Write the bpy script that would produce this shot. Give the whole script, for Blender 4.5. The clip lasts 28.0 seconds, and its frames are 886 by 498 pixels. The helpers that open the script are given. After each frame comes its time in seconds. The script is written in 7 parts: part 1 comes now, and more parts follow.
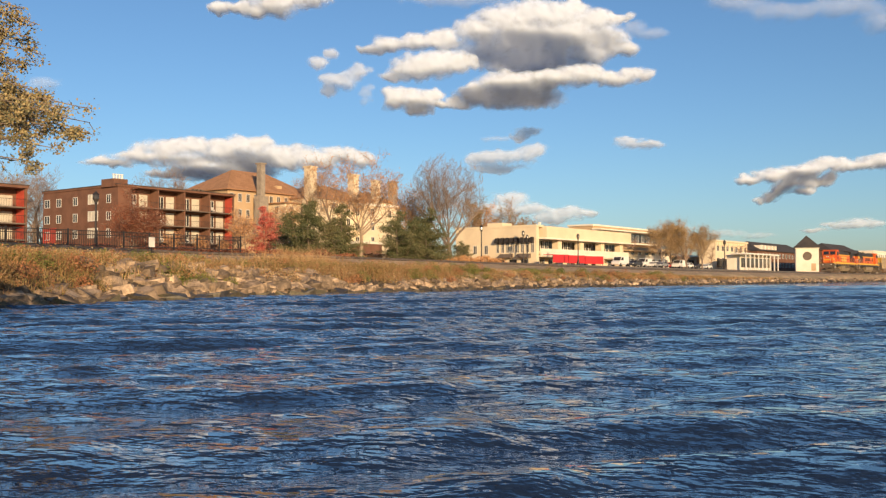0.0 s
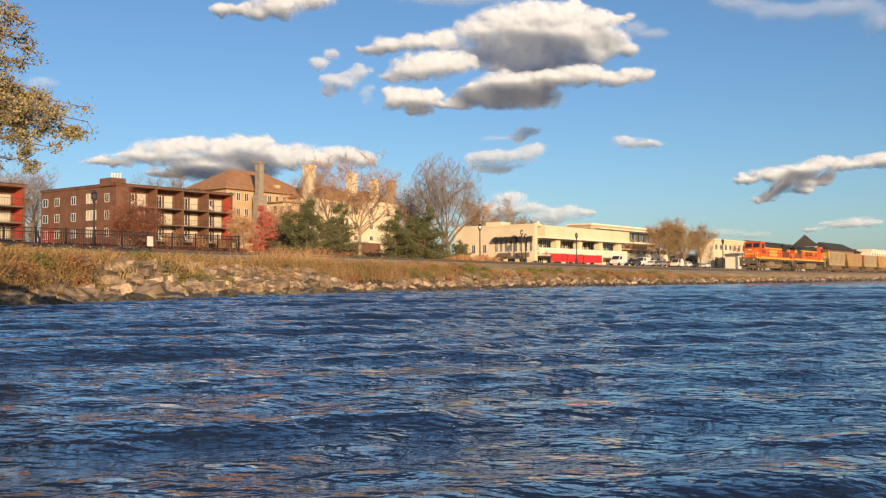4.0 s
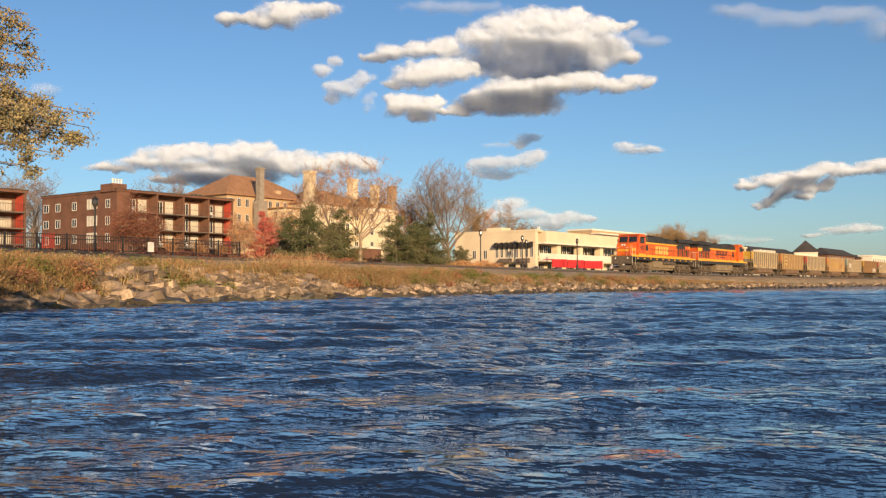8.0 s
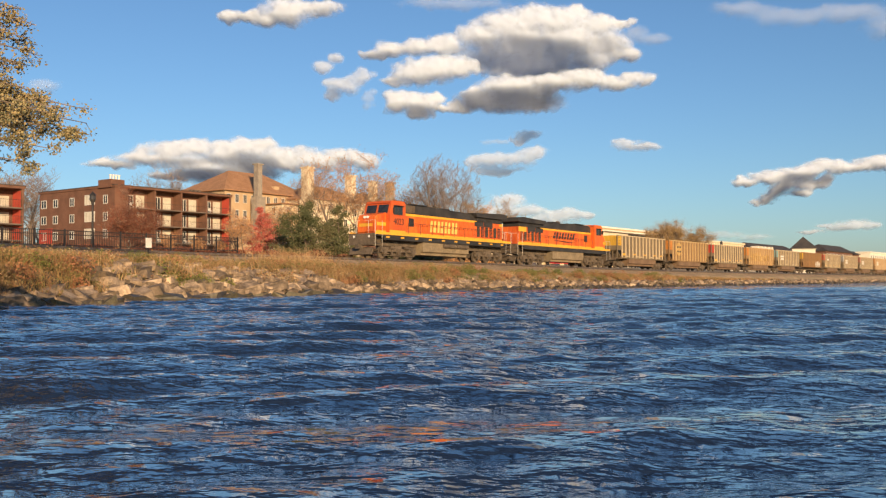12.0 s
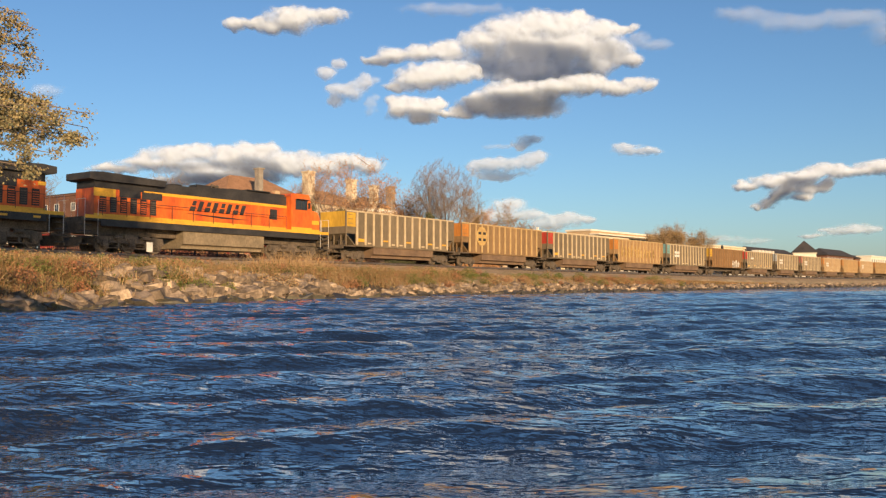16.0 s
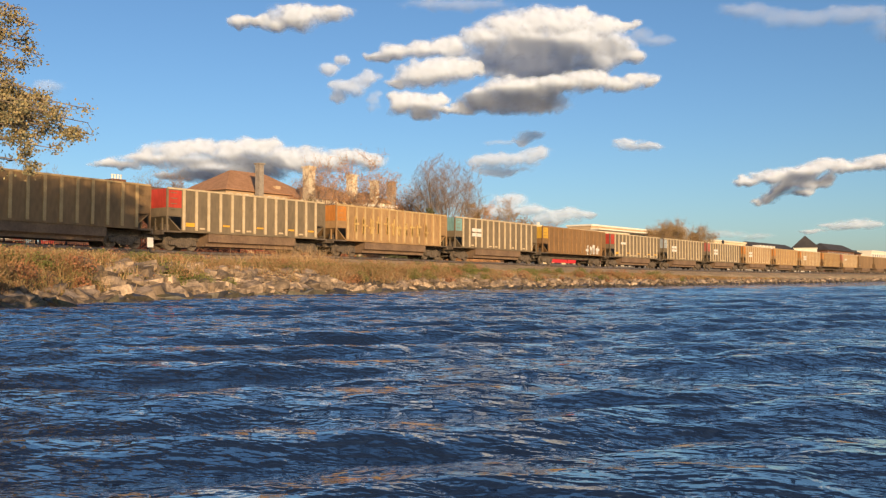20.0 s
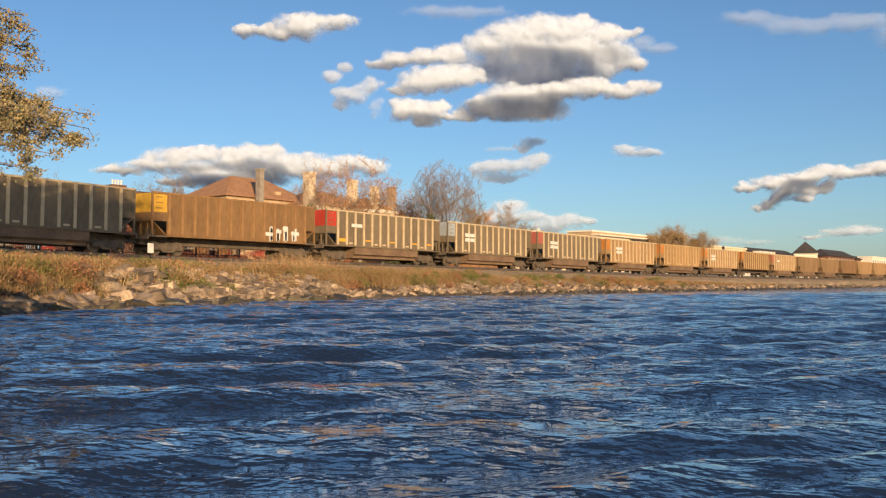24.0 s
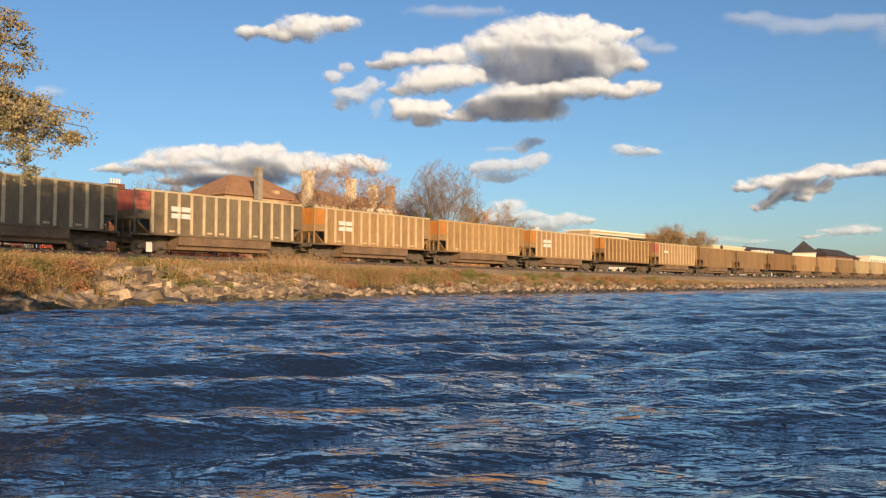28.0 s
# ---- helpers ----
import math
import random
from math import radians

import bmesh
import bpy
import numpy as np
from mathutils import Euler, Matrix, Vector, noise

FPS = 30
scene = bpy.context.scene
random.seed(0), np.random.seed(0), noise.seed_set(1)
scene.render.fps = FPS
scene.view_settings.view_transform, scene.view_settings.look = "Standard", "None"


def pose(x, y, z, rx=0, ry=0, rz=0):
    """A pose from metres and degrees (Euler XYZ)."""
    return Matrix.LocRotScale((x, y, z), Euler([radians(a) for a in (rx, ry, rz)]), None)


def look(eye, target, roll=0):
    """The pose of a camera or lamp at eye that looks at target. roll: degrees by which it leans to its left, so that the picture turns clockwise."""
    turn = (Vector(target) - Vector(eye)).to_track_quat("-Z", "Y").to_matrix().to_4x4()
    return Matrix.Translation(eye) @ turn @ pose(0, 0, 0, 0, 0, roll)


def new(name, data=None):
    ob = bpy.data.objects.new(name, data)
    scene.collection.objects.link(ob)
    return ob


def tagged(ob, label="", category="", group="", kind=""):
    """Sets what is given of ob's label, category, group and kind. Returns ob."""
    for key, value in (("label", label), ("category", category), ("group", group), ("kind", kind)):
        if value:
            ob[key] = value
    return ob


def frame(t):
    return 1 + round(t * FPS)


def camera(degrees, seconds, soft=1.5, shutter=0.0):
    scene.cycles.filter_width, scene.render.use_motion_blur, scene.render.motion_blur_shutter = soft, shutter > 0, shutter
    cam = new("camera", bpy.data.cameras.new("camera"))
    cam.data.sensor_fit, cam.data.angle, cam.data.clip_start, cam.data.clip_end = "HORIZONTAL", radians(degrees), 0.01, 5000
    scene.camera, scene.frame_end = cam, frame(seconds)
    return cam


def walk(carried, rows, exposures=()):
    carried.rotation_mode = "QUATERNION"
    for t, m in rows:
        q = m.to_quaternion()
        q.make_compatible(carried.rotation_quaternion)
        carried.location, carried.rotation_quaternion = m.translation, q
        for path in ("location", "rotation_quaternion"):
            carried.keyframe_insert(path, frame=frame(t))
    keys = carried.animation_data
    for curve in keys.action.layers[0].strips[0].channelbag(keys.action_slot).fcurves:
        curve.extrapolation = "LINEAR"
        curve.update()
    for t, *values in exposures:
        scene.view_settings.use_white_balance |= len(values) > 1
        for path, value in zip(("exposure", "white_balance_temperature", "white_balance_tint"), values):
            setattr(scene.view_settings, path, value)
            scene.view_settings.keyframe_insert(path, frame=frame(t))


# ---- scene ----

# ---------------------------------------------------------------- camera path
cam = camera(51.0, 28.0, 1.3)
PATH = [(0.0, -53.495, 1.869, -0.191), (0.5, -53.518, 2.060, -0.208), (1.0, -53.621, 1.939, -0.222), (1.5, -53.590, 1.730, -0.208),
        (2.0, -53.532, 1.679, -0.176), (2.5, -53.500, 1.844, -0.198), (3.0, -53.526, 1.901, -0.228), (3.5, -53.597, 1.816, -0.219),
        (5.5, -53.497, 1.847, -0.216), (6.0, -53.559, 2.152, -0.215), (6.5, -53.603, 1.845, -0.259), (7.0, -53.584, 1.411, -0.216),
        (7.5, -53.542, 1.777, -0.174), (8.0, -53.550, 2.161, -0.218), (8.5, -53.543, 1.831, -0.270), (9.0, -53.568, 1.506, -0.198),
        (9.5, -53.592, 1.863, -0.168), (10.0, -53.549, 2.108, -0.217), (10.5, -53.494, 1.707, -0.248), (11.0, -53.564, 1.774, -0.238),
        (11.5, -53.680, 2.068, -0.197), (12.0, -53.673, 1.921, -0.168), (12.5, -53.553, 1.965, -0.200), (14.5, -53.610, 2.058, -0.217),
        (15.0, -53.529, 1.868, -0.204), (15.5, -53.599, 2.008, -0.193), (16.0, -53.621, 2.178, -0.198), (16.5, -53.600, 1.965, -0.200),
        (17.0, -53.553, 2.012, -0.166), (17.5, -53.563, 2.125, -0.199), (18.0, -53.589, 1.983, -0.231), (18.5, -53.601, 2.105, -0.186),
        (19.0, -53.613, 2.185, -0.147), (19.5, -53.589, 1.923, -0.204), (20.0, -53.579, 1.877, -0.215), (20.5, -53.603, 2.337, -0.201),
        (21.0, -53.583, 2.211, -0.185), (21.5, -53.588, 1.708, -0.204), (23.5, -53.580, 1.776, -0.183), (24.0, -53.563, 2.231, -0.198),
        (24.5, -53.604, 2.403, -0.181), (25.0, -53.640, 1.893, -0.184), (25.5, -53.600, 1.872, -0.178), (26.0, -53.553, 2.105, -0.185),
        (26.5, -53.620, 2.018, -0.201), (27.0, -53.757, 1.900, -0.220), (27.5, -53.732, 2.214, -0.167), (28.0, -53.652, 2.171, -0.170)]


def aim(yaw, pitch, roll):
    """The eye's pose, 0.85 m over the water."""
    return Matrix.Translation((0, 0, 0.85)) @ pose(0, 0, 0, 0, 0, yaw) @ pose(0, 0, 0, 90 + pitch) @ pose(0, 0, 0, 0, 0, roll)


walk(cam, [(t, aim(yaw, pitch, roll)) for t, yaw, pitch, roll in PATH], [(0.0, 0.31, 6850, 10), (28.0, 0.31, 6850, 10)])

# ---------------------------------------------------------------- world, sun
SUN_TO = Vector((-0.56, -0.80, 0.22)).normalized()
world = bpy.data.worlds.new("sky")
scene.world = world
world.use_nodes = True
wn, wl = world.node_tree.nodes, world.node_tree.links
sky = wn.new("ShaderNodeTexSky")
sky.sky_type = "NISHITA"
sky.sun_disc = False
sky.sun_elevation = math.asin(SUN_TO.z)
sky.sun_rotation = math.atan2(SUN_TO.x, SUN_TO.y)
sky.altitude, sky.air_density, sky.dust_density, sky.ozone_density = 300, 1.0, 0.85, 4.6
wn["Background"].inputs["Strength"].default_value = 0.115
wl.new(sky.outputs["Color"], wn["Background"].inputs["Color"])
sun = new("sun", bpy.data.lights.new("sun", "SUN"))
sun.data.energy, sun.data.angle, sun.data.color = 5.0, radians(0.5), (1.0, 0.725, 0.44)
sun.matrix_world = look(SUN_TO * 100, (0, 0, 0))

# ---------------------------------------------------------------- helpers
R3 = random.Random(7)
MATS = {}


def mat(name, c1, c2=None, scale=2.0, rough=0.75, metal=0.0, bump=0.0, bscale=30.0, fine=0.25, vary=0.0, spec=0.4,
        island=False, stretch=None):
    """A surface of two tones in large patches, fine grain, relief and a spread of tone from piece to piece."""
    if name in MATS:
        return MATS[name]
    m = bpy.data.materials.new(name)
    m.use_nodes = True
    n, l = m.node_tree.nodes, m.node_tree.links
    b = n["Principled BSDF"]
    c2 = c2 or tuple(v * 0.75 for v in c1)
    tc = n.new("ShaderNodeTexCoord")
    vec = tc.outputs["Object"]
    if stretch:
        mp = n.new("ShaderNodeMapping")
        mp.inputs["Scale"].default_value = stretch
        l.new(vec, mp.inputs["Vector"])
        vec = mp.outputs["Vector"]
    big = n.new("ShaderNodeTexNoise")
    big.inputs["Scale"].default_value, big.inputs["Detail"].default_value = scale, 5
    l.new(vec, big.inputs["Vector"])
    ramp = n.new("ShaderNodeMapRange")
    ramp.inputs["From Min"].default_value, ramp.inputs["From Max"].default_value = 0.35, 0.65
    l.new(big.outputs["Fac"], ramp.inputs["Value"])
    mix = n.new("ShaderNodeMix")
    mix.data_type = "RGBA"
    mix.inputs["A"].default_value, mix.inputs["B"].default_value = (*c1, 1), (*c2, 1)
    l.new(ramp.outputs["Result"], mix.inputs["Factor"])
    small = n.new("ShaderNodeTexNoise")
    small.inputs["Scale"].default_value, small.inputs["Detail"].default_value = bscale, 4
    l.new(vec, small.inputs["Vector"])
    val = n.new("ShaderNodeMapRange")
    val.inputs["From Min"].default_value, val.inputs["From Max"].default_value = 0.3, 0.7
    val.inputs["To Min"].default_value, val.inputs["To Max"].default_value = 1 - fine, 1 + fine
    l.new(small.outputs["Fac"], val.inputs["Value"])
    hsv = n.new("ShaderNodeHueSaturation")
    l.new(mix.outputs["Result"], hsv.inputs["Color"])
    out = val.outputs["Result"]
    if vary:
        if island:
            rnd = n.new("ShaderNodeNewGeometry").outputs["Random Per Island"]
        else:
            rnd = n.new("ShaderNodeObjectInfo").outputs["Random"]
        rr = n.new("ShaderNodeMapRange")
        rr.inputs["To Min"].default_value, rr.inputs["To Max"].default_value = 1 - vary, 1 + vary
        l.new(rnd, rr.inputs["Value"])
        mul = n.new("ShaderNodeMath")
        mul.operation = "MULTIPLY"
        l.new(out, mul.inputs[0]), l.new(rr.outputs["Result"], mul.inputs[1])
        out = mul.outputs[0]
    l.new(out, hsv.inputs["Value"])
    l.new(hsv.outputs["Color"], b.inputs["Base Color"])
    b.inputs["Roughness"].default_value, b.inputs["Metallic"].default_value = rough, metal
    b.inputs["Specular IOR Level"].default_value = spec
    if bump:
        bp = n.new("ShaderNodeBump")
        bp.inputs["Strength"].default_value, bp.inputs["Distance"].default_value = bump, 0.03
        l.new(small.outputs["Fac"], bp.inputs["Height"])
        l.new(bp.outputs["Normal"], b.inputs["Normal"])
    MATS[name] = m
    return m


def mesh_of(name, bm, material):
    me = bpy.data.meshes.new(name)
    bmesh.ops.recalc_face_normals(bm, faces=bm.faces)
    bm.to_mesh(me)
    bm.free()
    me.materials.append(material)
    return me


def part(name, bm, material, parent, label="", at=None):
    """One mesh object under a thing or under a part."""
    ob = new(name, mesh_of(name, bm, material) if isinstance(bm, bmesh.types.BMesh) else bm)
    ob.parent = parent
    if at is not None:
        ob.matrix_basis = at
    if label:
        tagged(ob, label)
    return ob


def thing(name, label, category, m=None, group="", kind=""):
    ob = new(name)
    ob.empty_display_size = 0.1
    ob.matrix_basis = m or Matrix()
    return tagged(ob, label, category, group, kind)


def solid(name, bm, material, label, category, group="", kind="", m=None):
    ob = new(name, mesh_of(name, bm, material))
    if m is not None:
        ob.matrix_basis = m
    return tagged(ob, label, category, group, kind)


def box(bm, x0, x1, y0, y1, z0, z1):
    v = [bm.verts.new(p) for p in ((x0, y0, z0), (x1, y0, z0), (x1, y1, z0), (x0, y1, z0),
                                   (x0, y0, z1), (x1, y0, z1), (x1, y1, z1), (x0, y1, z1))]
    for q in ((3, 2, 1, 0), (4, 5, 6, 7), (0, 1, 5, 4), (1, 2, 6, 5), (2, 3, 7, 6), (3, 0, 4, 7)):
        bm.faces.new([v[i] for i in q])
    return bm


def boxes(*bs):
    bm = bmesh.new()
    for b in bs:
        box(bm, *b)
    return bm


def rbox(x0, x1, y0, y1, z0, z1, r=0.03, seg=2):
    bm = box(bmesh.new(), x0, x1, y0, y1, z0, z1)
    bmesh.ops.bevel(bm, geom=bm.edges[:], offset=r, segments=seg, affect="EDGES", profile=0.6)
    return bm


def tube(bm, a, b, r0, r1=None, seg=8, caps=True):
    a, b = Vector(a), Vector(b)
    r1 = r0 if r1 is None else r1
    q = (b - a).to_track_quat("Z", "Y")
    rings = []
    for c, r in ((a, r0), (b, r1)):
        rings.append([bm.verts.new(c + q @ Vector((r * math.cos(k * math.tau / seg), r * math.sin(k * math.tau / seg), 0))) for k in range(seg)])
    for k in range(seg):
        bm.faces.new((rings[0][k], rings[0][(k + 1) % seg], rings[1][(k + 1) % seg], rings[1][k]))
    if caps:
        bm.faces.new(rings[0][::-1])
        bm.faces.new(rings[1])
    return bm


def lathe(bm, prof, seg=16, at=(0, 0, 0)):
    """A turned shape from (radius, height) pairs."""
    rings = [[bm.verts.new((at[0] + r * math.cos(k * math.tau / seg), at[1] + r * math.sin(k * math.tau / seg), at[2] + z)) for k in range(seg)] for r, z in prof]
    for a, b in zip(rings, rings[1:]):
        for k in range(seg):
            bm.faces.new((a[k], a[(k + 1) % seg], b[(k + 1) % seg], b[k]))
    bm.faces.new(rings[0][::-1])
    bm.faces.new(rings[-1])
    return bm


def prism(bm, outline, y0, y1):
    """An outline of (x, z) pairs drawn out from y0 to y1."""
    a = [bm.verts.new((x, y0, z)) for x, z in outline]
    b = [bm.verts.new((x, y1, z)) for x, z in outline]
    bm.faces.new(a)
    bm.faces.new(b[::-1])
    for i in range(len(a)):
        j = (i + 1) % len(a)
        bm.faces.new((a[j], a[i], b[i], b[j]))
    return bm


def np_mesh(name, verts, faces, material, smooth=False):
    """A mesh from arrays of points and of equal-sided faces."""
    me = bpy.data.meshes.new(name)
    verts, faces = np.asarray(verts, np.float32), np.asarray(faces, np.int32)
    k = faces.shape[1]
    me.vertices.add(len(verts))
    me.vertices.foreach_set("co", verts.ravel())
    me.loops.add(faces.size)
    me.loops.foreach_set("vertex_index", faces.ravel())
    me.polygons.add(len(faces))
    me.polygons.foreach_set("loop_start", np.arange(0, faces.size, k, dtype=np.int32))
    if smooth:
        me.polygons.foreach_set("use_smooth", np.ones(len(faces), bool))
    me.update(calc_edges=True)
    me.materials.append(material)
    return me


# ---------------------------------------------------------------- plan: the rails run along x at y = 52.2
RAIL_Y, RAIL_Z = 52.2, 2.80
SPEED, FRONT0 = 12.45, 209.0          # metres a second; the train's front at 0 s
SHORE = [(-400, -60), (-60, -8), (-20, 6), (-4, 11), (4, 17), (10, 23.5), (14.6, 27.3), (20, 29.5), (25, 32.2), (31, 34.4), (40, 36.3), (52, 38.0),
         (70, 40.0), (109, 43.0), (161, 44.4), (280, 46.0), (2000, 47.0)]


def shore(x):
    return float(np.interp(x, [p[0] for p in SHORE], [p[1] for p in SHORE]))


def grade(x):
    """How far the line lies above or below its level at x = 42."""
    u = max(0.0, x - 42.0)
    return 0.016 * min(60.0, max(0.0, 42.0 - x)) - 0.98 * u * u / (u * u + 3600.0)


def ground_z(x, y):
    """Height of the land: a rough bank, a grass strip, the ballast and the town rising behind it."""
    s = shore(x)
    d = y - s
    if d < 0:
        return max(-2.5, d * 0.45)
    rise = min(1.0, d / 2.7) * 1.34
    strip = max(0.0, min(1.0, (d - 2.7) / max(2.0, 48.0 - s - 2.7))) * 0.36
    z = rise + strip
    if y > 47.6:
        z = max(z, 1.7 + 0.5 * min(1.0, (y - 47.6) / 0.8))
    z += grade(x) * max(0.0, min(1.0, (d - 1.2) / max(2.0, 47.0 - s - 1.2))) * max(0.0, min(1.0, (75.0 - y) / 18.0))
    if y > 56:
        z += min(1.0, (y - 56) / 90.0) * 4.2 * (1.0 if x < 150 else max(0.55, 1 - (x - 150) / 300))
    if y > 150:
        z += min(12.0, (y - 150) * 0.02)
    return z


# ---------------------------------------------------------------- water
def water_material():
    m = bpy.data.materials.new("lake_water")
    m.use_nodes = True
    n, l = m.node_tree.nodes, m.node_tree.links
    b = n["Principled BSDF"]
    b.inputs["Base Color"].default_value = (0.011, 0.021, 0.047, 1)
    b.inputs["Roughness"].default_value = 0.05
    b.inputs["IOR"].default_value = 1.333
    b.inputs["Specular IOR Level"].default_value = 0.7
    b.inputs["Coat Weight"].default_value, b.inputs["Coat Roughness"].default_value, b.inputs["Coat IOR"].default_value = 0.7, 0.05, 1.333
    tc = n.new("ShaderNodeTexCoord")
    mp = n.new("ShaderNodeMapping")
    mp.inputs["Scale"].default_value = (1.15, 0.6, 1.0)
    mp.inputs["Rotation"].default_value = (0, 0, radians(12))
    l.new(tc.outputs["Object"], mp.inputs["Vector"])
    last = None
    for sc, st, dist in ((2.4, 0.9, 0.09), (6.0, 0.95, 0.075), (15.0, 0.95, 0.04)):
        nz = n.new("ShaderNodeTexNoise")
        nz.inputs["Scale"].default_value, nz.inputs["Detail"].default_value = sc, 2
        l.new(mp.outputs["Vector"], nz.inputs["Vector"])
        bp = n.new("ShaderNodeBump")
        bp.inputs["Strength"].default_value, bp.inputs["Distance"].default_value = st, dist
        l.new(nz.outputs["Fac"], bp.inputs["Height"])
        if last:
            l.new(last.outputs["Normal"], bp.inputs["Normal"])
        last = bp
    l.new(last.outputs["Normal"], b.inputs["Normal"]), l.new(last.outputs["Normal"], b.inputs["Coat Normal"])
    return m


VIEW = radians(36.36)                  # heading of the view, from the rails


def graded(lo, hi, core0, core1, step, grow=1.12):
    mid = list(np.arange(core0, core1 + step / 2, step))
    out, s = [], step
    x = core1
    while x < hi:
        s *= grow
        x += s
        out.append(min(x, hi))
    pre, s, x = [], step, core0
    while x > lo:
        s *= grow
        x -= s
        pre.append(max(x, lo))
    return np.array(pre[::-1] + mid + out)


def build_water():
    fw = np.concatenate([graded(-140, 2.0, 2.0, 2.0, 0.06, 1.05), np.arange(2.06, 26, 0.06), graded(26, 3000, 26, 26, 0.062, 1.0085)[1:]])
    lt = graded(-700, 1900, -13, 13, 0.085, 1.03)
    F, L = np.meshgrid(fw, lt, indexing="ij")
    rng = np.random.RandomState(5)
    Z = np.zeros_like(F)
    sf = np.maximum(np.gradient(fw)[:, None], np.gradient(lt)[None, :] * 0.55)
    for k in range(120):
        swell = k < 7
        wl_ = rng.uniform(1.2, 2.7) if swell else 0.22 * (1.3 / 0.22) ** rng.rand()
        ang = rng.normal(0.30, 0.10 if swell else 0.5)
        kx, ky = math.tau / wl_ * math.cos(ang), math.tau / wl_ * math.sin(ang)
        ph = rng.rand() * math.tau
        a = (0.0105 * wl_ if swell else 0.0024 * wl_) * np.clip(0.9 + F / 60, 0.9, 1.6)
        arg = (F * kx + L * ky + ph).astype(np.float32)
        fade = np.clip(2.6 - 6.5 * sf / wl_, 0, 1)
        Z += a * (np.sin(arg) + 0.25 * np.cos(2 * arg)) * fade
    nf, nl = F.shape
    idx = np.arange(nf * nl).reshape(nf, nl)
    faces = np.stack([idx[:-1, :-1], idx[1:, :-1], idx[1:, 1:], idx[:-1, 1:]], -1).reshape(-1, 4)
    me = np_mesh("water", np.stack([F, L, Z], -1).reshape(-1, 3), faces, water_material(), True)
    ob = new("water", me)
    ob.matrix_basis = pose(0, 0, 0, 0, 0, math.degrees(VIEW))
    return tagged(ob, "dark blue wind-rippled open water of a lake", "water", kind="structure")


water = build_water()


# ---------------------------------------------------------------- land
def bank_material():
    m = bpy.data.materials.new("bank_soil")
    m.use_nodes = True
    n, l = m.node_tree.nodes, m.node_tree.links
    b = n["Principled BSDF"]
    tc = n.new("ShaderNodeTexCoord")
    a = n.new("ShaderNodeTexNoise")
    a.inputs["Scale"].default_value, a.inputs["Detail"].default_value = 0.35, 6
    l.new(tc.outputs["Object"], a.inputs["Vector"])
    r = n.new("ShaderNodeValToRGB")
    e = r.color_ramp.elements
    e[0].position, e[0].color = 0.30, (0.29, 0.20, 0.11, 1)
    e[1].position, e[1].color = 0.70, (0.46, 0.31, 0.17, 1)
    q = e.new(0.5)
    q.color = (0.31, 0.225, 0.12, 1)
    l.new(a.outputs["Fac"], r.inputs["Fac"])
    f2 = n.new("ShaderNodeTexNoise")
    f2.inputs["Scale"].default_value, f2.inputs["Detail"].default_value = 9, 5
    l.new(tc.outputs["Object"], f2.inputs["Vector"])
    mx = n.new("ShaderNodeMix")
    mx.data_type, mx.blend_type = "RGBA", "OVERLAY"
    mx.inputs["Factor"].default_value = 0.7
    # dark soil near the waterline, with the shade between stones put into its colour
    at = n.new("ShaderNodeAttribute")
    at.attribute_name = "soil_shade"
    hm = n.new("ShaderNodeMix")
    hm.data_type = "RGBA"
    hm.inputs["B"].default_value = (0.085, 0.06, 0.038, 1)
    l.new(at.outputs["Fac"], hm.inputs["Factor"]), l.new(r.outputs["Color"], hm.inputs["A"])
    l.new(hm.outputs["Result"], mx.inputs["A"])
    l.new(f2.outputs["Color"], mx.inputs["B"])
    hs = n.new("ShaderNodeHueSaturation")
    hs.inputs["Saturation"].default_value = 0.9
    l.new(mx.outputs["Result"], hs.inputs["Color"])
    l.new(hs.outputs["Color"], b.inputs["Base Color"])
    b.inputs["Roughness"].default_value = 0.95
    bp = n.new("ShaderNodeBump")
    bp.inputs["Strength"].default_value, bp.inputs["Distance"].default_value = 0.8, 0.15
    l.new(f2.outputs["Fac"], bp.inputs["Height"])
    l.new(bp.outputs["Normal"], b.inputs["Normal"])
    return m


def build_ground():
    xs = np.concatenate([np.array([-900, -500, -300, -200, -140, -100, -70, -50, -35, -22, -12, -5]), np.arange(0, 120, 0.8), np.arange(120, 320, 4), np.array([340, 380, 440, 520, 640, 800, 1200, 2000, 3000])])
    ts = np.concatenate([np.array([-60, -20, -8, -3]), np.arange(-1.5, 24.01, 0.5), np.array([26, 28, 30, 34, 40, 48, 56, 66, 80, 100, 130, 180, 260, 400, 700, 1200, 2200])])
    verts, soil_shade = [], []
    for x in xs:
        s = shore(x)
        for t in ts:
            edge = (2.6 if x < 46 else 1.4) + 0.8 * noise.noise((x * 0.6, 0, 7))
            soil_shade.append(max(0.0, min(1.0, (edge - t) / 0.6)))
            y = s + t if t < 24 else max(s, 20.0) + t
            z = ground_z(x, y)
            if -1 < t < 24 and y < 47.5:
                z += 0.16 * noise.noise((x * 0.5, y * 0.5, 0)) + 0.07 * noise.noise((x * 1.7, y * 1.7, 3))
            verts.append((x, y, z))
    nx, nt = len(xs), len(ts)
    idx = np.arange(nx * nt).reshape(nx, nt)
    faces = np.stack([idx[:-1, :-1], idx[1:, :-1], idx[1:, 1:], idx[:-1, 1:]], -1).reshape(-1, 4)
    me = np_mesh("ground", verts, faces, bank_material(), True)
    me.attributes.new("soil_shade", "FLOAT", "POINT").data.foreach_set("value", np.array(soil_shade, np.float32))
    ob = new("ground", me)
    return tagged(ob, "dry autumn grass bank rising from the lake to the town", "ground", kind="structure")


build_ground()

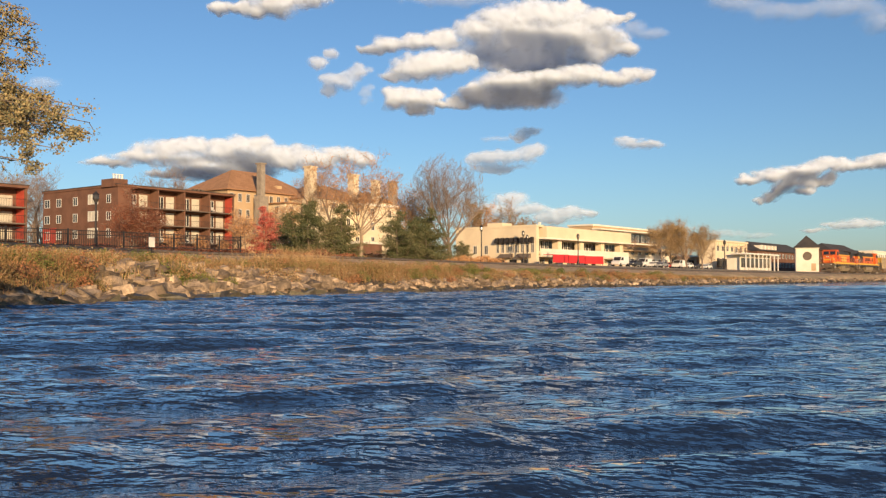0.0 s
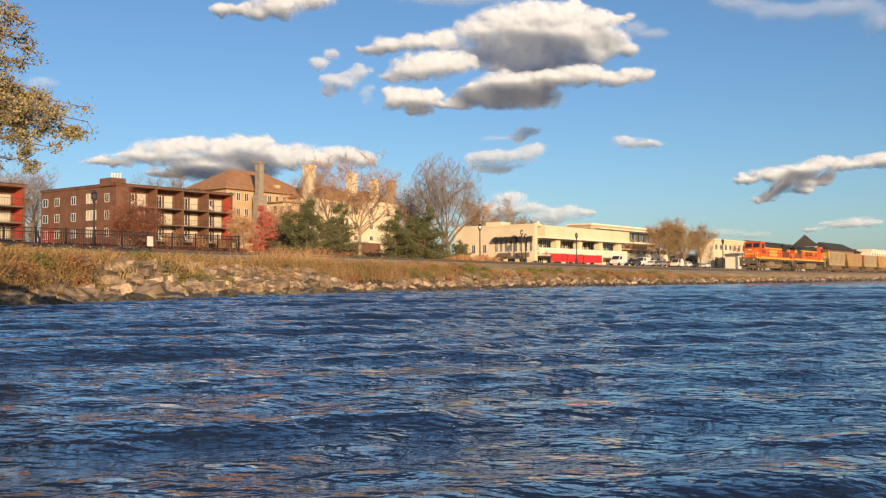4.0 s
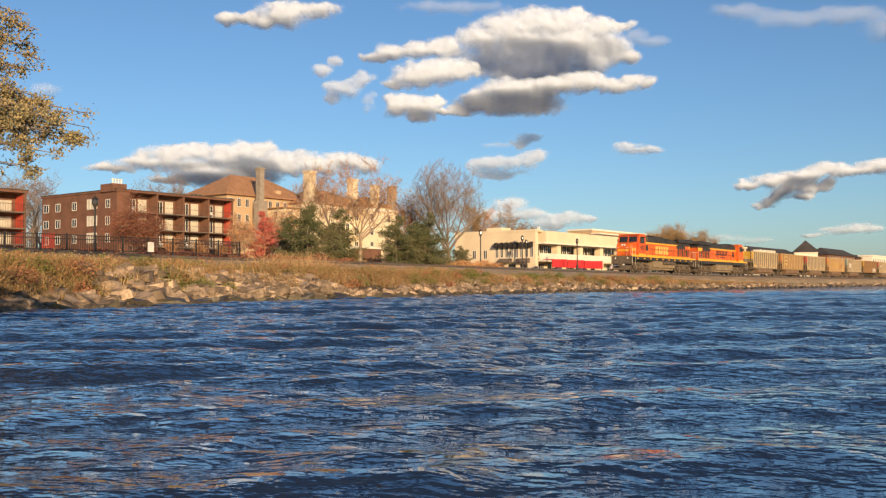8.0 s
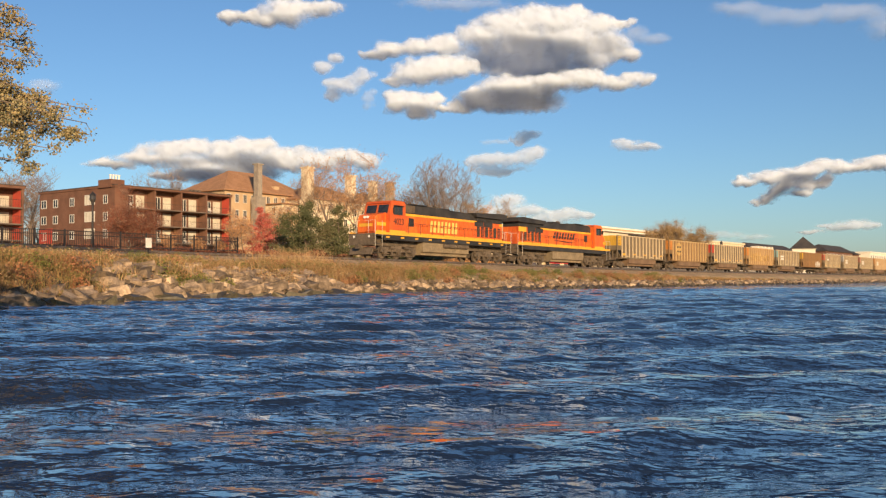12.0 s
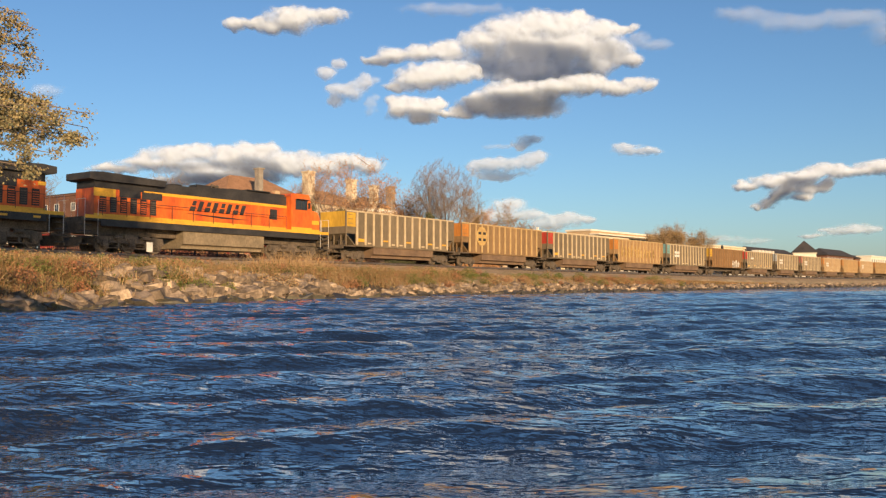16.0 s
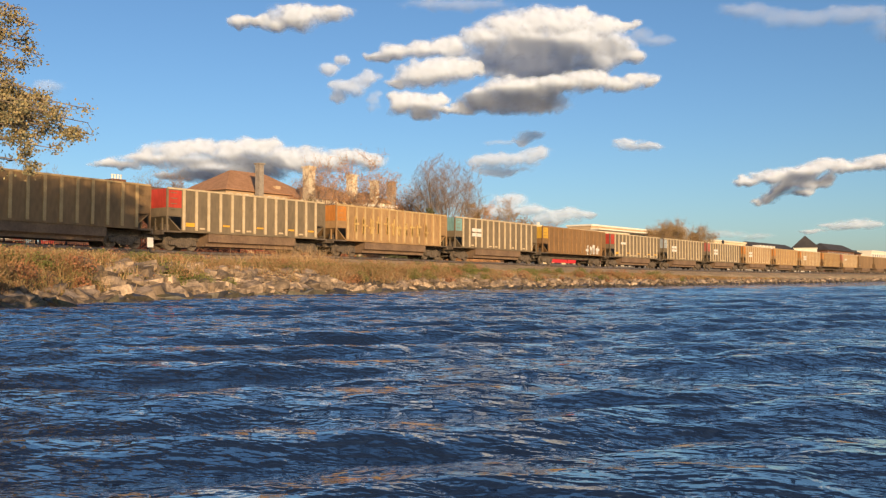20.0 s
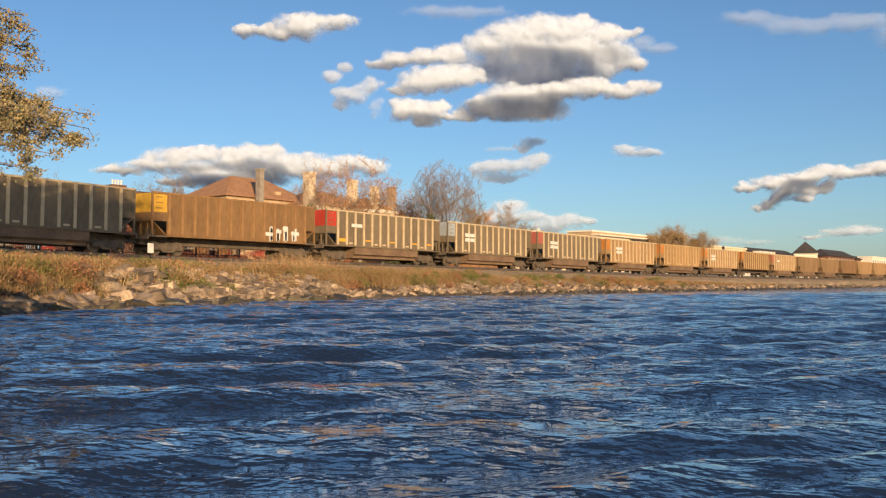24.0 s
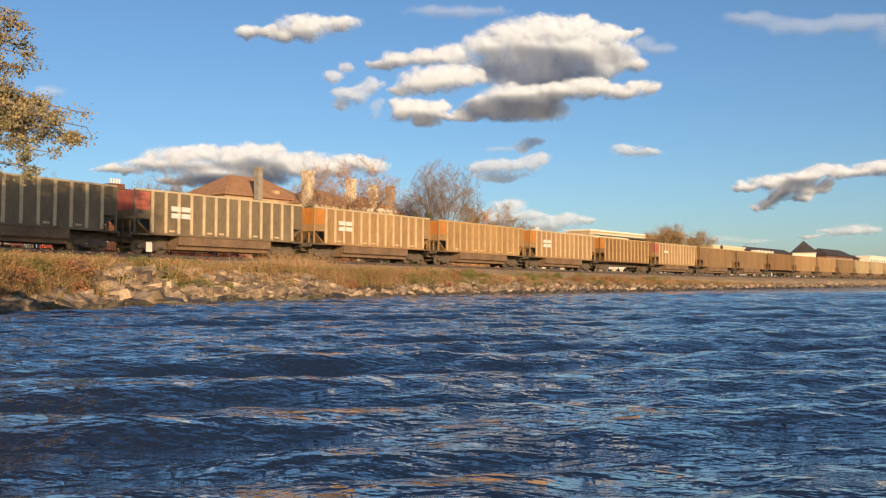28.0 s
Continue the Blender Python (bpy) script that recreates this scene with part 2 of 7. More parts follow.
# ---------------------------------------------------------------- materials of the train
ORANGE = mat("orange_enamel", (0.78, 0.17, 0.026), (0.50, 0.08, 0.02), 0.9, 0.45, fine=0.16, bump=0.05, bscale=6, stretch=(1, 1, 0.4))
YELLOW = mat("yellow_enamel", (0.80, 0.42, 0.04), (0.66, 0.34, 0.04), 0.8, 0.5, fine=0.10, bscale=6)
BLACK = mat("black_enamel", (0.025, 0.023, 0.022), (0.05, 0.045, 0.04), 0.8, 0.55, fine=0.2, bscale=8)
DARKGREY = mat("grimy_running_gear", (0.085, 0.066, 0.047), (0.15, 0.112, 0.078), 1.5, 0.85, fine=0.35, bscale=12, bump=0.3)
TANK = mat("dusty_tank", (0.27, 0.205, 0.125), (0.19, 0.145, 0.09), 0.8, 0.75, fine=0.2, bscale=7, bump=0.1)
GLASS = mat("dark_cab_glass", (0.02, 0.022, 0.025), (0.03, 0.03, 0.03), 1, 0.08, spec=0.8, fine=0.05)
WHITE = mat("white_marking", (0.72, 0.68, 0.60), (0.6, 0.56, 0.5), 2, 0.6, fine=0.1)
STEEL = mat("worn_rail_steel", (0.30, 0.24, 0.20), (0.2, 0.14, 0.1), 3, 0.4, 0.7, fine=0.2)
LENS = mat("lamp_glass", (0.85, 0.82, 0.75), (0.8, 0.78, 0.7), 3, 0.15, fine=0.02)
RUSTRED = mat("dull_red_paint", (0.62, 0.115, 0.026), (0.50, 0.085, 0.022), 0.9, 0.55, fine=0.12)

MESHES = {}


def shared(key, build, material):
    if (key, material.name) not in MESHES:
        MESHES[key, material.name] = mesh_of(key, build(), material)
    return MESHES[key, material.name]


def bm_new(fn):
    bm = bmesh.new()
    fn(bm)
    return bm


# ---------------------------------------------------------------- running gear
def bm_wheelset(r):
    bm = bmesh.new()
    for s in (-1, 1):
        lathe_y(bm, [(0.10, 0.0), (0.13, 0.01), (r * 0.72, 0.02), (r * 0.78, 0.0), (r * 0.97, 0.0), (r, 0.02), (r, 0.10), (r + 0.03, 0.11), (r + 0.03, 0.14), (0.12, 0.14)], s * 0.86, -s)
    tube_y(bm, 0.085, -0.9, 0.9)
    for s in (-1, 1):
        tube_y(bm, 0.12, s * 0.88, s * 1.08)
    # lightening marks that show the turn
    for s in (-1, 1):
        for a in range(4):
            c, d = math.cos(a * math.tau / 4), math.sin(a * math.tau / 4)
            p = Vector((c * r * 0.45, s * 0.865, d * r * 0.45))
            box(bm, p.x - 0.05, p.x + 0.05, min(p.y, p.y + s * 0.02), max(p.y, p.y + s * 0.02), p.z - 0.05, p.z + 0.05)
    return bm


def lathe_y(bm, prof, y, sgn, seg=20):
    rings = [[bm.verts.new((r * math.cos(k * math.tau / seg), y + sgn * w, r * math.sin(k * math.tau / seg))) for k in range(seg)] for r, w in prof]
    for a, b in zip(rings, rings[1:]):
        for k in range(seg):
            bm.faces.new((a[k], a[(k + 1) % seg], b[(k + 1) % seg], b[k]))
    bm.faces.new(rings[0][::-1])
    bm.faces.new(rings[-1])


def tube_y(bm, r, y0, y1, x=0.0, z=0.0, seg=12):
    return tube(bm, (x, y0, z), (x, y1, z), r, r, seg)


WHEELS = []                            # (wheelset, radius)


def car_truck(parent, x):
    """A two-axle freight truck under its car."""
    t = part("truck", shared("truck_bolster", lambda: boxes((-0.22, 0.22, -1.15, 1.15, 0.42, 0.70), (-0.32, 0.32, -0.3, 0.3, 0.6, 0.88)), DARKGREY), DARKGREY, parent, at=pose(x, 0, 0))

    def frame_bm():
        bm = bmesh.new()
        top = [(-1.12, 0.40), (-1.12, 0.62), (-0.55, 0.72), (-0.3, 0.80), (0.3, 0.80), (0.55, 0.72), (1.12, 0.62), (1.12, 0.40), (0.70, 0.42), (0.42, 0.22), (-0.42, 0.22), (-0.70, 0.42)]
        prism(bm, top, -0.07, 0.07)
        for s in (-1, 1):
            box(bm, s * 0.89 - 0.16, s * 0.89 + 0.16, -0.13, 0.13, 0.36, 0.60)
        for q in (-0.2, -0.07, 0.07, 0.2):
            tube(bm, (q, -0.1, 0.34), (q, -0.1, 0.66), 0.055, 0.055, 8)
        return bm
    for s in (-1, 1):
        part("side_frame", shared("side_frame", frame_bm, DARKGREY), DARKGREY, t, at=pose(0, s * 1.02, 0))
    for s in (-1, 1):
        w = part("wheelset", shared("wheelset", lambda: bm_wheelset(0.457), DARKGREY), DARKGREY, t, at=pose(s * 0.89, 0, 0.457))
        WHEELS.append((w, 0.457))
    return t


def loco_truck(parent, x):
    def frame_bm():
        bm = bmesh.new()
        prism(bm, [(-2.45, 0.55), (-2.35, 1.0), (-1.4, 1.05), (-1.2, 0.88), (1.2, 0.88), (1.4, 1.05), (2.35, 1.0), (2.45, 0.55), (2.1, 0.5), (1.6, 0.62), (0.5, 0.60), (-0.5, 0.60), (-1.6, 0.62), (-2.1, 0.5)], -0.08, 0.08)
        for ax in (-1.95, 0, 1.95):
            box(bm, ax - 0.19, ax + 0.19, -0.17, 0.1, 0.36, 0.74)
            tube(bm, (ax, -0.2, 0.54), (ax, 0.1, 0.54), 0.13, 0.13, 10)
            for q in (-0.32, 0.32):
                tube(bm, (ax + q, -0.06, 0.58), (ax + q, -0.06, 0.92), 0.085, 0.085, 8)
        for q in (-1.0, 1.0):
            tube(bm, (q - 0.35, -0.2, 0.95), (q + 0.2, -0.2, 0.95), 0.12, 0.12, 10)
            box(bm, q - 0.05, q + 0.05, -0.15, 0.0, 0.3, 0.9)
        box(bm, -2.1, 2.1, -0.13, -0.09, 0.26, 0.32)
        return bm
    t = part("truck", shared("loco_truck_centre", lambda: boxes((-2.3, 2.3, -0.75, 0.75, 0.45, 0.85), (-0.5, 0.5, -1.1, 1.1, 0.7, 1.15)), DARKGREY), DARKGREY, parent, at=pose(x, 0, 0))
    for s in (-1, 1):
        part("side_frame", shared("loco_side_frame", frame_bm, DARKGREY), DARKGREY, t, at=pose(0, s * 1.06, 0, 0, 0, 0 if s < 0 else 180))
    for ax in (-1.95, 0, 1.95):
        w = part("wheelset", shared("loco_wheelset", lambda: bm_wheelset(0.533), DARKGREY), DARKGREY, t, at=pose(ax, 0, 0.533))
        WHEELS.append((w, 0.533))


# ---------------------------------------------------------------- coal cars
TUBM = mat("brown_dusty_tub", (0.21, 0.135, 0.08), (0.15, 0.095, 0.06), 0.9, 0.8, fine=0.2, bscale=7, bump=0.1)
BODY0, HALF, SILL, TOP = 2.45, 1.50, 1.33, 4.08


E0, E1, NOTCH = 1.30, 16.05, 0.92     # ends of the car's body; height of the cut below its end bays


def side_bm(y):
    bm = bmesh.new()
    return prism(bm, [(E0, TOP), (E0, SILL + NOTCH), (BODY0 - 0.05, SILL + NOTCH), (BODY0 - 0.05, SILL), (15.2, SILL), (15.2, SILL + NOTCH), (E1, SILL + NOTCH), (E1, TOP)], y - 0.02, y + 0.02)


def coal_car(i, panel, rib, end, accent, marks, ribbed=True, open_below=False):
    """A high-sided gondola: sheet sides with posts outside, coloured end panels over sloping sheets, a tub slung between its trucks."""
    what = "plain-sided" if not ribbed else "ribbed"
    ob = thing("coal_car", f"{what} {panel[2]} coal gondola car, {end[2]} end panel", "railway car", group="coal cars of the train")
    P, RB, EN, AC = panel[0], rib, end[0], accent
    for s in (-1, 1):
        y = s * (HALF - 0.06)
        part("side_sheet", shared("side_sheet%d" % s, lambda: side_bm(y), P), P, ob)
        part("top_chord", shared("top_chord%d" % s, lambda: boxes((E0 - 0.03, E1 + 0.03, y - 0.06, y + 0.07, TOP - 0.03, TOP + 0.08)), RB), RB, ob)
        part("side_sill", shared("side_sill%d" % s, lambda: boxes((BODY0 - 0.05, 15.2, y - 0.05, y + 0.075, SILL - 0.09, SILL + 0.03)), P), P, ob)
        part("platform_sill", shared("platform_sill%d" % s, lambda: boxes((E0 - 0.1, BODY0 - 0.06, y - 0.05, y + 0.05, SILL - 0.14, SILL - 0.03), (15.21, E1 + 0.1, y - 0.05, y + 0.05, SILL - 0.14, SILL - 0.03)), DARKGREY), DARKGREY, ob)
    if ribbed:
        for k in range(13):
            x = 2.57 + 12.5 * k / 12
            for s in (-1, 1):
                part("side_post", shared("side_post", lambda: boxes((-0.10, 0.10, -0.11, 0.0, 0, TOP - SILL - 0.07)), RB), RB, ob,
                     at=pose(x, s * (HALF - 0.081), SILL + 0.035, 0, 0, 0 if s < 0 else 180))
    else:
        for k in range(9):
            x = 2.6 + 12.4 * k / 8
            for s in (-1, 1):
                part("seam", shared("seam", lambda: boxes((-0.05, 0.05, -0.05, 0.0, 0, TOP - SILL - 0.07)), P), P, ob,
                     at=pose(x, s * (HALF - 0.0805), SILL + 0.035, 0, 0, 0 if s < 0 else 180))
    # ends
    for a, s in ((E0, -1), (E1, 1)):
        turn = 0 if s < 0 else 180
        zmid = TOP - 1.25
        part("end_panel", shared("end_panel", lambda: boxes((-0.03, 0.03, -HALF + 0.09, HALF - 0.09, 0, 1.25)), EN), EN, ob, end[2] + " painted end panel", pose(a, 0, zmid))
        part("lower_end_sheet", shared("lower_end_sheet", lambda: boxes((-0.025, 0.025, -HALF + 0.09, HALF - 0.09, SILL + NOTCH, TOP - 1.254)), P), P, ob, at=pose(a, 0, 0))
        part("slope_sheet", shared("slope_sheet", slope_bm, P), P, ob, at=pose(a, 0, SILL + NOTCH, 0, 0, turn))
        for q in (-HALF + 0.06, HALF - 0.06):
            part("corner_post", shared("corner_post", lambda: boxes((-0.05, 0.05, -0.06, 0.06, 0, TOP - SILL + 0.02)), P), P, ob, at=pose(a + s * 0.04, q, SILL - 0.02))
        for q in (-0.75, 0.0, 0.75):
            part("end_strut", shared("end_strut", lambda: boxes((-0.045, 0.045, -0.045, 0.045, 0, NOTCH)), P), P, ob, at=pose(a - s * 0.1, q, SILL - 0.02))
        part("brake_gear", shared("brake_gear", lambda: tube(boxes((0.2, 0.55, -0.9, -0.4, SILL, SILL + 0.4), (0.25, 0.5, 0.3, 0.8, SILL, SILL + 0.32)), (0.1, -1.2, SILL + 0.5), (0.35, 0.6, SILL + 0.3), 0.03, 0.03, 6), DARKGREY), DARKGREY, ob, at=pose(a, 0, 0, 0, 0, turn))
        part("end_platform", shared("end_platform", lambda: boxes((-0.25, 1.25, -HALF + 0.12, HALF - 0.12, SILL - 0.12, SILL - 0.02), (-0.35, -0.25, -HALF + 0.1, HALF - 0.1, SILL - 0.3, SILL)), DARKGREY), DARKGREY, ob, at=pose(a, 0, 0.0, 0, 0, turn))
        part("coupler", shared("coupler", lambda: boxes((-0.70, -0.2, -0.1, 0.1, 0.80, 1.0), (-0.78, -0.55, -0.17, 0.17, 0.76, 1.04)), DARKGREY), DARKGREY, ob, at=pose(a, 0, 0, 0, 0, turn))
        part("grab_rung", shared("grab_rung", lambda: boxes(*[(-0.24, 0.24, -0.05, 0.0, 0.36 * k, 0.36 * k + 0.045) for k in range(5)]), P), P, ob, at=pose(a - s * 0.45, -HALF + 0.035, SILL + NOTCH + 0.1))
    # painted corner of the side at the front end
    if EN is not P:
        for s in (-1, 1):
            part("corner_patch", shared("corner_patch%d" % s, lambda: boxes((E0 + 0.06, BODY0 - 0.06, s * (HALF - 0.036) - 0.004, s * (HALF - 0.036) + 0.004, TOP - 1.25, TOP - 0.09)), EN), EN, ob, end[2] + " painted corner of the side")
    part("floor", shared("car_floor", lambda: boxes((BODY0 + 0.1, 15.0, -HALF + 0.1, HALF - 0.1, SILL - 0.06, SILL + 0.02)), P), P, ob)
    part("centre_sill", shared("centre_sill", lambda: boxes((E0 - 0.2, E1 + 0.2, -0.32, 0.32, 0.72, SILL - 0.121)), DARKGREY), DARKGREY, ob)

    def tub_bm():
        bm = box(bmesh.new(), 4.75, 13.0, -HALF + 0.1, HALF - 0.1, 0.36, SILL - 0.07)
        bmesh.ops.bevel(bm, geom=[e for e in bm.edges if max(e.verts[0].co.z, e.verts[1].co.z) < 0.5 and abs(e.verts[0].co.y - e.verts[1].co.y) < 0.01], offset=0.3, segments=3, affect="EDGES")
        return bm
    if not open_below:
        part("tub", shared("tub", tub_bm, TUBM), TUBM, ob)
    mid = (E0 + E1) / 2
    car_truck(ob, mid - 5.85)
    car_truck(ob, mid + 5.85)
    # markings on the near side
    y0 = -HALF - 0.032
    L0, L1 = BODY0, 15.2
    for kind in marks:
        if kind == "yellow":
            part("reflector", shared("refl", lambda: boxes((L0 + 0.3, L0 + 1.0, y0 + 0.03, y0 + 0.09, SILL + 0.3, SILL + 0.55)), YELLOW), YELLOW, ob, "yellow reflective patch")
            for k in (3, 6, 9, 11):
                part("reflector", shared("small_refl", lambda: boxes((0, 0.6, y0 + 0.03, y0 + 0.09, SILL + 0.42, SILL + 0.54)), YELLOW), YELLOW, ob, at=pose(L0 + 0.35 + 1.042 * k, 0, 0))
        if kind == "cross":
            part("stencil", shared("cross", lambda: boxes((L0 + 1.75, L0 + 3.0, y0 - 0.002, y0 + 0.09, TOP - 1.22, TOP - 0.95)), WHITE), WHITE, ob, "white stencilled bar")
        if kind == "block":
            part("stencil", shared("block", lambda: boxes(*[(L0 + 1.6 + 0.82 * a, L0 + 2.3 + 0.82 * a, y0 - 0.002, y0 + 0.09, TOP - 1.22 - 0.46 * b, TOP - 0.90 - 0.46 * b) for a in (0, 1) for b in (0, 1)]), WHITE), WHITE, ob, "white stencilled bars")
        if kind == "small":
            for k in (1, 4, 5, 8, 10):
                part("stencil", shared("small", lambda: boxes((0, 0.42, y0 + 0.03, y0 + 0.09, SILL + 0.14, SILL + 0.26)), AC), AC, ob, at=pose(L0 + 0.42 + 1.042 * k, 0, 0.0))
        if kind == "emblem":
            part("emblem", shared("emblem", lambda: emblem_bm(L0 + 2.15, 2.95, y0), PALEMARK), PALEMARK, ob, "pale eight-sided emblem with dark bars")
            for a in (-1, 1):
                for b in (0.16, -0.46):
                    part("emblem_bar", shared("emblem_bar", lambda: boxes((-0.24, 0.24, y0 - 0.01, y0 - 0.004, 0, 0.26)), BLACK), BLACK, ob, at=pose(L0 + 2.15 + 0.40 * a, 0, 2.95 + b))
        if kind == "letters":
            rr = random.Random(i)
            for bm in letters(rr, L0 + 0.9, L1 - 1.2, y0, 2.05, 1.35, 0.12):
                part("painted_mark", bm, PALEMARK, ob, "tall pale sprayed mark")
        if kind == "letters_end":
            rr = random.Random(i)
            for bm in letters(rr, L0 + 8.6, L1 - 0.7, y0, 1.45, 1.0, 0.2):
                part("painted_mark", bm, WHITE, ob, "white sprayed mark near one end")
    return ob


PALEMARK = mat("faded_yellow_marking", (0.55, 0.36, 0.13), (0.42, 0.26, 0.09), 1.2, 0.7, fine=0.2)


def emblem_bm(cx, cz, y0):
    """An eight-sided plate of paint."""
    r = 0.95
    return prism(bmesh.new(), [(cx + r * math.cos((k + 0.5) * math.tau / 8), cz + r * math.sin((k + 0.5) * math.tau / 8)) for k in range(8)], y0 - 0.004, y0 + 0.06)


def slope_bm():
    bm = bmesh.new()
    prism(bm, [(-0.025, 0.0), (0.03, 0.0), (1.15, -0.90), (1.05, -0.92)], -HALF + 0.1, HALF - 0.1)
    return bm


def letters(rr, x0, x1, y, z, h, thick):
    """A row of sprayed bars, one mesh a mark."""
    out = []
    x = x0
    while x < x1 - 0.8:
        bm = bmesh.new()
        w = rr.uniform(0.45, 0.8)
        s = rr.uniform(0.75, 1.1) * h
        for q in range(3):
            a = rr.uniform(0, w * 0.7)
            box(bm, x + a, x + a + thick, y - 0.004, y + 0.06, z - rr.uniform(0, 0.15), z + s * rr.uniform(0.5, 1))
        zz = z + rr.uniform(0.2, 0.7) * s
        box(bm, x, x + w, y - 0.005, y + 0.06, zz, zz + 1.3 * thick)
        x += w + rr.uniform(0.15, 0.5)
        out.append(bm)
    return out


def panel(name, c, word, c2=None):
    return (mat(name, c, c2 or tuple(v * 0.72 for v in c), 0.55, 0.72, fine=0.14, bscale=5, bump=0.06, stretch=(1, 1, 0.35)), c, word)


GREYB = panel("weathered_grey_sheet", (0.205, 0.155, 0.095), "grey-brown")
TAN = panel("tan_sheet", (0.39, 0.235, 0.105), "tan")
BROWN = panel("brown_sheet", (0.25, 0.14, 0.058), "rusty brown")
DUST = panel("pale_dusty_sheet", (0.46, 0.34, 0.18), "pale dusty tan")
OCHRE = panel("ochre_sheet", (0.28, 0.17, 0.078), "ochre")
RIB = mat("pale_aluminium_post", (0.58, 0.455, 0.285), (0.48, 0.365, 0.22), 1.5, 0.55, 0.0, fine=0.12, bscale=9)
RIBT = mat("tan_post", (0.52, 0.36, 0.17), (0.44, 0.29, 0.13), 1.5, 0.65, fine=0.12, bscale=9)
RIBB = mat("brown_post", (0.31, 0.175, 0.07), (0.24, 0.13, 0.055), 1.5, 0.65, fine=0.12, bscale=9)
E_YEL = panel("yellow_end", (0.70, 0.40, 0.05), "yellow")
E_ORG = panel("orange_end", (0.62, 0.24, 0.05), "orange")
E_RED = panel("red_end", (0.55, 0.06, 0.035), "red")
E_PINK = panel("faded_red_end", (0.52, 0.14, 0.10), "faded red")
E_TEAL = panel("teal_end", (0.22, 0.40, 0.38), "teal")
E_PALE = panel("pale_blue_end", (0.42, 0.46, 0.47), "pale blue-grey")
CARS = [(GREYB, RIB, E_YEL, ["yellow", "small"], 1), (OCHRE, RIBT, E_ORG, ["emblem"], 1), (GREYB, RIB, E_RED, ["yellow", "small"], 1),
        (TAN, RIBT, E_ORG, ["letters"], 1), (GREYB, RIB, E_TEAL, ["block", "small"], 1), (BROWN, RIBB, E_YEL, ["letters_end"], 1),
        (GREYB, RIB, E_RED, ["cross", "yellow", "small"], 1), (GREYB, RIB, E_PALE, ["block", "small"], 1), (GREYB, RIB, E_PINK, ["block", "small"], 1),
        (TAN, RIB, E_ORG, ["block", "small"], 1), (TAN, RIBT, E_ORG, ["small"], 1), (TAN, RIB, E_ORG, ["block"], 1),
        (BROWN, RIBT, E_ORG, [], 1), (TAN, RIB, E_PINK, ["cross"], 1)]
PLAIN = [(TAN, RIBT, TAN, [], 0), (BROWN, RIBB, BROWN, [], 0), (OCHRE, RIBT, OCHRE, [], 0), (DUST, RIBT, DUST, [], 0), (DUST, RIBT, DUST, [], 0), (OCHRE, RIBT, OCHRE, [], 0)]


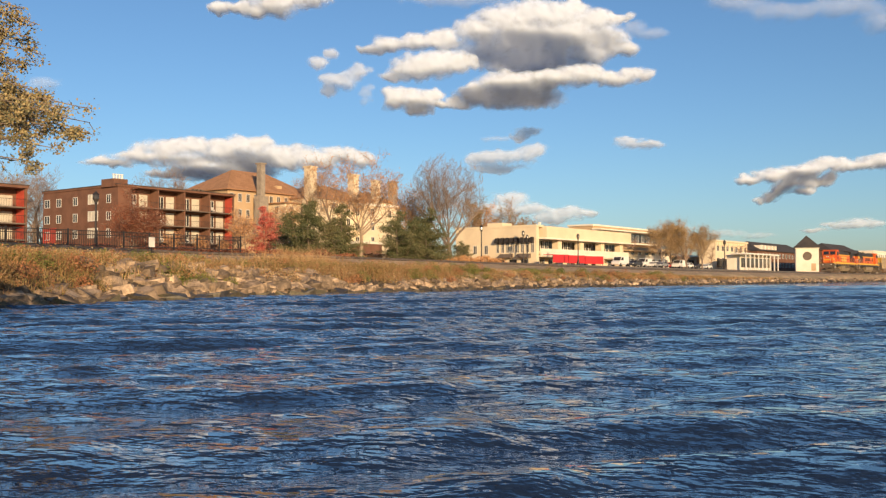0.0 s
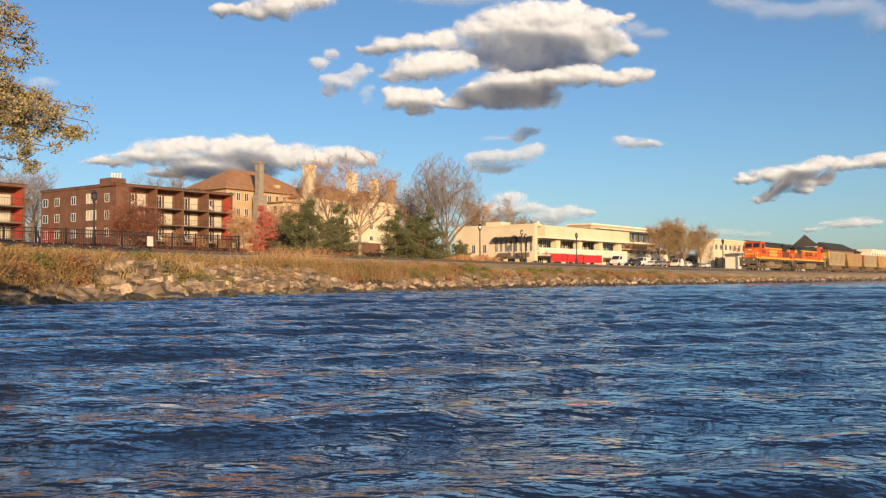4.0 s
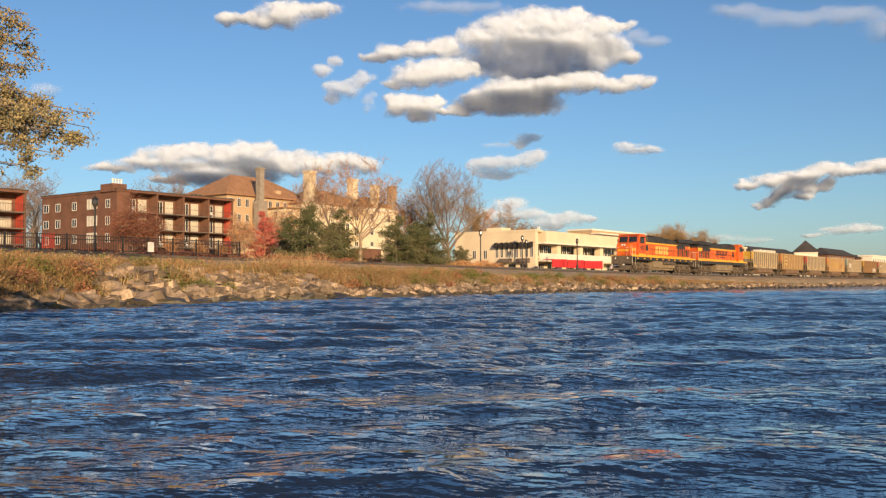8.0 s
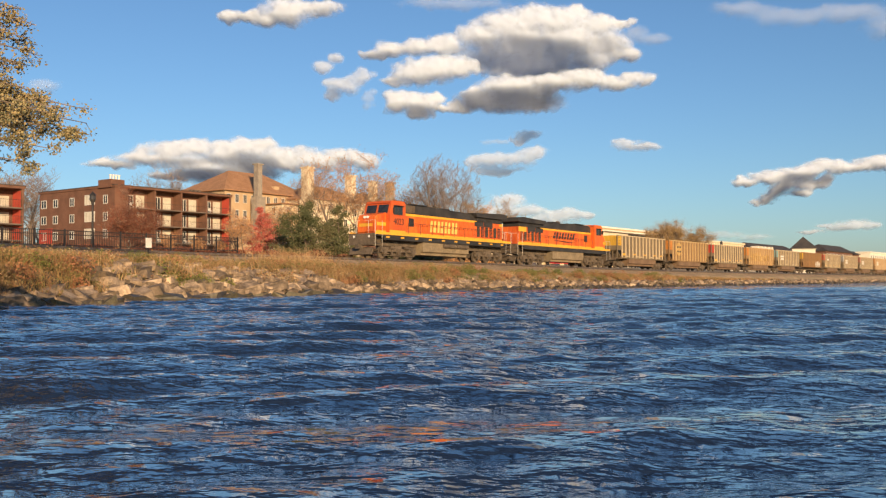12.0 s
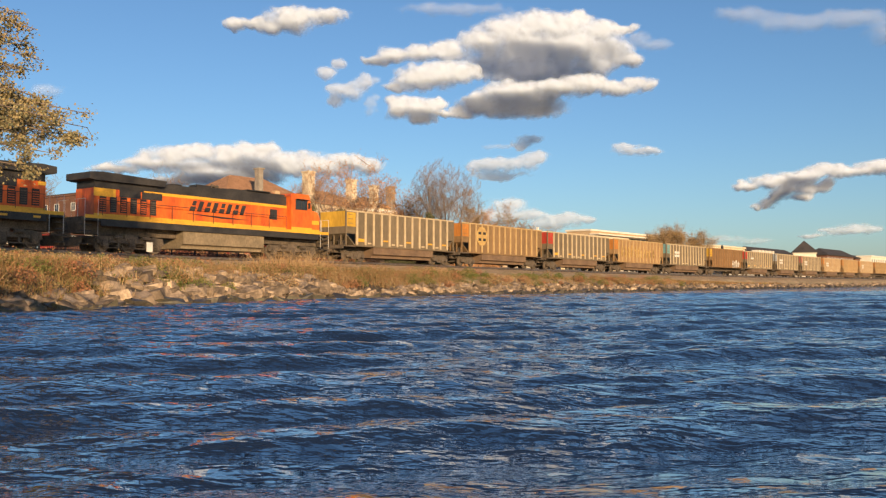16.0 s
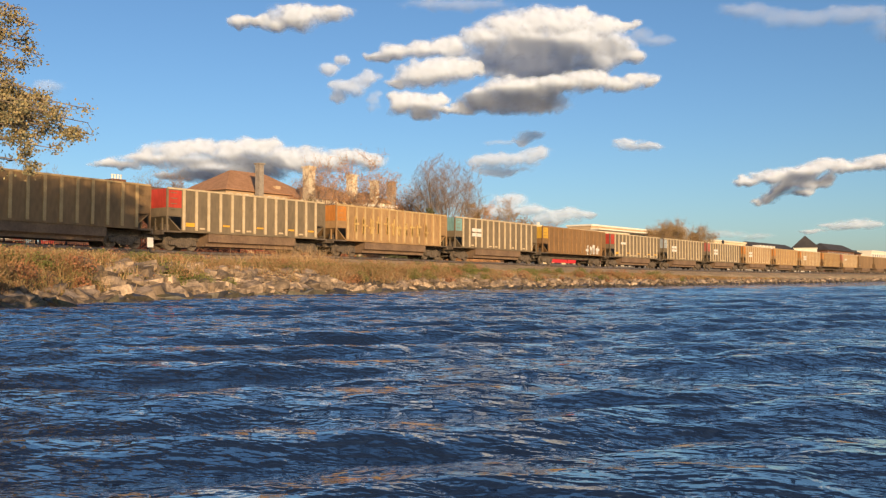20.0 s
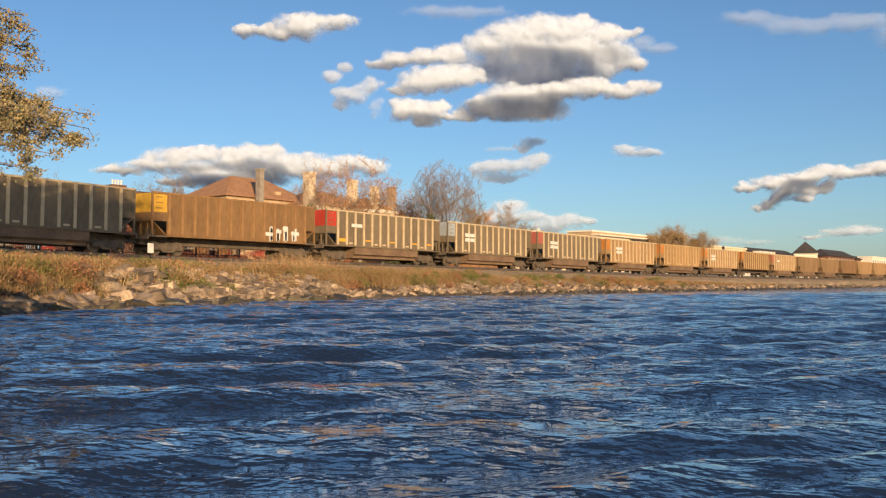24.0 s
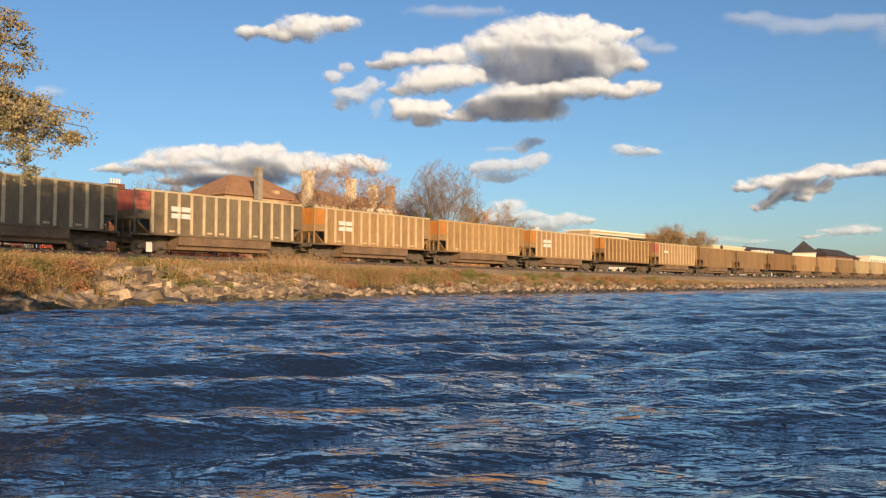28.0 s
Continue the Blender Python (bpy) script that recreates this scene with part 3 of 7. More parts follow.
# ---------------------------------------------------------------- locomotives (nose towards -x, length 22.3)
def loco_bits(ob, body_hi, lead):
    """The parts of a six-axle road diesel with a wide nose."""
    HW = 1.46
    part("deck", boxes((0.5, 21.8, -HW, HW, 1.78, 1.98)), BLACK, ob, "black deck with side sill")
    part("side_sill", boxes((1.6, 20.7, -HW - 0.012, -HW + 0.05, 1.50, 1.80), (1.6, 20.7, HW - 0.05, HW + 0.012, 1.50, 1.80)), BLACK, ob)
    for s in (-1, 1):
        part("sill_stripe", boxes((0.5, 21.8, s * (HW + 0.012) - 0.008, s * (HW + 0.012) + 0.008, 1.90, 2.10)), YELLOW, ob, "yellow stripe along the sill")
    part("underframe", boxes((1.0, 21.3, -0.6, 0.6, 1.05, 1.8)), DARKGREY, ob)
    for k in range(10):
        part("reflector", shared("loco_refl", lambda: boxes((0, 0.45, -HW - 0.03, -HW - 0.012, 1.66, 1.78)), YELLOW), YELLOW, ob, at=pose(1.9 + k * 2.0, 0, 0))
    # hood
    hood = bmesh.new()
    box(hood, 4.55, 20.9, -0.98, 0.98, 1.98, 3.72)
    h = part("hood", hood, ORANGE, ob, "bright orange engine hood")
    part("hood_stripe", boxes((4.55, 20.9, -0.995, -0.975, 1.98, 2.24), (4.55, 20.9, 0.975, 0.995, 1.98, 2.24)), YELLOW, ob)
    part("upper_stripe", boxes((4.6, 17.3, -1.0, -0.976, 3.62, 3.80), (4.6, 17.3, 0.976, 1.0, 3.62, 3.80)), YELLOW, ob)
    top = bmesh.new()
    prism(top, [(4.55, 3.72), (4.55, 4.60), (9.9, 4.60), (10.0, 4.40), (16.2, 4.40), (16.3, 3.72)], -0.9, 0.9)
    bmesh.ops.bevel(top, geom=[e for e in top.edges if abs(e.verts[0].co.y - e.verts[1].co.y) < 1e-5 and min(e.verts[0].co.z, e.verts[1].co.z) > 4.2], offset=0.16, segments=2, affect="EDGES")
    part("hood_roof", top, BLACK, ob, "sooty black hood roof")
    # radiator with its overhanging wings
    rad = bmesh.new()
    box(rad, 16.31, 20.85, -1.0, 1.0, 3.72, 4.14)
    prism(rad, [(15.9, 4.141), (15.7, 4.50), (20.5, 4.66), (21.4, 4.58), (21.4, 4.20), (21.0, 4.141)], -1.3, 1.3)
    part("radiator", rad, BLACK, ob, "black overhanging radiator housing")
    for k in range(3):
        part("radiator_grille", shared("radgrille", lambda: boxes(*[(0, 1.25, -1.03, -0.99, 3.74 + 0.07 * j, 3.78 + 0.07 * j) for j in range(5)]), BLACK), BLACK, ob, at=pose(16.6 + 1.42 * k, 0, 0))
    for k in range(2):
        part("radiator_panel", shared("radpanel", lambda: boxes((0, 1.55, -0.018, 0.018, 3.28, 3.70)), BLACK), BLACK, ob, at=pose(15.9 + 1.65 * k, -1.008 if lead else 1.008, 0.02))
    part("end_patch", boxes((19.4, 20.94, 0.99, 1.022, 3.25, 3.72)) if not lead else boxes((20.4, 20.92, -1.008, -0.99, 3.5, 3.70)), YELLOW, ob, "yellow patch at the hood end")
    part("hood_opening", boxes((5.6, 6.3, -1.015, -0.99, 2.75, 3.45)) if lead else boxes((5.6, 6.3, 0.99, 1.015, 2.75, 3.45)), BLACK, ob)
    part("intake_screen", boxes(*[(5.0 + 0.1 * j, 5.05 + 0.1 * j, -0.935, -0.9, 3.90, 4.5) for j in range(16)]), DARKGREY, ob)
    # doors of the hood
    for k in range(13):
        x = 6.9 + k * 0.72
        part("hood_door", shared("hood_door", lambda: boxes((0.02, 0.68, -1.006, -0.978, 2.36, 3.58)), ORANGE), ORANGE, ob, at=pose(x, 0, 0))
        part("door_latch", shared("door_latch", lambda: boxes((0.6, 0.64, -1.03, -1.0, 2.85, 3.0)), BLACK), BLACK, ob, at=pose(x, 0, 0))
    for s in (-1, 1):
        for k in range(6):
            vd = part("vent_door", shared("vent_door%d" % s, lambda: boxes((0, 0.46, s * 0.997 - 0.019, s * 0.997 + 0.019, 2.36, 3.28)), BLACK), BLACK, ob, "dark vented door", pose(16.35 + 0.74 * k, 0, 0.0))
            for j in range(6):
                part("louvre", shared("louvre%d" % s, lambda: boxes((0.04, 0.42, s * 1.024 - 0.007, s * 1.024 + 0.007, 2.44, 2.49)), ORANGE if k % 2 else DARKGREY), ORANGE, vd, at=pose(0, 0, 0.13 * j))
    part("exhaust_outlet", boxes((11.3, 12.6, -0.4, 0.4, 4.40, 4.66)), BLACK, ob)
    part("dynamic_brake_vent", boxes((6.2, 8.4, -0.94, 0.94, 4.60, 4.66)), BLACK, ob)
    part("roof_fan", lathe(bmesh.new(), [(0.5, 0), (0.55, 0.08), (0.45, 0.14)], 16, (14.2, 0, 4.40)), BLACK, ob)
    part("horn", bm_new(lambda bm: [tube(bm, (10.6, -0.25, 4.72), (10.2, -0.25, 4.74), 0.04, 0.11, 8), tube(bm, (10.6, 0.0, 4.72), (11.0, 0.0, 4.74), 0.04, 0.11, 8), box(bm, 10.55, 10.65, -0.35, 0.2, 4.40, 4.72)]), DARKGREY, ob)
    # cab and nose
    cab = bmesh.new()
    prism(cab, [(2.35, 1.98), (2.35, 3.55), (2.62, 4.50), (4.55, 4.50), (4.55, 1.98)], -1.46, 1.46)
    part("cab", cab, body_hi, ob, "orange-red crew cab")
    roof = bmesh.new()
    prism(roof, [(2.50, 4.50), (2.72, 4.70), (4.4, 4.70), (4.62, 4.50)], -1.40, 1.40)
    part("cab_roof", roof, body_hi, ob)
    nose = bmesh.new()
    prism(nose, [(0.95, 1.98), (0.95, 3.15), (1.15, 3.48), (2.35, 3.72), (2.35, 1.98)], -1.05, 1.05)
    bmesh.ops.bevel(nose, geom=[e for e in nose.edges if e.verts[0].co.x < 1.3 and e.verts[1].co.x < 1.3], offset=0.14, segments=3, affect="EDGES")
    part("nose", nose, ORANGE, ob, "rounded orange nose")
    for s in (-1, 1):
        part("nose_stripe", boxes((1.15, 2.35, s * 1.06 - 0.012, s * 1.06 + 0.012, 2.62, 2.90)), YELLOW, ob, "yellow stripe round the nose")
        part("nose_band", boxes((1.1, 2.35, s * 1.06 - 0.012, s * 1.06 + 0.012, 1.98, 2.25)), YELLOW, ob)
        part("cab_band", boxes((2.36, 4.54, s * 1.463 - 0.008, s * 1.463 + 0.008, 2.02, 2.30)), YELLOW, ob)
        for a, b in ((2.92, 3.45), (3.55, 4.08)):
            part("cab_window", boxes((a, b, s * 1.465 - 0.01, s * 1.465 + 0.01, 3.62, 4.22)), GLASS, ob, "dark cab side window")
            part("window_frame", boxes((a - 0.05, b + 0.05, s * 1.468 - 0.01, s * 1.468 + 0.01, 3.56, 3.62), (a - 0.05, b + 0.05, s * 1.468 - 0.01, s * 1.468 + 0.01, 4.22, 4.27), (a - 0.05, a, s * 1.468 - 0.01, s * 1.468 + 0.01, 3.62, 4.22), (b, b + 0.05, s * 1.468 - 0.01, s * 1.468 + 0.01, 3.62, 4.22)), BLACK, ob)
        part("sunshade", boxes((2.85, 4.12, s * 1.46 if s > 0 else -1.72, 1.72 if s > 0 else -1.46, 4.28, 4.31)), BLACK, ob)
        part("mirror", boxes((2.76, 2.82, s * 1.6 - 0.1, s * 1.6 + 0.1, 3.7, 4.1)), BLACK, ob)
        ws = boxes((-0.012, 0.012, -0.55, 0.55, -0.36, 0.36))
        part("windshield", ws, GLASS, ob, "dark raked windshield", pose(2.47, s * 0.66, 4.03, 0, 15.9, 0))
    part("nose_emblem", boxes((0.93, 0.95, -0.75, 0.75, 2.55, 2.80), (0.925, 0.94, -0.5, 0.5, 2.60, 2.75)), YELLOW, ob, "yellow nose emblem")
    for s in (-1, 1):
        part("headlight", lathe_x(0.11, 1.05, s * 0.16, 3.30), LENS, ob, "round headlight")
        part("ditch_light", lathe_x(0.10, 0.52, s * 0.85, 1.72), LENS, ob, "low white ditch light")
    # front and rear ends: plates, steps, rails
    for a, s in ((0.45, 1), (21.85, -1)):
        part("pilot_plate", boxes((a - 0.05, a + 0.05, -1.42, 1.42, 1.05, 1.98)), DARKGREY, ob)
        plow = bmesh.new()
        prism(plow, [(a, 0.85), (a - s * 0.25, 0.3), (a - s * 0.15, 0.26), (a + s * 0.1, 0.85)], -1.25, 1.25)
        part("snow_plow", plow, DARKGREY, ob)
        part("coupler", boxes((a - 0.6 if s > 0 else a, a if s > 0 else a + 0.6, -0.12, 0.12, 0.8, 1.02), (a - 0.65 if s > 0 else a + 0.35, a - 0.35 if s > 0 else a + 0.65, -0.2, 0.2, 0.74, 1.08)), DARKGREY, ob)
        for sy in (-1, 1):
            part("step_well", boxes(*[(a + s * 0.25 - 0.3, a + s * 0.25 + 0.45, sy * 1.32 - 0.14, sy * 1.32 + 0.14, 0.42 + 0.36 * j, 0.46 + 0.36 * j) for j in range(4)]), BLACK, ob)
            part("grab_rail", bm_new(lambda bm: [tube(bm, (a + s * 0.05, sy * 1.46, 0.9), (a + s * 0.05, sy * 1.46, 3.0), 0.014, 0.014, 6), tube(bm, (a + s * 0.95, sy * 1.46, 0.9), (a + s * 0.95, sy * 1.46, 3.0), 0.014, 0.014, 6), tube(bm, (a + s * 0.05, sy * 1.46, 3.0), (a + s * 0.05, sy * 0.3, 3.0), 0.014, 0.014, 6), tube(bm, (a + s * 0.05, sy * 0.7, 1.98), (a + s * 0.05, sy * 0.7, 3.0), 0.014, 0.014, 6)]), WHITE, ob, "white grab rail")
    for sy in (-1, 1):
        rail = bmesh.new()
        tube(rail, (5.0, sy * 1.42, 2.98), (20.6, sy * 1.42, 2.98), 0.02, 0.02, 6)
        part("handrail", rail, BLACK, ob)
        for k in range(10):
            part("stanchion", shared("stanchion", lambda: tube(bmesh.new(), (0, 0, 1.98), (0, 0, 2.98), 0.018, 0.018, 6), BLACK), BLACK, ob, at=pose(5.0 + k * 1.73, sy * 1.42, 0))
    # tank and gear below
    tank = bmesh.new()
    box(tank, 7.2, 14.4, -1.35, 1.35, 0.42, 1.5)
    bmesh.ops.bevel(tank, geom=[e for e in tank.edges if abs(e.verts[0].co.x - e.verts[1].co.x) > 1 and min(e.verts[0].co.z, e.verts[1].co.z) < 0.5], offset=0.28, segments=3, affect="EDGES")
    part("fuel_tank", tank, TANK, ob, "dusty grey fuel tank")
    for k in range(2):
        part("air_reservoir", tube(bmesh.new(), (10.2 + k * 2.0, -1.5, 1.28), (12.0 + k * 2.0, -1.5, 1.28), 0.17, 0.17, 12), DARKGREY if lead else TANK, ob)
    loco_truck(ob, 4.05)
    loco_truck(ob, 18.25)


def lathe_x(r, x, y, z):
    return tube(bmesh.new(), (x, y, z), (x - 0.14, y, z), r, r * 0.95, 14)


def locomotive(lead):
    ob = thing("locomotive", "orange, yellow and black diesel freight locomotive " + ("leading the train" if lead else "running cab end trailing"), "locomotive", group="locomotives of the train")
    loco_bits(ob, RUSTRED if lead else ORANGE, lead)
    # large marking along the hood, drawn as plain shapes
    y = -1.012 if lead else 1.012
    colour = mat("pale_yellow_marking", (0.86, 0.60, 0.16), (0.74, 0.50, 0.12), 2, 0.55, fine=0.12) if lead else BLACK
    x0 = 8.7 if lead else 8.9
    hgt, w, z0 = (0.98, 1.06, 2.42) if lead else (0.66, 1.2, 2.85)
    ya, yb = min(y, y * 0.985), max(y, y * 0.985)
    lean = 0.10 if lead else -0.28
    bm = bmesh.new()
    for k in range(4):
        a = x0 + k * (w + 0.06)
        # each block is a pair of slanted bars on a foot
        for u0, u1, v0, v1 in ((0.0, 0.30, 0.0, 1.0), (0.46, 0.84, 0.0, 0.45), (0.52, 0.78, 0.55, 1.0)):
            prism(bm, [(a + w * u0 + lean * v0, z0 + hgt * v0), (a + w * u1 + lean * v0, z0 + hgt * v0), (a + w * u1 + lean * v1, z0 + hgt * v1), (a + w * u0 + lean * v1, z0 + hgt * v1)], ya, yb)
    part("hood_marking", bm, colour, ob, "large marking in plain blocks")
    if not lead:
        part("swoosh", prism(bmesh.new(), [(x0 - 0.6, z0 - 0.30), (x0 + 2.0, z0 - 0.34), (x0 + 5.3, z0 - 0.16), (x0 + 2.0, z0 - 0.22)], 1.0, 1.014), BLACK, ob)
    if lead:
        cu = bpy.data.curves.new("road_number", "FONT")
        cu.body, cu.size, cu.extrude, cu.align_x = "4023", 0.72, 0.006, "CENTER"
        tx = new("road_number", cu)
        tx.parent = ob
        tx.matrix_basis = pose(3.6, -1.474, 2.78, 90, 0, 0)
        cu.materials.append(BLACK)
        tagged(tx, "black cab number")
    for o in ob.children:
        if not o.name.startswith("truck"):
            o.matrix_basis = Matrix.Diagonal((1, 1, 1.07, 1)) @ o.matrix_basis
    return ob


TRAIN = []                             # (thing, metres behind the front, turned round)
a = locomotive(True)
TRAIN.append((a, -0.7, False))
b = locomotive(False)
TRAIN.append((b, 22.0, True))
for i in range(27):
    p = CARS[i] if i < len(CARS) else PLAIN[(i * 5 + i // 3) % 6]
    c = coal_car(i, p[0], p[1], p[2], RIB if p[0] is not OCHRE else YELLOW, p[3], bool(p[4]), p[0] is BROWN)
    TRAIN.append((c, 44.6 + 16.2 * i, False))

# ---------------------------------------------------------------- where a thing lies that is seen at a bearing, at a depth along the view
def spot(px, depth):
    l = (px - 784) / 1643.7 * depth
    return 0.8053 * depth + 0.5929 * l, 0.5929 * depth - 0.8053 * l


# ---------------------------------------------------------------- track
BALLAST = mat("ballast_stone", (0.40, 0.29, 0.18), (0.27, 0.195, 0.12), 0.8, 0.95, bump=1.0, bscale=14, fine=0.5)
TIE = mat("weathered_tie", (0.085, 0.06, 0.045), (0.13, 0.095, 0.07), 2, 0.9, fine=0.3, bump=0.3)


def build_track():
    bm = bmesh.new()
    y0, z0 = RAIL_Y, RAIL_Z
    prof = [(-3.7, -0.72), (-2.6, -0.45), (-1.75, -0.24), (1.75, -0.24), (5.2, -0.80)]
    xs = [-700, -300, -100] + list(range(-60, 320, 2)) + [400, 700, 1500]
    rings = []
    for x in xs:
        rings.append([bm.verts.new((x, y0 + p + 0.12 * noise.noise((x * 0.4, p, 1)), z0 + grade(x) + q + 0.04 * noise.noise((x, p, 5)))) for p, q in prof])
    for r0, r1 in zip(rings, rings[1:]):
        for k in range(len(prof) - 1):
            bm.faces.new((r0[k], r1[k], r1[k + 1], r0[k + 1]))
    solid("ballast_bed", bm, BALLAST, "grey-brown crushed stone ballast under the rails", "ballast", kind="structure")
    track = thing("railway_track", "steel rails on dark wooden ties in ballast", "track", kind="structure")
    head = ((-0.07, -0.16), (0.07, -0.16), (0.07, -0.14), (0.009, -0.13), (0.009, -0.045), (0.035, -0.04), (0.035, 0.0), (-0.035, 0.0), (-0.035, -0.04), (-0.009, -0.045), (-0.009, -0.13), (-0.07, -0.14))
    for s in (-0.7525, 0.7525):
        r = bmesh.new()
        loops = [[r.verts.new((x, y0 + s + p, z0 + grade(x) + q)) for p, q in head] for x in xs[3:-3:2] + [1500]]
        for l0, l1 in zip(loops, loops[1:]):
            for k in range(len(head)):
                r.faces.new((l0[k], l1[k], l1[(k + 1) % len(head)], l0[(k + 1) % len(head)]))
        part("rail", r, STEEL, track)
    tm = shared("tie", lambda: boxes((-0.115, 0.115, -1.3, 1.3, -0.34, -0.16)), TIE)
    for k in range(290):
        x = 8 + k * 0.55
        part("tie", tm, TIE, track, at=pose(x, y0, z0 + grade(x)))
    far = bmesh.new()
    for k in range(260):
        x = 8 + (290 + k) * 0.55
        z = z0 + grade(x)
        box(far, x - 0.115, x + 0.115, y0 - 1.3, y0 + 1.3, z - 0.34, z - 0.16)
    tagged(part("far_ties", far, TIE, track), kind="stuff")


build_track()

# ---------------------------------------------------------------- shore stones
ROCK = mat("pale_riprap_stone", (0.37, 0.27, 0.18), (0.15, 0.11, 0.075), 1.6, 0.9, bump=0.8, bscale=7, fine=0.4, vary=0.55)
ROCKI = mat("far_riprap_stone", (0.37, 0.27, 0.18), (0.15, 0.11, 0.075), 1.6, 0.9, bump=0.8, bscale=7, fine=0.4, vary=0.55, island=True)
WETROCKI = mat("far_wet_stone", (0.10, 0.08, 0.05), (0.05, 0.042, 0.03), 1.5, 0.5, bump=0.5, bscale=8, fine=0.35, vary=0.3, island=True)
WETROCK = mat("wet_mossy_stone", (0.12, 0.10, 0.05), (0.065, 0.055, 0.035), 1.5, 0.5, bump=0.5, bscale=8, fine=0.35, vary=0.3)


def rock_points(rng):
    """A broken slab: a box with knocked corners."""
    bm = bmesh.new()
    for sx in (-1, 1):
        for sy in (-1, 1):
            for sz in (-1, 1):
                bm.verts.new((sx * rng.uniform(0.42, 0.72), sy * rng.uniform(0.32, 0.52), sz * rng.uniform(0.13, 0.27)))
    for k in range(5):
        bm.verts.new((rng.uniform(-0.78, 0.78), rng.uniform(-0.56, 0.56), rng.uniform(-0.2, 0.28)))
    r = bmesh.ops.convex_hull(bm, input=bm.verts)
    bmesh.ops.delete(bm, geom=[g for g in r["geom_interior"] if isinstance(g, bmesh.types.BMVert)], context="VERTS")
    return bm


def build_stones():
    rng = random.Random(3)
    bank = thing("riprap", "pale broken stone riprap along the waterline", "riprap", kind="structure")
    dry = [mesh_of("stone", rock_points(rng), ROCK) for k in range(10)]
    wet = [mesh_of("stone", rock_points(rng), WETROCK) for k in range(4)]
    spots = []
    x = 8.0
    while x < 330:
        slabs = 20.5 < x < 40
        step = 0.44 if x < 60 else 0.5 + (x - 60) * 0.012
        for row in range(15 if slabs else 5):
            t = -0.3 + row * (0.27 if x < 48 else 0.42) + rng.uniform(-0.2, 0.2)
            if rng.random() < (0.03 if row < 2 else 0.04 + 0.032 * row) * (1.0 if slabs else 1.2):
                continue
            xx = x + rng.uniform(-0.4, 0.4)
            y = shore(xx) + t
            size = (rng.uniform(0.25, 0.6) if not slabs else 0.22 + 0.62 * rng.random() ** 1.8) * (1.0 if row < 8 else 0.85)
            if x > 40:
                size *= 0.95
            spots.append((xx, y, max(ground_z(xx, y), 0.0) + 0.05 * size + (0.0 if row else -0.04), size, row, slabs))
        x += step
    joined = {False: ([], []), True: ([], [])}
    near = 0
    for xx, y, z, s, row, slab in spots:
        me = rng.choice(wet if row < 2 else dry)
        tilt = 17 if slab else 24
        m = pose(xx, y, z, rng.uniform(0, 14) + rng.uniform(-tilt, tilt), rng.uniform(-tilt, tilt), rng.uniform(-30, 30) + (180 if rng.random() < 0.5 else 0)) @ Matrix.Diagonal((s * rng.uniform(1.0, 1.5), s * 1.1, s * (rng.uniform(0.9, 1.7) if slab else rng.uniform(1.0, 1.6)), 1))
        if near < 300 and xx < 46 and rng.random() < 0.35:
            near += 1
            part("stone", me, None, bank, at=m)
        else:
            far_v, far_f = joined[row < 2]
            k = len(far_v)
            far_v.extend((m @ v.co)[:] for v in me.vertices)
            far_f.extend([k + i for i in p.vertices] for p in me.polygons)
    for low, (far_v, far_f) in joined.items():
        rest = bpy.data.meshes.new("far_stones")
        rest.from_pydata(far_v, [], far_f)
        rest.materials.append(WETROCKI if low else ROCKI)
        tagged(part("wet_stones" if low else "far_stones", rest, None, bank, "dark wet stones at the waterline" if low else ""), kind="stuff")


build_stones()


# ---------------------------------------------------------------- grass
def grass_material(name, stops, vary=0.35):
    m = bpy.data.materials.new(name)
    m.use_nodes = True
    n, l = m.node_tree.nodes, m.node_tree.links
    b = n["Principled BSDF"]
    g = n.new("ShaderNodeNewGeometry")
    nz = n.new("ShaderNodeTexNoise")
    nz.inputs["Scale"].default_value, nz.inputs["Detail"].default_value = 0.22, 3
    l.new(g.outputs["Position"], nz.inputs["Vector"])
    ad = n.new("ShaderNodeMath")
    ad.operation = "MULTIPLY_ADD"
    l.new(g.outputs["Random Per Island"], ad.inputs[0])
    ad.inputs[1].default_value = vary
    l.new(nz.outputs["Fac"], ad.inputs[2])
    r = n.new("ShaderNodeValToRGB")
    e = r.color_ramp.elements
    while len(e) > 1:
        e.remove(e[-1])
    e[0].position, e[0].color = stops[0][0], (*stops[0][1], 1)
    for p, c in stops[1:]:
        q = e.new(p)
        q.color = (*c, 1)
    l.new(ad.outputs[0], r.inputs["Fac"])
    l.new(r.outputs["Color"], b.inputs["Base Color"])
    b.inputs["Roughness"].default_value = 0.8
    b.inputs["Specular IOR Level"].default_value = 0.2
    return m


DRY = grass_material("dry_grass", [(0.40, (0.10, 0.105, 0.035)), (0.50, (0.20, 0.16, 0.06)), (0.58, (0.36, 0.235, 0.11)), (0.66, (0.34, 0.16, 0.08)), (0.76, (0.23, 0.18, 0.08)), (0.86, (0.42, 0.28, 0.14)), (1.0, (0.58, 0.43, 0.24))])
REED = grass_material("tawny_reed", [(0.3, (0.30, 0.17, 0.075)), (0.6, (0.42, 0.26, 0.12)), (0.9, (0.56, 0.39, 0.21))])
RUSTW = grass_material("rusty_weed", [(0.3, (0.22, 0.09, 0.045)), (0.6, (0.34, 0.15, 0.075)), (0.9, (0.42, 0.24, 0.13))])
GREEN = grass_material("green_weed", [(0.3, (0.07, 0.09, 0.02)), (0.6, (0.13, 0.15, 0.04)), (0.9, (0.24, 0.20, 0.07))])


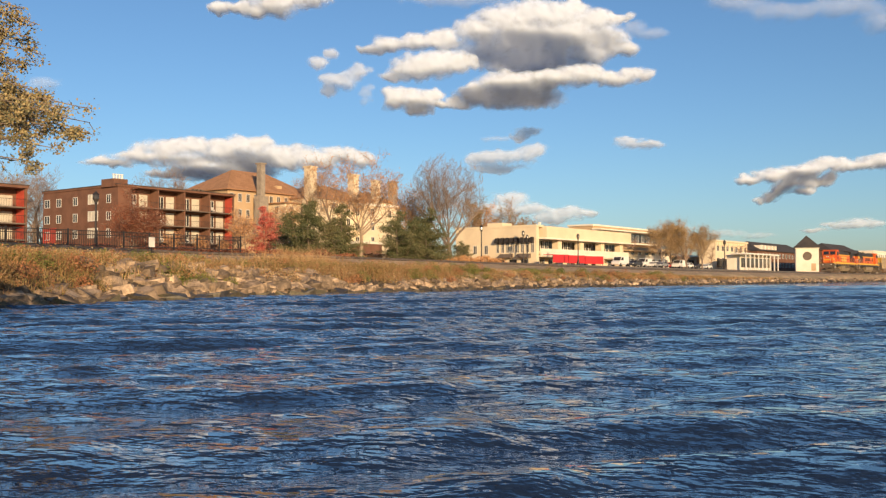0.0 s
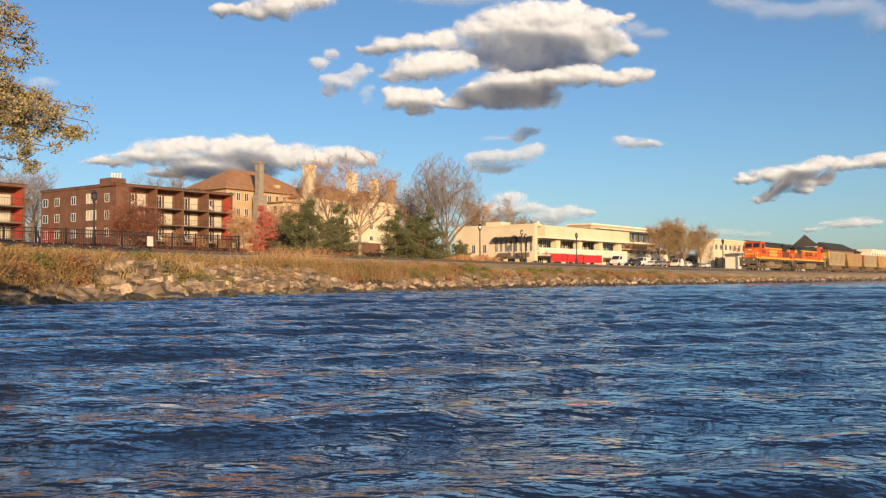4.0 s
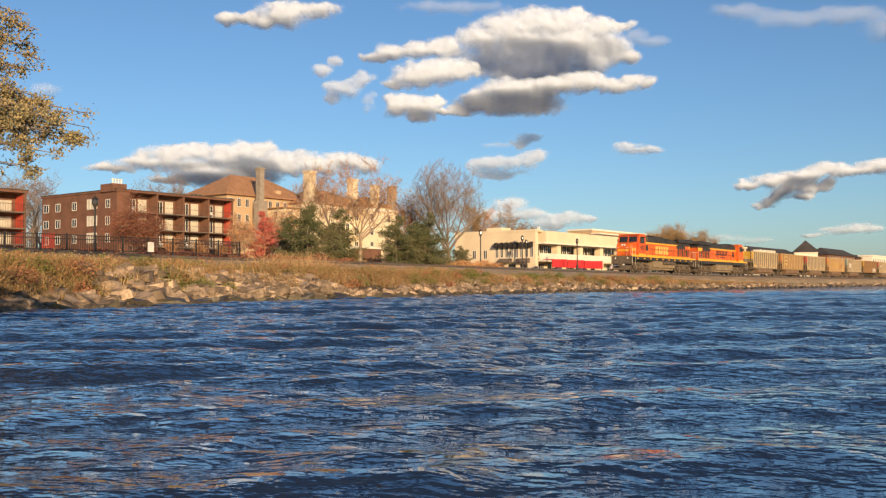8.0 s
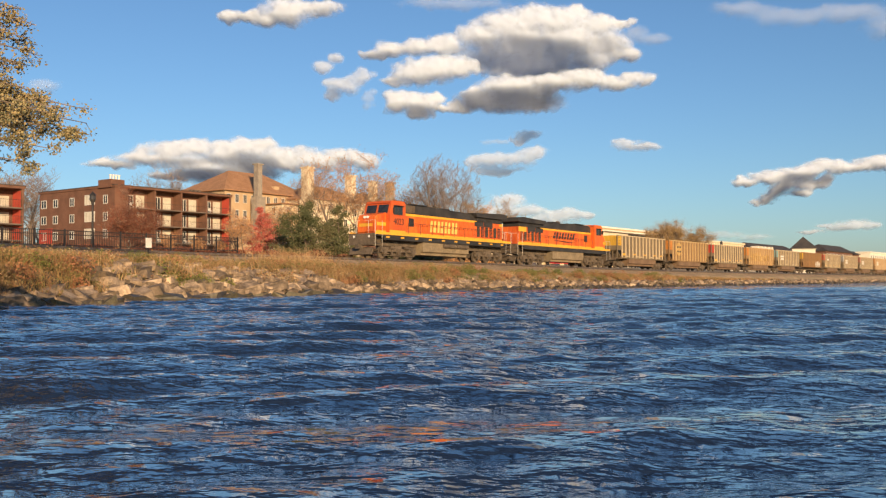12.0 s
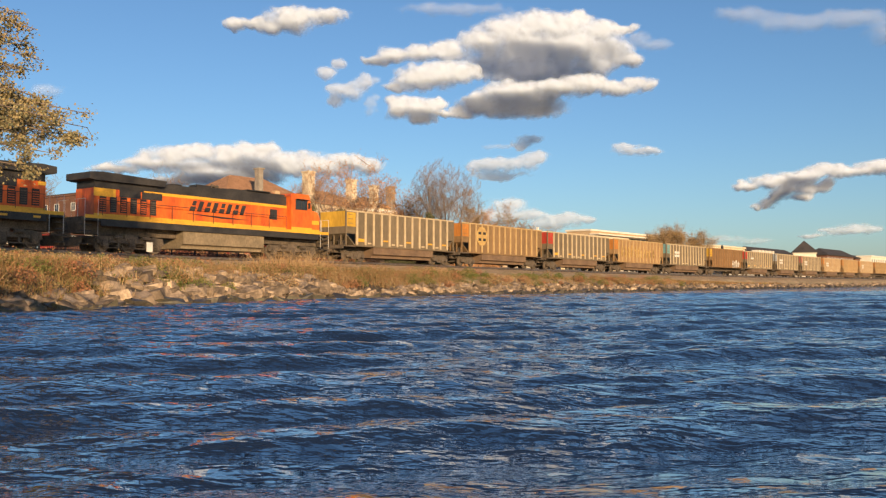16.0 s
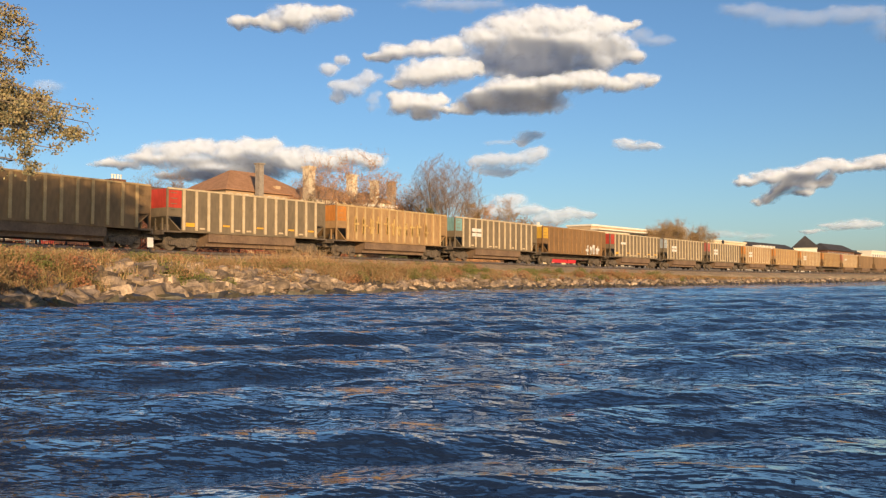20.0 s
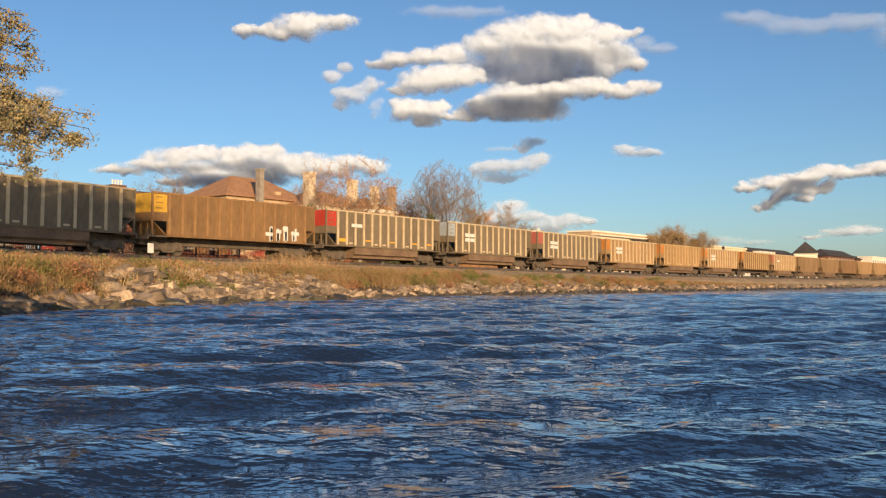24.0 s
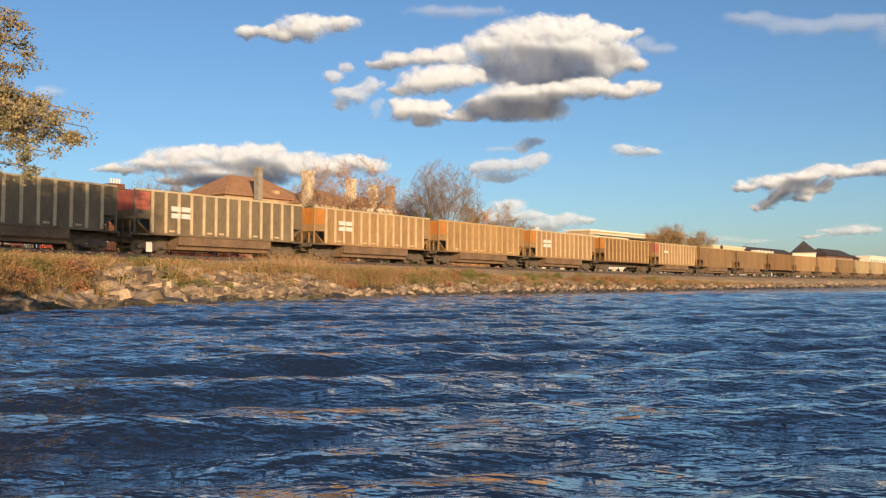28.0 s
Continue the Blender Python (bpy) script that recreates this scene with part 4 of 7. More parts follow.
def blades(rng, pts, h0, h1, w, lean):
    """Bent three-point blades, two faces each, rooted at the points."""
    n = len(pts)
    p = np.asarray(pts)
    a = rng.rand(n) * math.tau
    h = h0 + (h1 - h0) * rng.rand(n) ** 1.5
    ln = lean * h * rng.rand(n)
    b = rng.rand(n) * math.tau
    side = np.stack([np.cos(a), np.sin(a), np.zeros(n)], 1) * (w * (0.6 + 0.8 * rng.rand(n)))[:, None]
    off = np.stack([np.cos(b) * ln, np.sin(b) * ln, h], 1)
    mid = np.stack([off[:, 0] * 0.3, off[:, 1] * 0.3, h * 0.55], 1)
    v = np.stack([p - side, p + side, p + mid + side * 0.8, p + mid - side * 0.8, p + off], 1).reshape(-1, 3)
    k = np.arange(n)[:, None] * 5
    f = np.concatenate([k + np.array([[0, 1, 2]]), k + np.array([[0, 2, 3]]), k + np.array([[3, 2, 4]])])
    return v, f


def scatter(rng, count, x0, x1, t0, t1, top=46.2, dens=None):
    out = []
    while len(out) < count:
        x = x0 + (x1 - x0) * rng.rand() ** 1.6
        y = shore(x) + t0 + (t1 - t0) * rng.rand()
        if y > top:
            continue
        if dens and rng.rand() > dens(x, y):
            continue
        out.append((x, y, ground_z(x, y) - 0.02))
    return out


def build_grass():
    rng = np.random.RandomState(11)
    patch = lambda x, y: 0.35 + 0.65 * max(0.0, min(1.0, 0.5 + 1.2 * noise.noise((x * 0.35, y * 0.35, 2))))
    v, f = blades(rng, scatter(rng, 100000, 8, 120, 0.7, 22, dens=lambda x, y: 0.0 if 20.5 < x and y < shore(x) + (3.2 if x < 40 else 1.2) else patch(x, y)), 0.05, 0.30, 0.011, 1.5)
    tagged(new("bank_grass", np_mesh("bank_grass", v, f, DRY)), "dry tawny grass and weeds covering the bank", "grass", kind="stuff")
    v, f = blades(rng, scatter(rng, 26000, 90, 330, 1.6, 9, 46), 0.10, 0.45, 0.03, 1.3)
    tagged(new("far_grass", np_mesh("far_grass", v, f, DRY)), "dry grass along the distant shore", "grass", kind="stuff")
    # leafy low weeds among the grass
    pts = [(x + rng.normal(0, 0.12), y + rng.normal(0, 0.12), z + abs(rng.normal(0, 0.16))) for x, y, z in scatter(rng, 38000, 8, 110, 1.3, 20, dens=lambda x, y: max(0.02, noise.noise((x * 0.45, y * 0.6, 9)) * 1.6))]
    tagged(new("leafy_weeds", leaves_mesh("leafy_weeds", pts, 0.075, DRY, 4)), "withered rusty and olive weeds on the bank", "plants", kind="stuff")

    def clump(name, mt, label, centres, h0, h1, w, each, spread, lean=0.35):
        pts = []
        for cx, cy in centres:
            for k in range(each):
                x, y = cx + rng.normal(0, spread), cy + rng.normal(0, spread * 0.7)
                if y > shore(x) + 0.6:
                    pts.append((x, y, ground_z(x, y) - 0.02))
        v, f = blades(rng, pts, h0, h1, w, lean)
        tagged(new(name, np_mesh(name, v, f, mt)), label, "plants", kind="stuff")
    tuft = [(q[0], q[1]) for q in scatter(rng, 330, 9, 115, 1.2, 15, dens=lambda x, y: 0.0 if 20.5 < x < 40 and y < shore(x) + 3.4 else 0.9)]
    clump("grass_tufts", DRY, "tussocks of dry grass on the bank", tuft, 0.10, 0.5, 0.010, 44, 0.2, 1.1)
    rust = [(q[0], q[1]) for q in scatter(rng, 60, 12, 115, 1.4, 10, dens=lambda x, y: 0.0 if 20.5 < x < 40 and y < shore(x) + 3 else 1.0)] + [spot(px, dp) for px, dp in ((590, 60), (610, 62), (560, 58), (575, 57), (690, 72), (760, 80), (830, 84))]
    clump("rusty_weeds", RUSTW, "rusty brown dock and weeds on the bank", [c for c in rust for k in range(2)], 0.1, 0.5, 0.014, 50, 0.35, 1.1)
    # low leafy shrubs that throw shade on the grass
    for name, mt, count, sd in (("brown_shrubs", DRY, 120, 31), ("green_shrubs", GREEN, 120, 32), ("rusty_shrubs", RUSTW, 120, 33)):
        pts = []
        for x, y, z in scatter(rng, count, 10, 110, 0.9, 12, dens=lambda x, y: 0.25 if 20.5 < x < 40 and y < shore(x) + 3 else 1.0):
            r = rng.uniform(0.22, 0.75)
            for k in range(int(650 * r)):
                d = rng.normal(size=3)
                d /= np.linalg.norm(d)
                d *= rng.rand() ** 0.4 * r
                pts.append((x + d[0] * 1.2, y + d[1], z + 0.1 + abs(d[2]) * 1.1))
        tagged(new(name, leaves_mesh(name, pts, 0.085, mt, sd)), name.replace("_shrubs", "") + " low leafy shrubs scattered over the bank", "shrubs", kind="stuff")
    brush = [(spot(px, dp)) for px, dp in ((10, 33), (40, 34), (25, 36), (70, 35), (95, 36), (120, 37), (60, 38), (5, 38), (140, 40), (165, 41), (190, 44), (-10, 34), (30, 31.5), (80, 39), (110, 41))]
    clump("bank_brush", DRY, "tangled brown brush on the bank", [c for c in brush for k in range(2)], 0.2, 0.8, 0.014, 150, 0.55, 1.2)
    bp = []
    for k in range(30000):
        x = 9 + 48 * rng.rand() ** 1.1
        t = rng.uniform(1.6, 5.0) if 20.5 < x < 40 else rng.uniform(0.5 if x < 21 else 1.3, 4.5)
        y = shore(x) + t
        if noise.noise((x * 0.8, y * 0.8, 41)) + (0.0 if 20.5 < x < 40 else 0.22) + (t - (3.4 if 20.5 < x < 40 else 2.2)) * 0.25 < -0.05:
            continue
        bp.append((x, y, ground_z(x, y) + 0.12 + abs(rng.normal(0, 0.26))))
    tagged(new("scrub", leaves_mesh("scrub", bp, 0.075, DRY, 15)), "withered brown scrub between the stones", "plants", kind="stuff")
    tw = [(p[0], p[1], ground_z(p[0], p[1])) for p in bp[::2]]
    v, f = blades(rng, tw, 0.25, 0.85, 0.009, 1.4)
    tagged(new("scrub_stalks", np_mesh("scrub_stalks", v, f, DRY)), "tangled dry stalks between the stones", "plants", kind="stuff")
    # tall reeds stand where the bank is highest
    clump("tall_reeds", REED, "tall tawny dry reeds on the bank", [(40 + rng.rand() * 5.0, 42 + rng.rand() * 3.0) for k in range(26)], 0.4, 1.75, 0.010, 70, 0.75, 1.0)
    clump("low_reeds", REED, "low clumps of tawny dry stalks", [(28, 35.5), (27.5, 36), (36, 40), (44, 42), (48, 43), (60, 44.5), (64, 45), (33, 38.5), (22, 33)], 0.25, 0.9, 0.012, 170, 0.6, 0.8)
    greens = [(spot(305, 43), 1), (spot(320, 42), 1), (spot(505, 55), 1.2), (spot(660, 66), 1.5), (spot(690, 70), 1), (spot(740, 72), 1), (spot(745, 68), 1), (spot(940, 88), 2.2), (spot(930, 90), 1.5), (spot(1165, 138), 2.5), (spot(10, 38), 1), (spot(430, 52), 1.3), (spot(640, 64), 1.0)]
    gp = []
    for (cx, cy), k in greens:
        for q in range(int(420 * k)):
            x, y = cx + rng.normal(0, 0.6 * k), cy + rng.normal(0, 0.4 * k)
            if y > shore(x) + 0.8:
                gp.append((x, y, ground_z(x, y) + abs(rng.normal(0, 0.22))))
    for x, y, z in scatter(rng, 9000, 10, 120, 1.6, 14, dens=lambda x, y: max(0.0, noise.noise((x * 0.3, y * 0.5, 31)) * 2.0 - 0.35)):
        gp.append((x, y, z + abs(rng.normal(0, 0.15))))
    tagged(new("leafy_green_weeds", leaves_mesh("leafy_green_weeds", gp, 0.10, GREEN, 14)), "green leafy weeds in patches on the bank", "plants", kind="stuff")
    clump("green_weeds", GREEN, "low clumps of green weeds on the bank", [c[0] for c in greens for k in range(2)], 0.12, 0.5, 0.02, 110, 0.75, 1.3)



# ---------------------------------------------------------------- trees
BARK = mat("grey_bark", (0.22, 0.165, 0.12), (0.14, 0.105, 0.08), 3, 0.9, bump=0.6, bscale=15, fine=0.3, stretch=(1, 1, 0.3))
GREYTWIG = mat("grey_twig", (0.33, 0.245, 0.19), (0.24, 0.18, 0.14), 1, 0.9, fine=0.2)
TWIG = mat("warm_twig", (0.40, 0.27, 0.19), (0.30, 0.20, 0.14), 1, 0.9, fine=0.2)


def grow(rng, base, height, spread, levels, first=0.25, kids=(4, 6), taper=0.62, droop=0.0, lean=(0, 0), trunk_r=None, up=0.45, stout=0.62, bole=0.72, reach=None):
    """Limbs of a tree as (start, end, r0, r1, level)."""
    segs = []
    r0 = trunk_r or height * 0.022

    def limb(p, d, length, r, lev):
        n = 4 if lev < 2 else 3
        q = p.copy()
        dirn = d.normalized()
        pts = []
        for k in range(n):
            jit = Vector((rng.gauss(0, 1), rng.gauss(0, 1), rng.gauss(0, 0.7))) * (0.10 if lev == 0 else 0.22)
            dirn = (dirn + jit + Vector((0, 0, (up if lev > 0 else 0.1) * 0.22 - droop * lev * 0.15))).normalized()
            e = q + dirn * length / n
            ra, rb = r * (1 - 0.75 * k / n), r * (1 - 0.75 * (k + 1) / n)
            segs.append((q.copy(), e.copy(), ra, rb, lev))
            pts.append((q.copy(), e.copy(), rb, dirn.copy(), (k + 1) / n))
            q = e
        if lev < levels:
            m = rng.randint(*kids) + (3 if lev == 0 else 0)
            for j in range(m):
                fr = first + (1 - first) * (j + rng.random()) / m if lev == 0 else 0.2 + 0.8 * (j + rng.random()) / m
                a, e, rr, dd, _ = pts[min(n - 1, int(fr * n))]
                pos = a.lerp(e, (fr * n) % 1.0)
                az = rng.uniform(0, math.tau) if lev else 2.4 * j + rng.uniform(-0.3, 0.3)
                out = Vector((math.cos(az), math.sin(az), rng.uniform(0.15, 0.9) if lev == 0 else rng.uniform(-0.2, 0.8)))
                nd = (dd * 0.55 + out.normalized() * spread).normalized()
                limb(pos, nd, (reach * height * rng.uniform(0.8, 1.1) if reach and lev == 0 else length * taper * rng.uniform(0.7, 1.1) * (1.15 - 0.45 * fr if lev == 0 else 1)), max(rr * (stout if lev == 0 else 0.66), 0.006), lev + 1)
    limb(Vector(base), Vector((lean[0], lean[1], 1)), height * bole, r0, 0)
    return segs


def tubes_mesh(name, segs, material, sides=(8, 6, 4, 3, 3, 3), least=0.0):
    V, F = [], []
    for a, b, r0, r1, lev in segs:
        n = sides[min(lev, 5)]
        q = (b - a).to_track_quat("Z", "Y")
        k = len(V)
        for c, r in ((a, max(r0, least)), (b, max(r1, least))):
            for j in range(n):
                V.append(c + q @ Vector((r * math.cos(j * math.tau / n), r * math.sin(j * math.tau / n), 0)))
        F.extend([(k + j, k + (j + 1) % n, k + n + (j + 1) % n, k + n + j) for j in range(n)])
    return np_mesh(name, [v[:] for v in V], F, material)


def leaves_mesh(name, points, size, material, seed, flat=0.0):
    rng = np.random.RandomState(seed)
    n = len(points)
    p = np.asarray(points, float)
    d = rng.normal(size=(n, 3))
    d[:, 2] *= 1 - flat
    d /= np.linalg.norm(d, axis=1)[:, None]
    e = np.cross(d, rng.normal(size=(n, 3)))
    e /= np.linalg.norm(e, axis=1)[:, None]
    s = (size * (0.6 + 0.8 * rng.rand(n)))[:, None]
    v = np.stack([p - d * s * 0.5, p + e * s * 0.32, p + d * s * 0.5, p - e * s * 0.32], 1).reshape(-1, 3)
    f = np.arange(n * 4).reshape(n, 4)
    return np_mesh(name, v, f, material)


build_grass()


def leaf_mat(name, cols):
    return grass_material(name, [(0.3 + 0.7 * k / max(1, len(cols) - 1), c) for k, c in enumerate(cols)], 0.5)


def tree(name, label, base, height, spread=0.8, levels=3, seed=1, leaf=None, leaves=0, leaf_size=0.2, bark=None, least=0.012, group="", jitter=0.5, category="tree", twig=None, dome=None, **kw):
    rng = random.Random(seed)
    x, y = base
    z = ground_z(x, y) - 0.1
    ob = thing(name, label, category, pose(x, y, z), group)
    segs = grow(rng, (0, 0, 0), height, spread, levels, **kw)
    if dome:
        cz, rx, rz = dome
        segs = [q for q in segs if (q[1].x / rx) ** 2 + (q[1].y / rx) ** 2 + ((q[1].z - cz) / rz) ** 2 < (1 + 0.1 * noise.noise(q[1])) or q[1].z < cz * 0.6 and q[4] < 2]
    part("trunk", tubes_mesh("trunk", [s for s in segs if s[4] <= 1], bark or BARK), None, ob)
    part("twig_mass", tubes_mesh("twig_mass", [s for s in segs if s[4] > 1], twig or TWIG, least=least), None, ob)
    if leaf:
        ends = [s for s in segs if s[4] >= max(2, levels - 1)]
        pts = []
        for k in range(leaves):
            a, b, _, _, _ = rng.choice(ends)
            q = a.lerp(b, rng.random())
            pts.append((q.x + rng.gauss(0, jitter), q.y + rng.gauss(0, jitter), q.z + rng.gauss(0, jitter)))
        part("foliage", leaves_mesh("foliage", pts, leaf_size, leaf, seed), None, ob)
    return ob


L_RUST = leaf_mat("rust_leaves", [(0.46, 0.20, 0.09), (0.58, 0.31, 0.14), (0.44, 0.24, 0.11)])
L_RED = leaf_mat("red_leaves", [(0.50, 0.10, 0.08), (0.62, 0.19, 0.15), (0.44, 0.08, 0.06)])
L_DRED = leaf_mat("dark_red_leaves", [(0.19, 0.06, 0.04), (0.30, 0.11, 0.06), (0.13, 0.055, 0.04)])
L_GOLD = leaf_mat("golden_leaves", [(0.10, 0.105, 0.055), (0.21, 0.19, 0.10), (0.38, 0.31, 0.15), (0.31, 0.22, 0.11), (0.17, 0.17, 0.095)])
L_PINE = leaf_mat("conifer_needles", [(0.045, 0.06, 0.03), (0.085, 0.105, 0.045), (0.13, 0.13, 0.06), (0.20, 0.165, 0.085)])
L_TAN = leaf_mat("tan_leaves", [(0.30, 0.19, 0.085), (0.40, 0.27, 0.13), (0.24, 0.17, 0.08)])
L_OLIVE = leaf_mat("olive_leaves", [(0.10, 0.11, 0.04), (0.22, 0.17, 0.06), (0.28, 0.15, 0.06)])


def conifer(label, base, height, width, seed, n=9000, name="conifer", shape=0.8, leaf=None, group="evergreens behind the track"):
    """Several leaning leaders, each with ragged whorls of needle sprays and gaps between."""
    rng = random.Random(seed)
    x, y = base
    ob = thing(name, label, "tree", pose(x, y, ground_z(x, y) - 0.1), group)
    segs, pts, stems = [], [], []
    for k in range(4):
        az = rng.uniform(0, math.tau)
        off = 0 if k == 0 else width * rng.uniform(0.15, 0.36)
        foot = Vector((math.cos(az) * off * 0.4, math.sin(az) * off * 0.4, 0))
        top = Vector((math.cos(az) * off, math.sin(az) * off, height * (1.0 if k == 0 else rng.uniform(0.6, 0.9))))
        stems.append((foot, top))
        segs.append((foot, top, 0.12, 0.02, 1))
        whorls = 34
        for j in range(whorls):
            f = (j + 0.6) / whorls
            c = foot.lerp(top, 0.05 + 0.95 * f)
            a2 = rng.uniform(0, math.tau)
            r = width * 0.40 * rng.uniform(0.3, 1.4) * (1 - f) ** (shape * 0.75) + 0.15
            e = c + Vector((math.cos(a2) * r, math.sin(a2) * r, rng.uniform(-0.1, 0.35) * r))
            segs.append((c, e, 0.03, 0.008, 2))
            for q in range(int(2.1 * n / (4 * whorls) * rng.uniform(0.3, 1.7))):
                u = rng.random() ** 0.5
                p = c.lerp(e, u)
                w = 0.036 * width * (0.5 + 0.6 * u)
                pts.append((p.x + rng.gauss(0, w), p.y + rng.gauss(0, w), p.z + rng.gauss(0, w * 0.7)))
    part("trunk", tubes_mesh("trunk", [s for s in segs if s[4] == 1], BARK), None, ob)
    part("limb_mass", tubes_mesh("limb_mass", [s for s in segs if s[4] == 2], BARK), None, ob)
    part("foliage", leaves_mesh("foliage", pts, 0.125, leaf or L_PINE, seed), None, ob)
    return ob


# the overhanging tree on the near shore


def eye_point(px, py, depth):
    """A point at a bearing and height, at a depth along the view."""
    x, y = spot(px, depth)
    return Vector((x, y, 0.85 + (496.5 - py) * depth / 1643.7))


def shade_tree():
    rng = random.Random(21)
    bx, by = 1.0, 16.5
    bz = ground_z(bx, by) - 0.2
    foot = Vector((bx, by, bz))
    ob = thing("shade_tree", "large tree with thinning golden-brown leaves leaning over the lake", "tree", pose(bx, by, bz))
    segs = grow(rng, (0, 0, 0), 14, 0.8, 3, 0.5, (3, 5), 0.42, trunk_r=0.3)
    inner = []
    # long boughs over the water
    tips = ((158, 236, 21, 4.6), (146, 190, 21.5, 5.0), (118, 205, 20.5, 4.4), (150, 215, 22, 4.8), (74, 96, 21, 6.5), (62, 40, 21.5, 7.5), (35, 12, 20.5, 8.0),
            (66, 75, 22.5, 6.8), (76, 288, 21, 3.6), (84, 262, 20.6, 4.0), (18, 282, 21.6, 3.4), (30, 150, 20.8, 5.2), (8, 215, 21.6, 4.4), (45, 185, 22, 5.0), (100, 175, 22.2, 5.2),
            (55, 230, 21, 4.2), (5, 60, 21.5, 7.0), (92, 230, 21.8, 4.4), (20, 110, 20.5, 6.0), (40, 215, 20.4, 4.6), (5, -40, 21, 8.5), (60, -60, 22, 9.0), (-60, 120, 21, 6), (-60, 230, 21, 5), (-80, 0, 21, 8), (20, 30, 21.5, 7.4), (48, 62, 21, 6.8), (12, 90, 22, 6.6), (48, 112, 21.4, 6.2), (12, 145, 21, 5.6), (28, 182, 21.8, 5.2), (58, 160, 21.2, 5.4), (25, 250, 21, 4.0), (62, 205, 21.4, 4.8), (125, 190, 21, 4.8), (135, 225, 21.4, 4.5))
    for px, py, dep, h in tips:
        tip = eye_point(px, py, dep * 0.57) - foot
        p = Vector((0, 0, h * 0.62))
        n, q = 8, p
        sag = rng.uniform(0.2, 0.5)
        for j in range(n):
            f = (j + 1) / n
            e = p.lerp(tip, f) + Vector((rng.gauss(0, 0.04), rng.gauss(0, 0.04), sag * math.sin(f * math.pi)))
            r0, r1 = 0.055 * (1 - 0.9 * j / n), 0.055 * (1 - 0.9 * f)
            segs.append((q.copy(), e.copy(), r0, r1, 1))
            if j >= 3:
                for k in range(7):
                    a = q.lerp(e, rng.random())
                    t = Vector((rng.gauss(0, 1), rng.gauss(0, 1), rng.gauss(-0.25, 0.8))).normalized()
                    b2 = a + t * rng.uniform(0.12, 0.36) * (1.25 - 0.5 * f)
                    segs.append((a, b2, 0.006, 0.0025, 3))
                    inner.append((a, b2))
            q = e
    pts = []
    for a, b2 in inner:
        for k in range(rng.choice((24, 60, 110, 190))):
            q = a.lerp(b2, rng.random() ** 0.6)
            pts.append((q.x + rng.gauss(0, 0.05), q.y + rng.gauss(0, 0.05), q.z + rng.gauss(-0.03, 0.05)))
    # broad unseen crown top over the water, added to shade the passing train
    high = []
    for cx, cy, cz, n in ((2.0, 15.5, 13.8, 2600), (4.5, 16.2, 14.8, 3200), (7.2, 16.2, 14.4, 2600), (9.6, 16.6, 14.8, 2000), (11.6, 16.9, 14.0, 1300), (6.0, 18.0, 13.2, 900), (9.0, 15.0, 13.4, 900)):
        c = Vector((cx, cy, cz)) - foot
        q = Vector((0, 0, 7.5 + rng.random()))
        for j in range(5):
            e = Vector((0, 0, 8.0)).lerp(c, (j + 1) / 5) + Vector((rng.gauss(0, 0.15), rng.gauss(0, 0.15), rng.gauss(0, 0.15)))
            segs.append((q, e, 0.14 * (1 - 0.17 * j), 0.14 * (0.83 - 0.17 * j), 1))
            q = e
        for j in range(40):
            t = Vector((rng.gauss(0, 1), rng.gauss(0, 1), rng.gauss(0, 0.8))).normalized() * rng.uniform(0.6, 1.9)
            segs.append((c, c + t, 0.03, 0.008, 2))
        for k in range(n):
            high.append((c.x + rng.gauss(0, 1.1), c.y + rng.gauss(0, 1.1), c.z + rng.gauss(0, 1.0)))
    crown = [s for s in segs if s[4] in (2, 3) and s[1].z > 9]
    for k in range(9000):
        a, b2, _, _, _ = rng.choice(crown)
        q = a.lerp(b2, rng.random())
        pts.append((q.x + rng.gauss(0, 0.3), q.y + rng.gauss(0, 0.3), q.z + rng.gauss(0, 0.3)))
    part("trunk", tubes_mesh("trunk", [s for s in segs if s[4] <= 1], BARK), None, ob)
    part("twig_mass", tubes_mesh("twig_mass", [s for s in segs if s[4] > 1], BARK, least=0.004), None, ob)
    part("foliage", leaves_mesh("foliage", pts, 0.037, L_GOLD, 3), None, ob)
    part("shade_foliage", leaves_mesh("shade_foliage", high, 0.24, L_GOLD, 5), None, ob)


shade_tree()


def near_shore():
    """Unseen low land, added behind the eye to close the place."""
    bm = bmesh.new()
    xs = list(range(-120, 121, 6))
    rows = []
    for x in xs:
        edge = -9 + 2.5 * noise.noise((x * 0.06, 0, 4))
        rows.append([bm.verts.new((x, edge - d, z + 0.1 * noise.noise((x * 0.3, d, 2)))) for d, z in ((-2, -0.8), (0, 0.05), (2, 0.6), (8, 1.1), (30, 1.6), (120, 2.0), (800, 3.0))])
    for r0, r1 in zip(rows, rows[1:]):
        for k in range(len(r0) - 1):
            bm.faces.new((r0[k], r1[k], r1[k + 1], r0[k + 1]))
    solid("near_shore_ground", bm, mat("shore_turf", (0.20, 0.16, 0.07), (0.13, 0.12, 0.05), 0.5, 0.95, bump=0.5, bscale=6), "unseen grassy land added behind the eye", "ground", kind="structure")


near_shore()


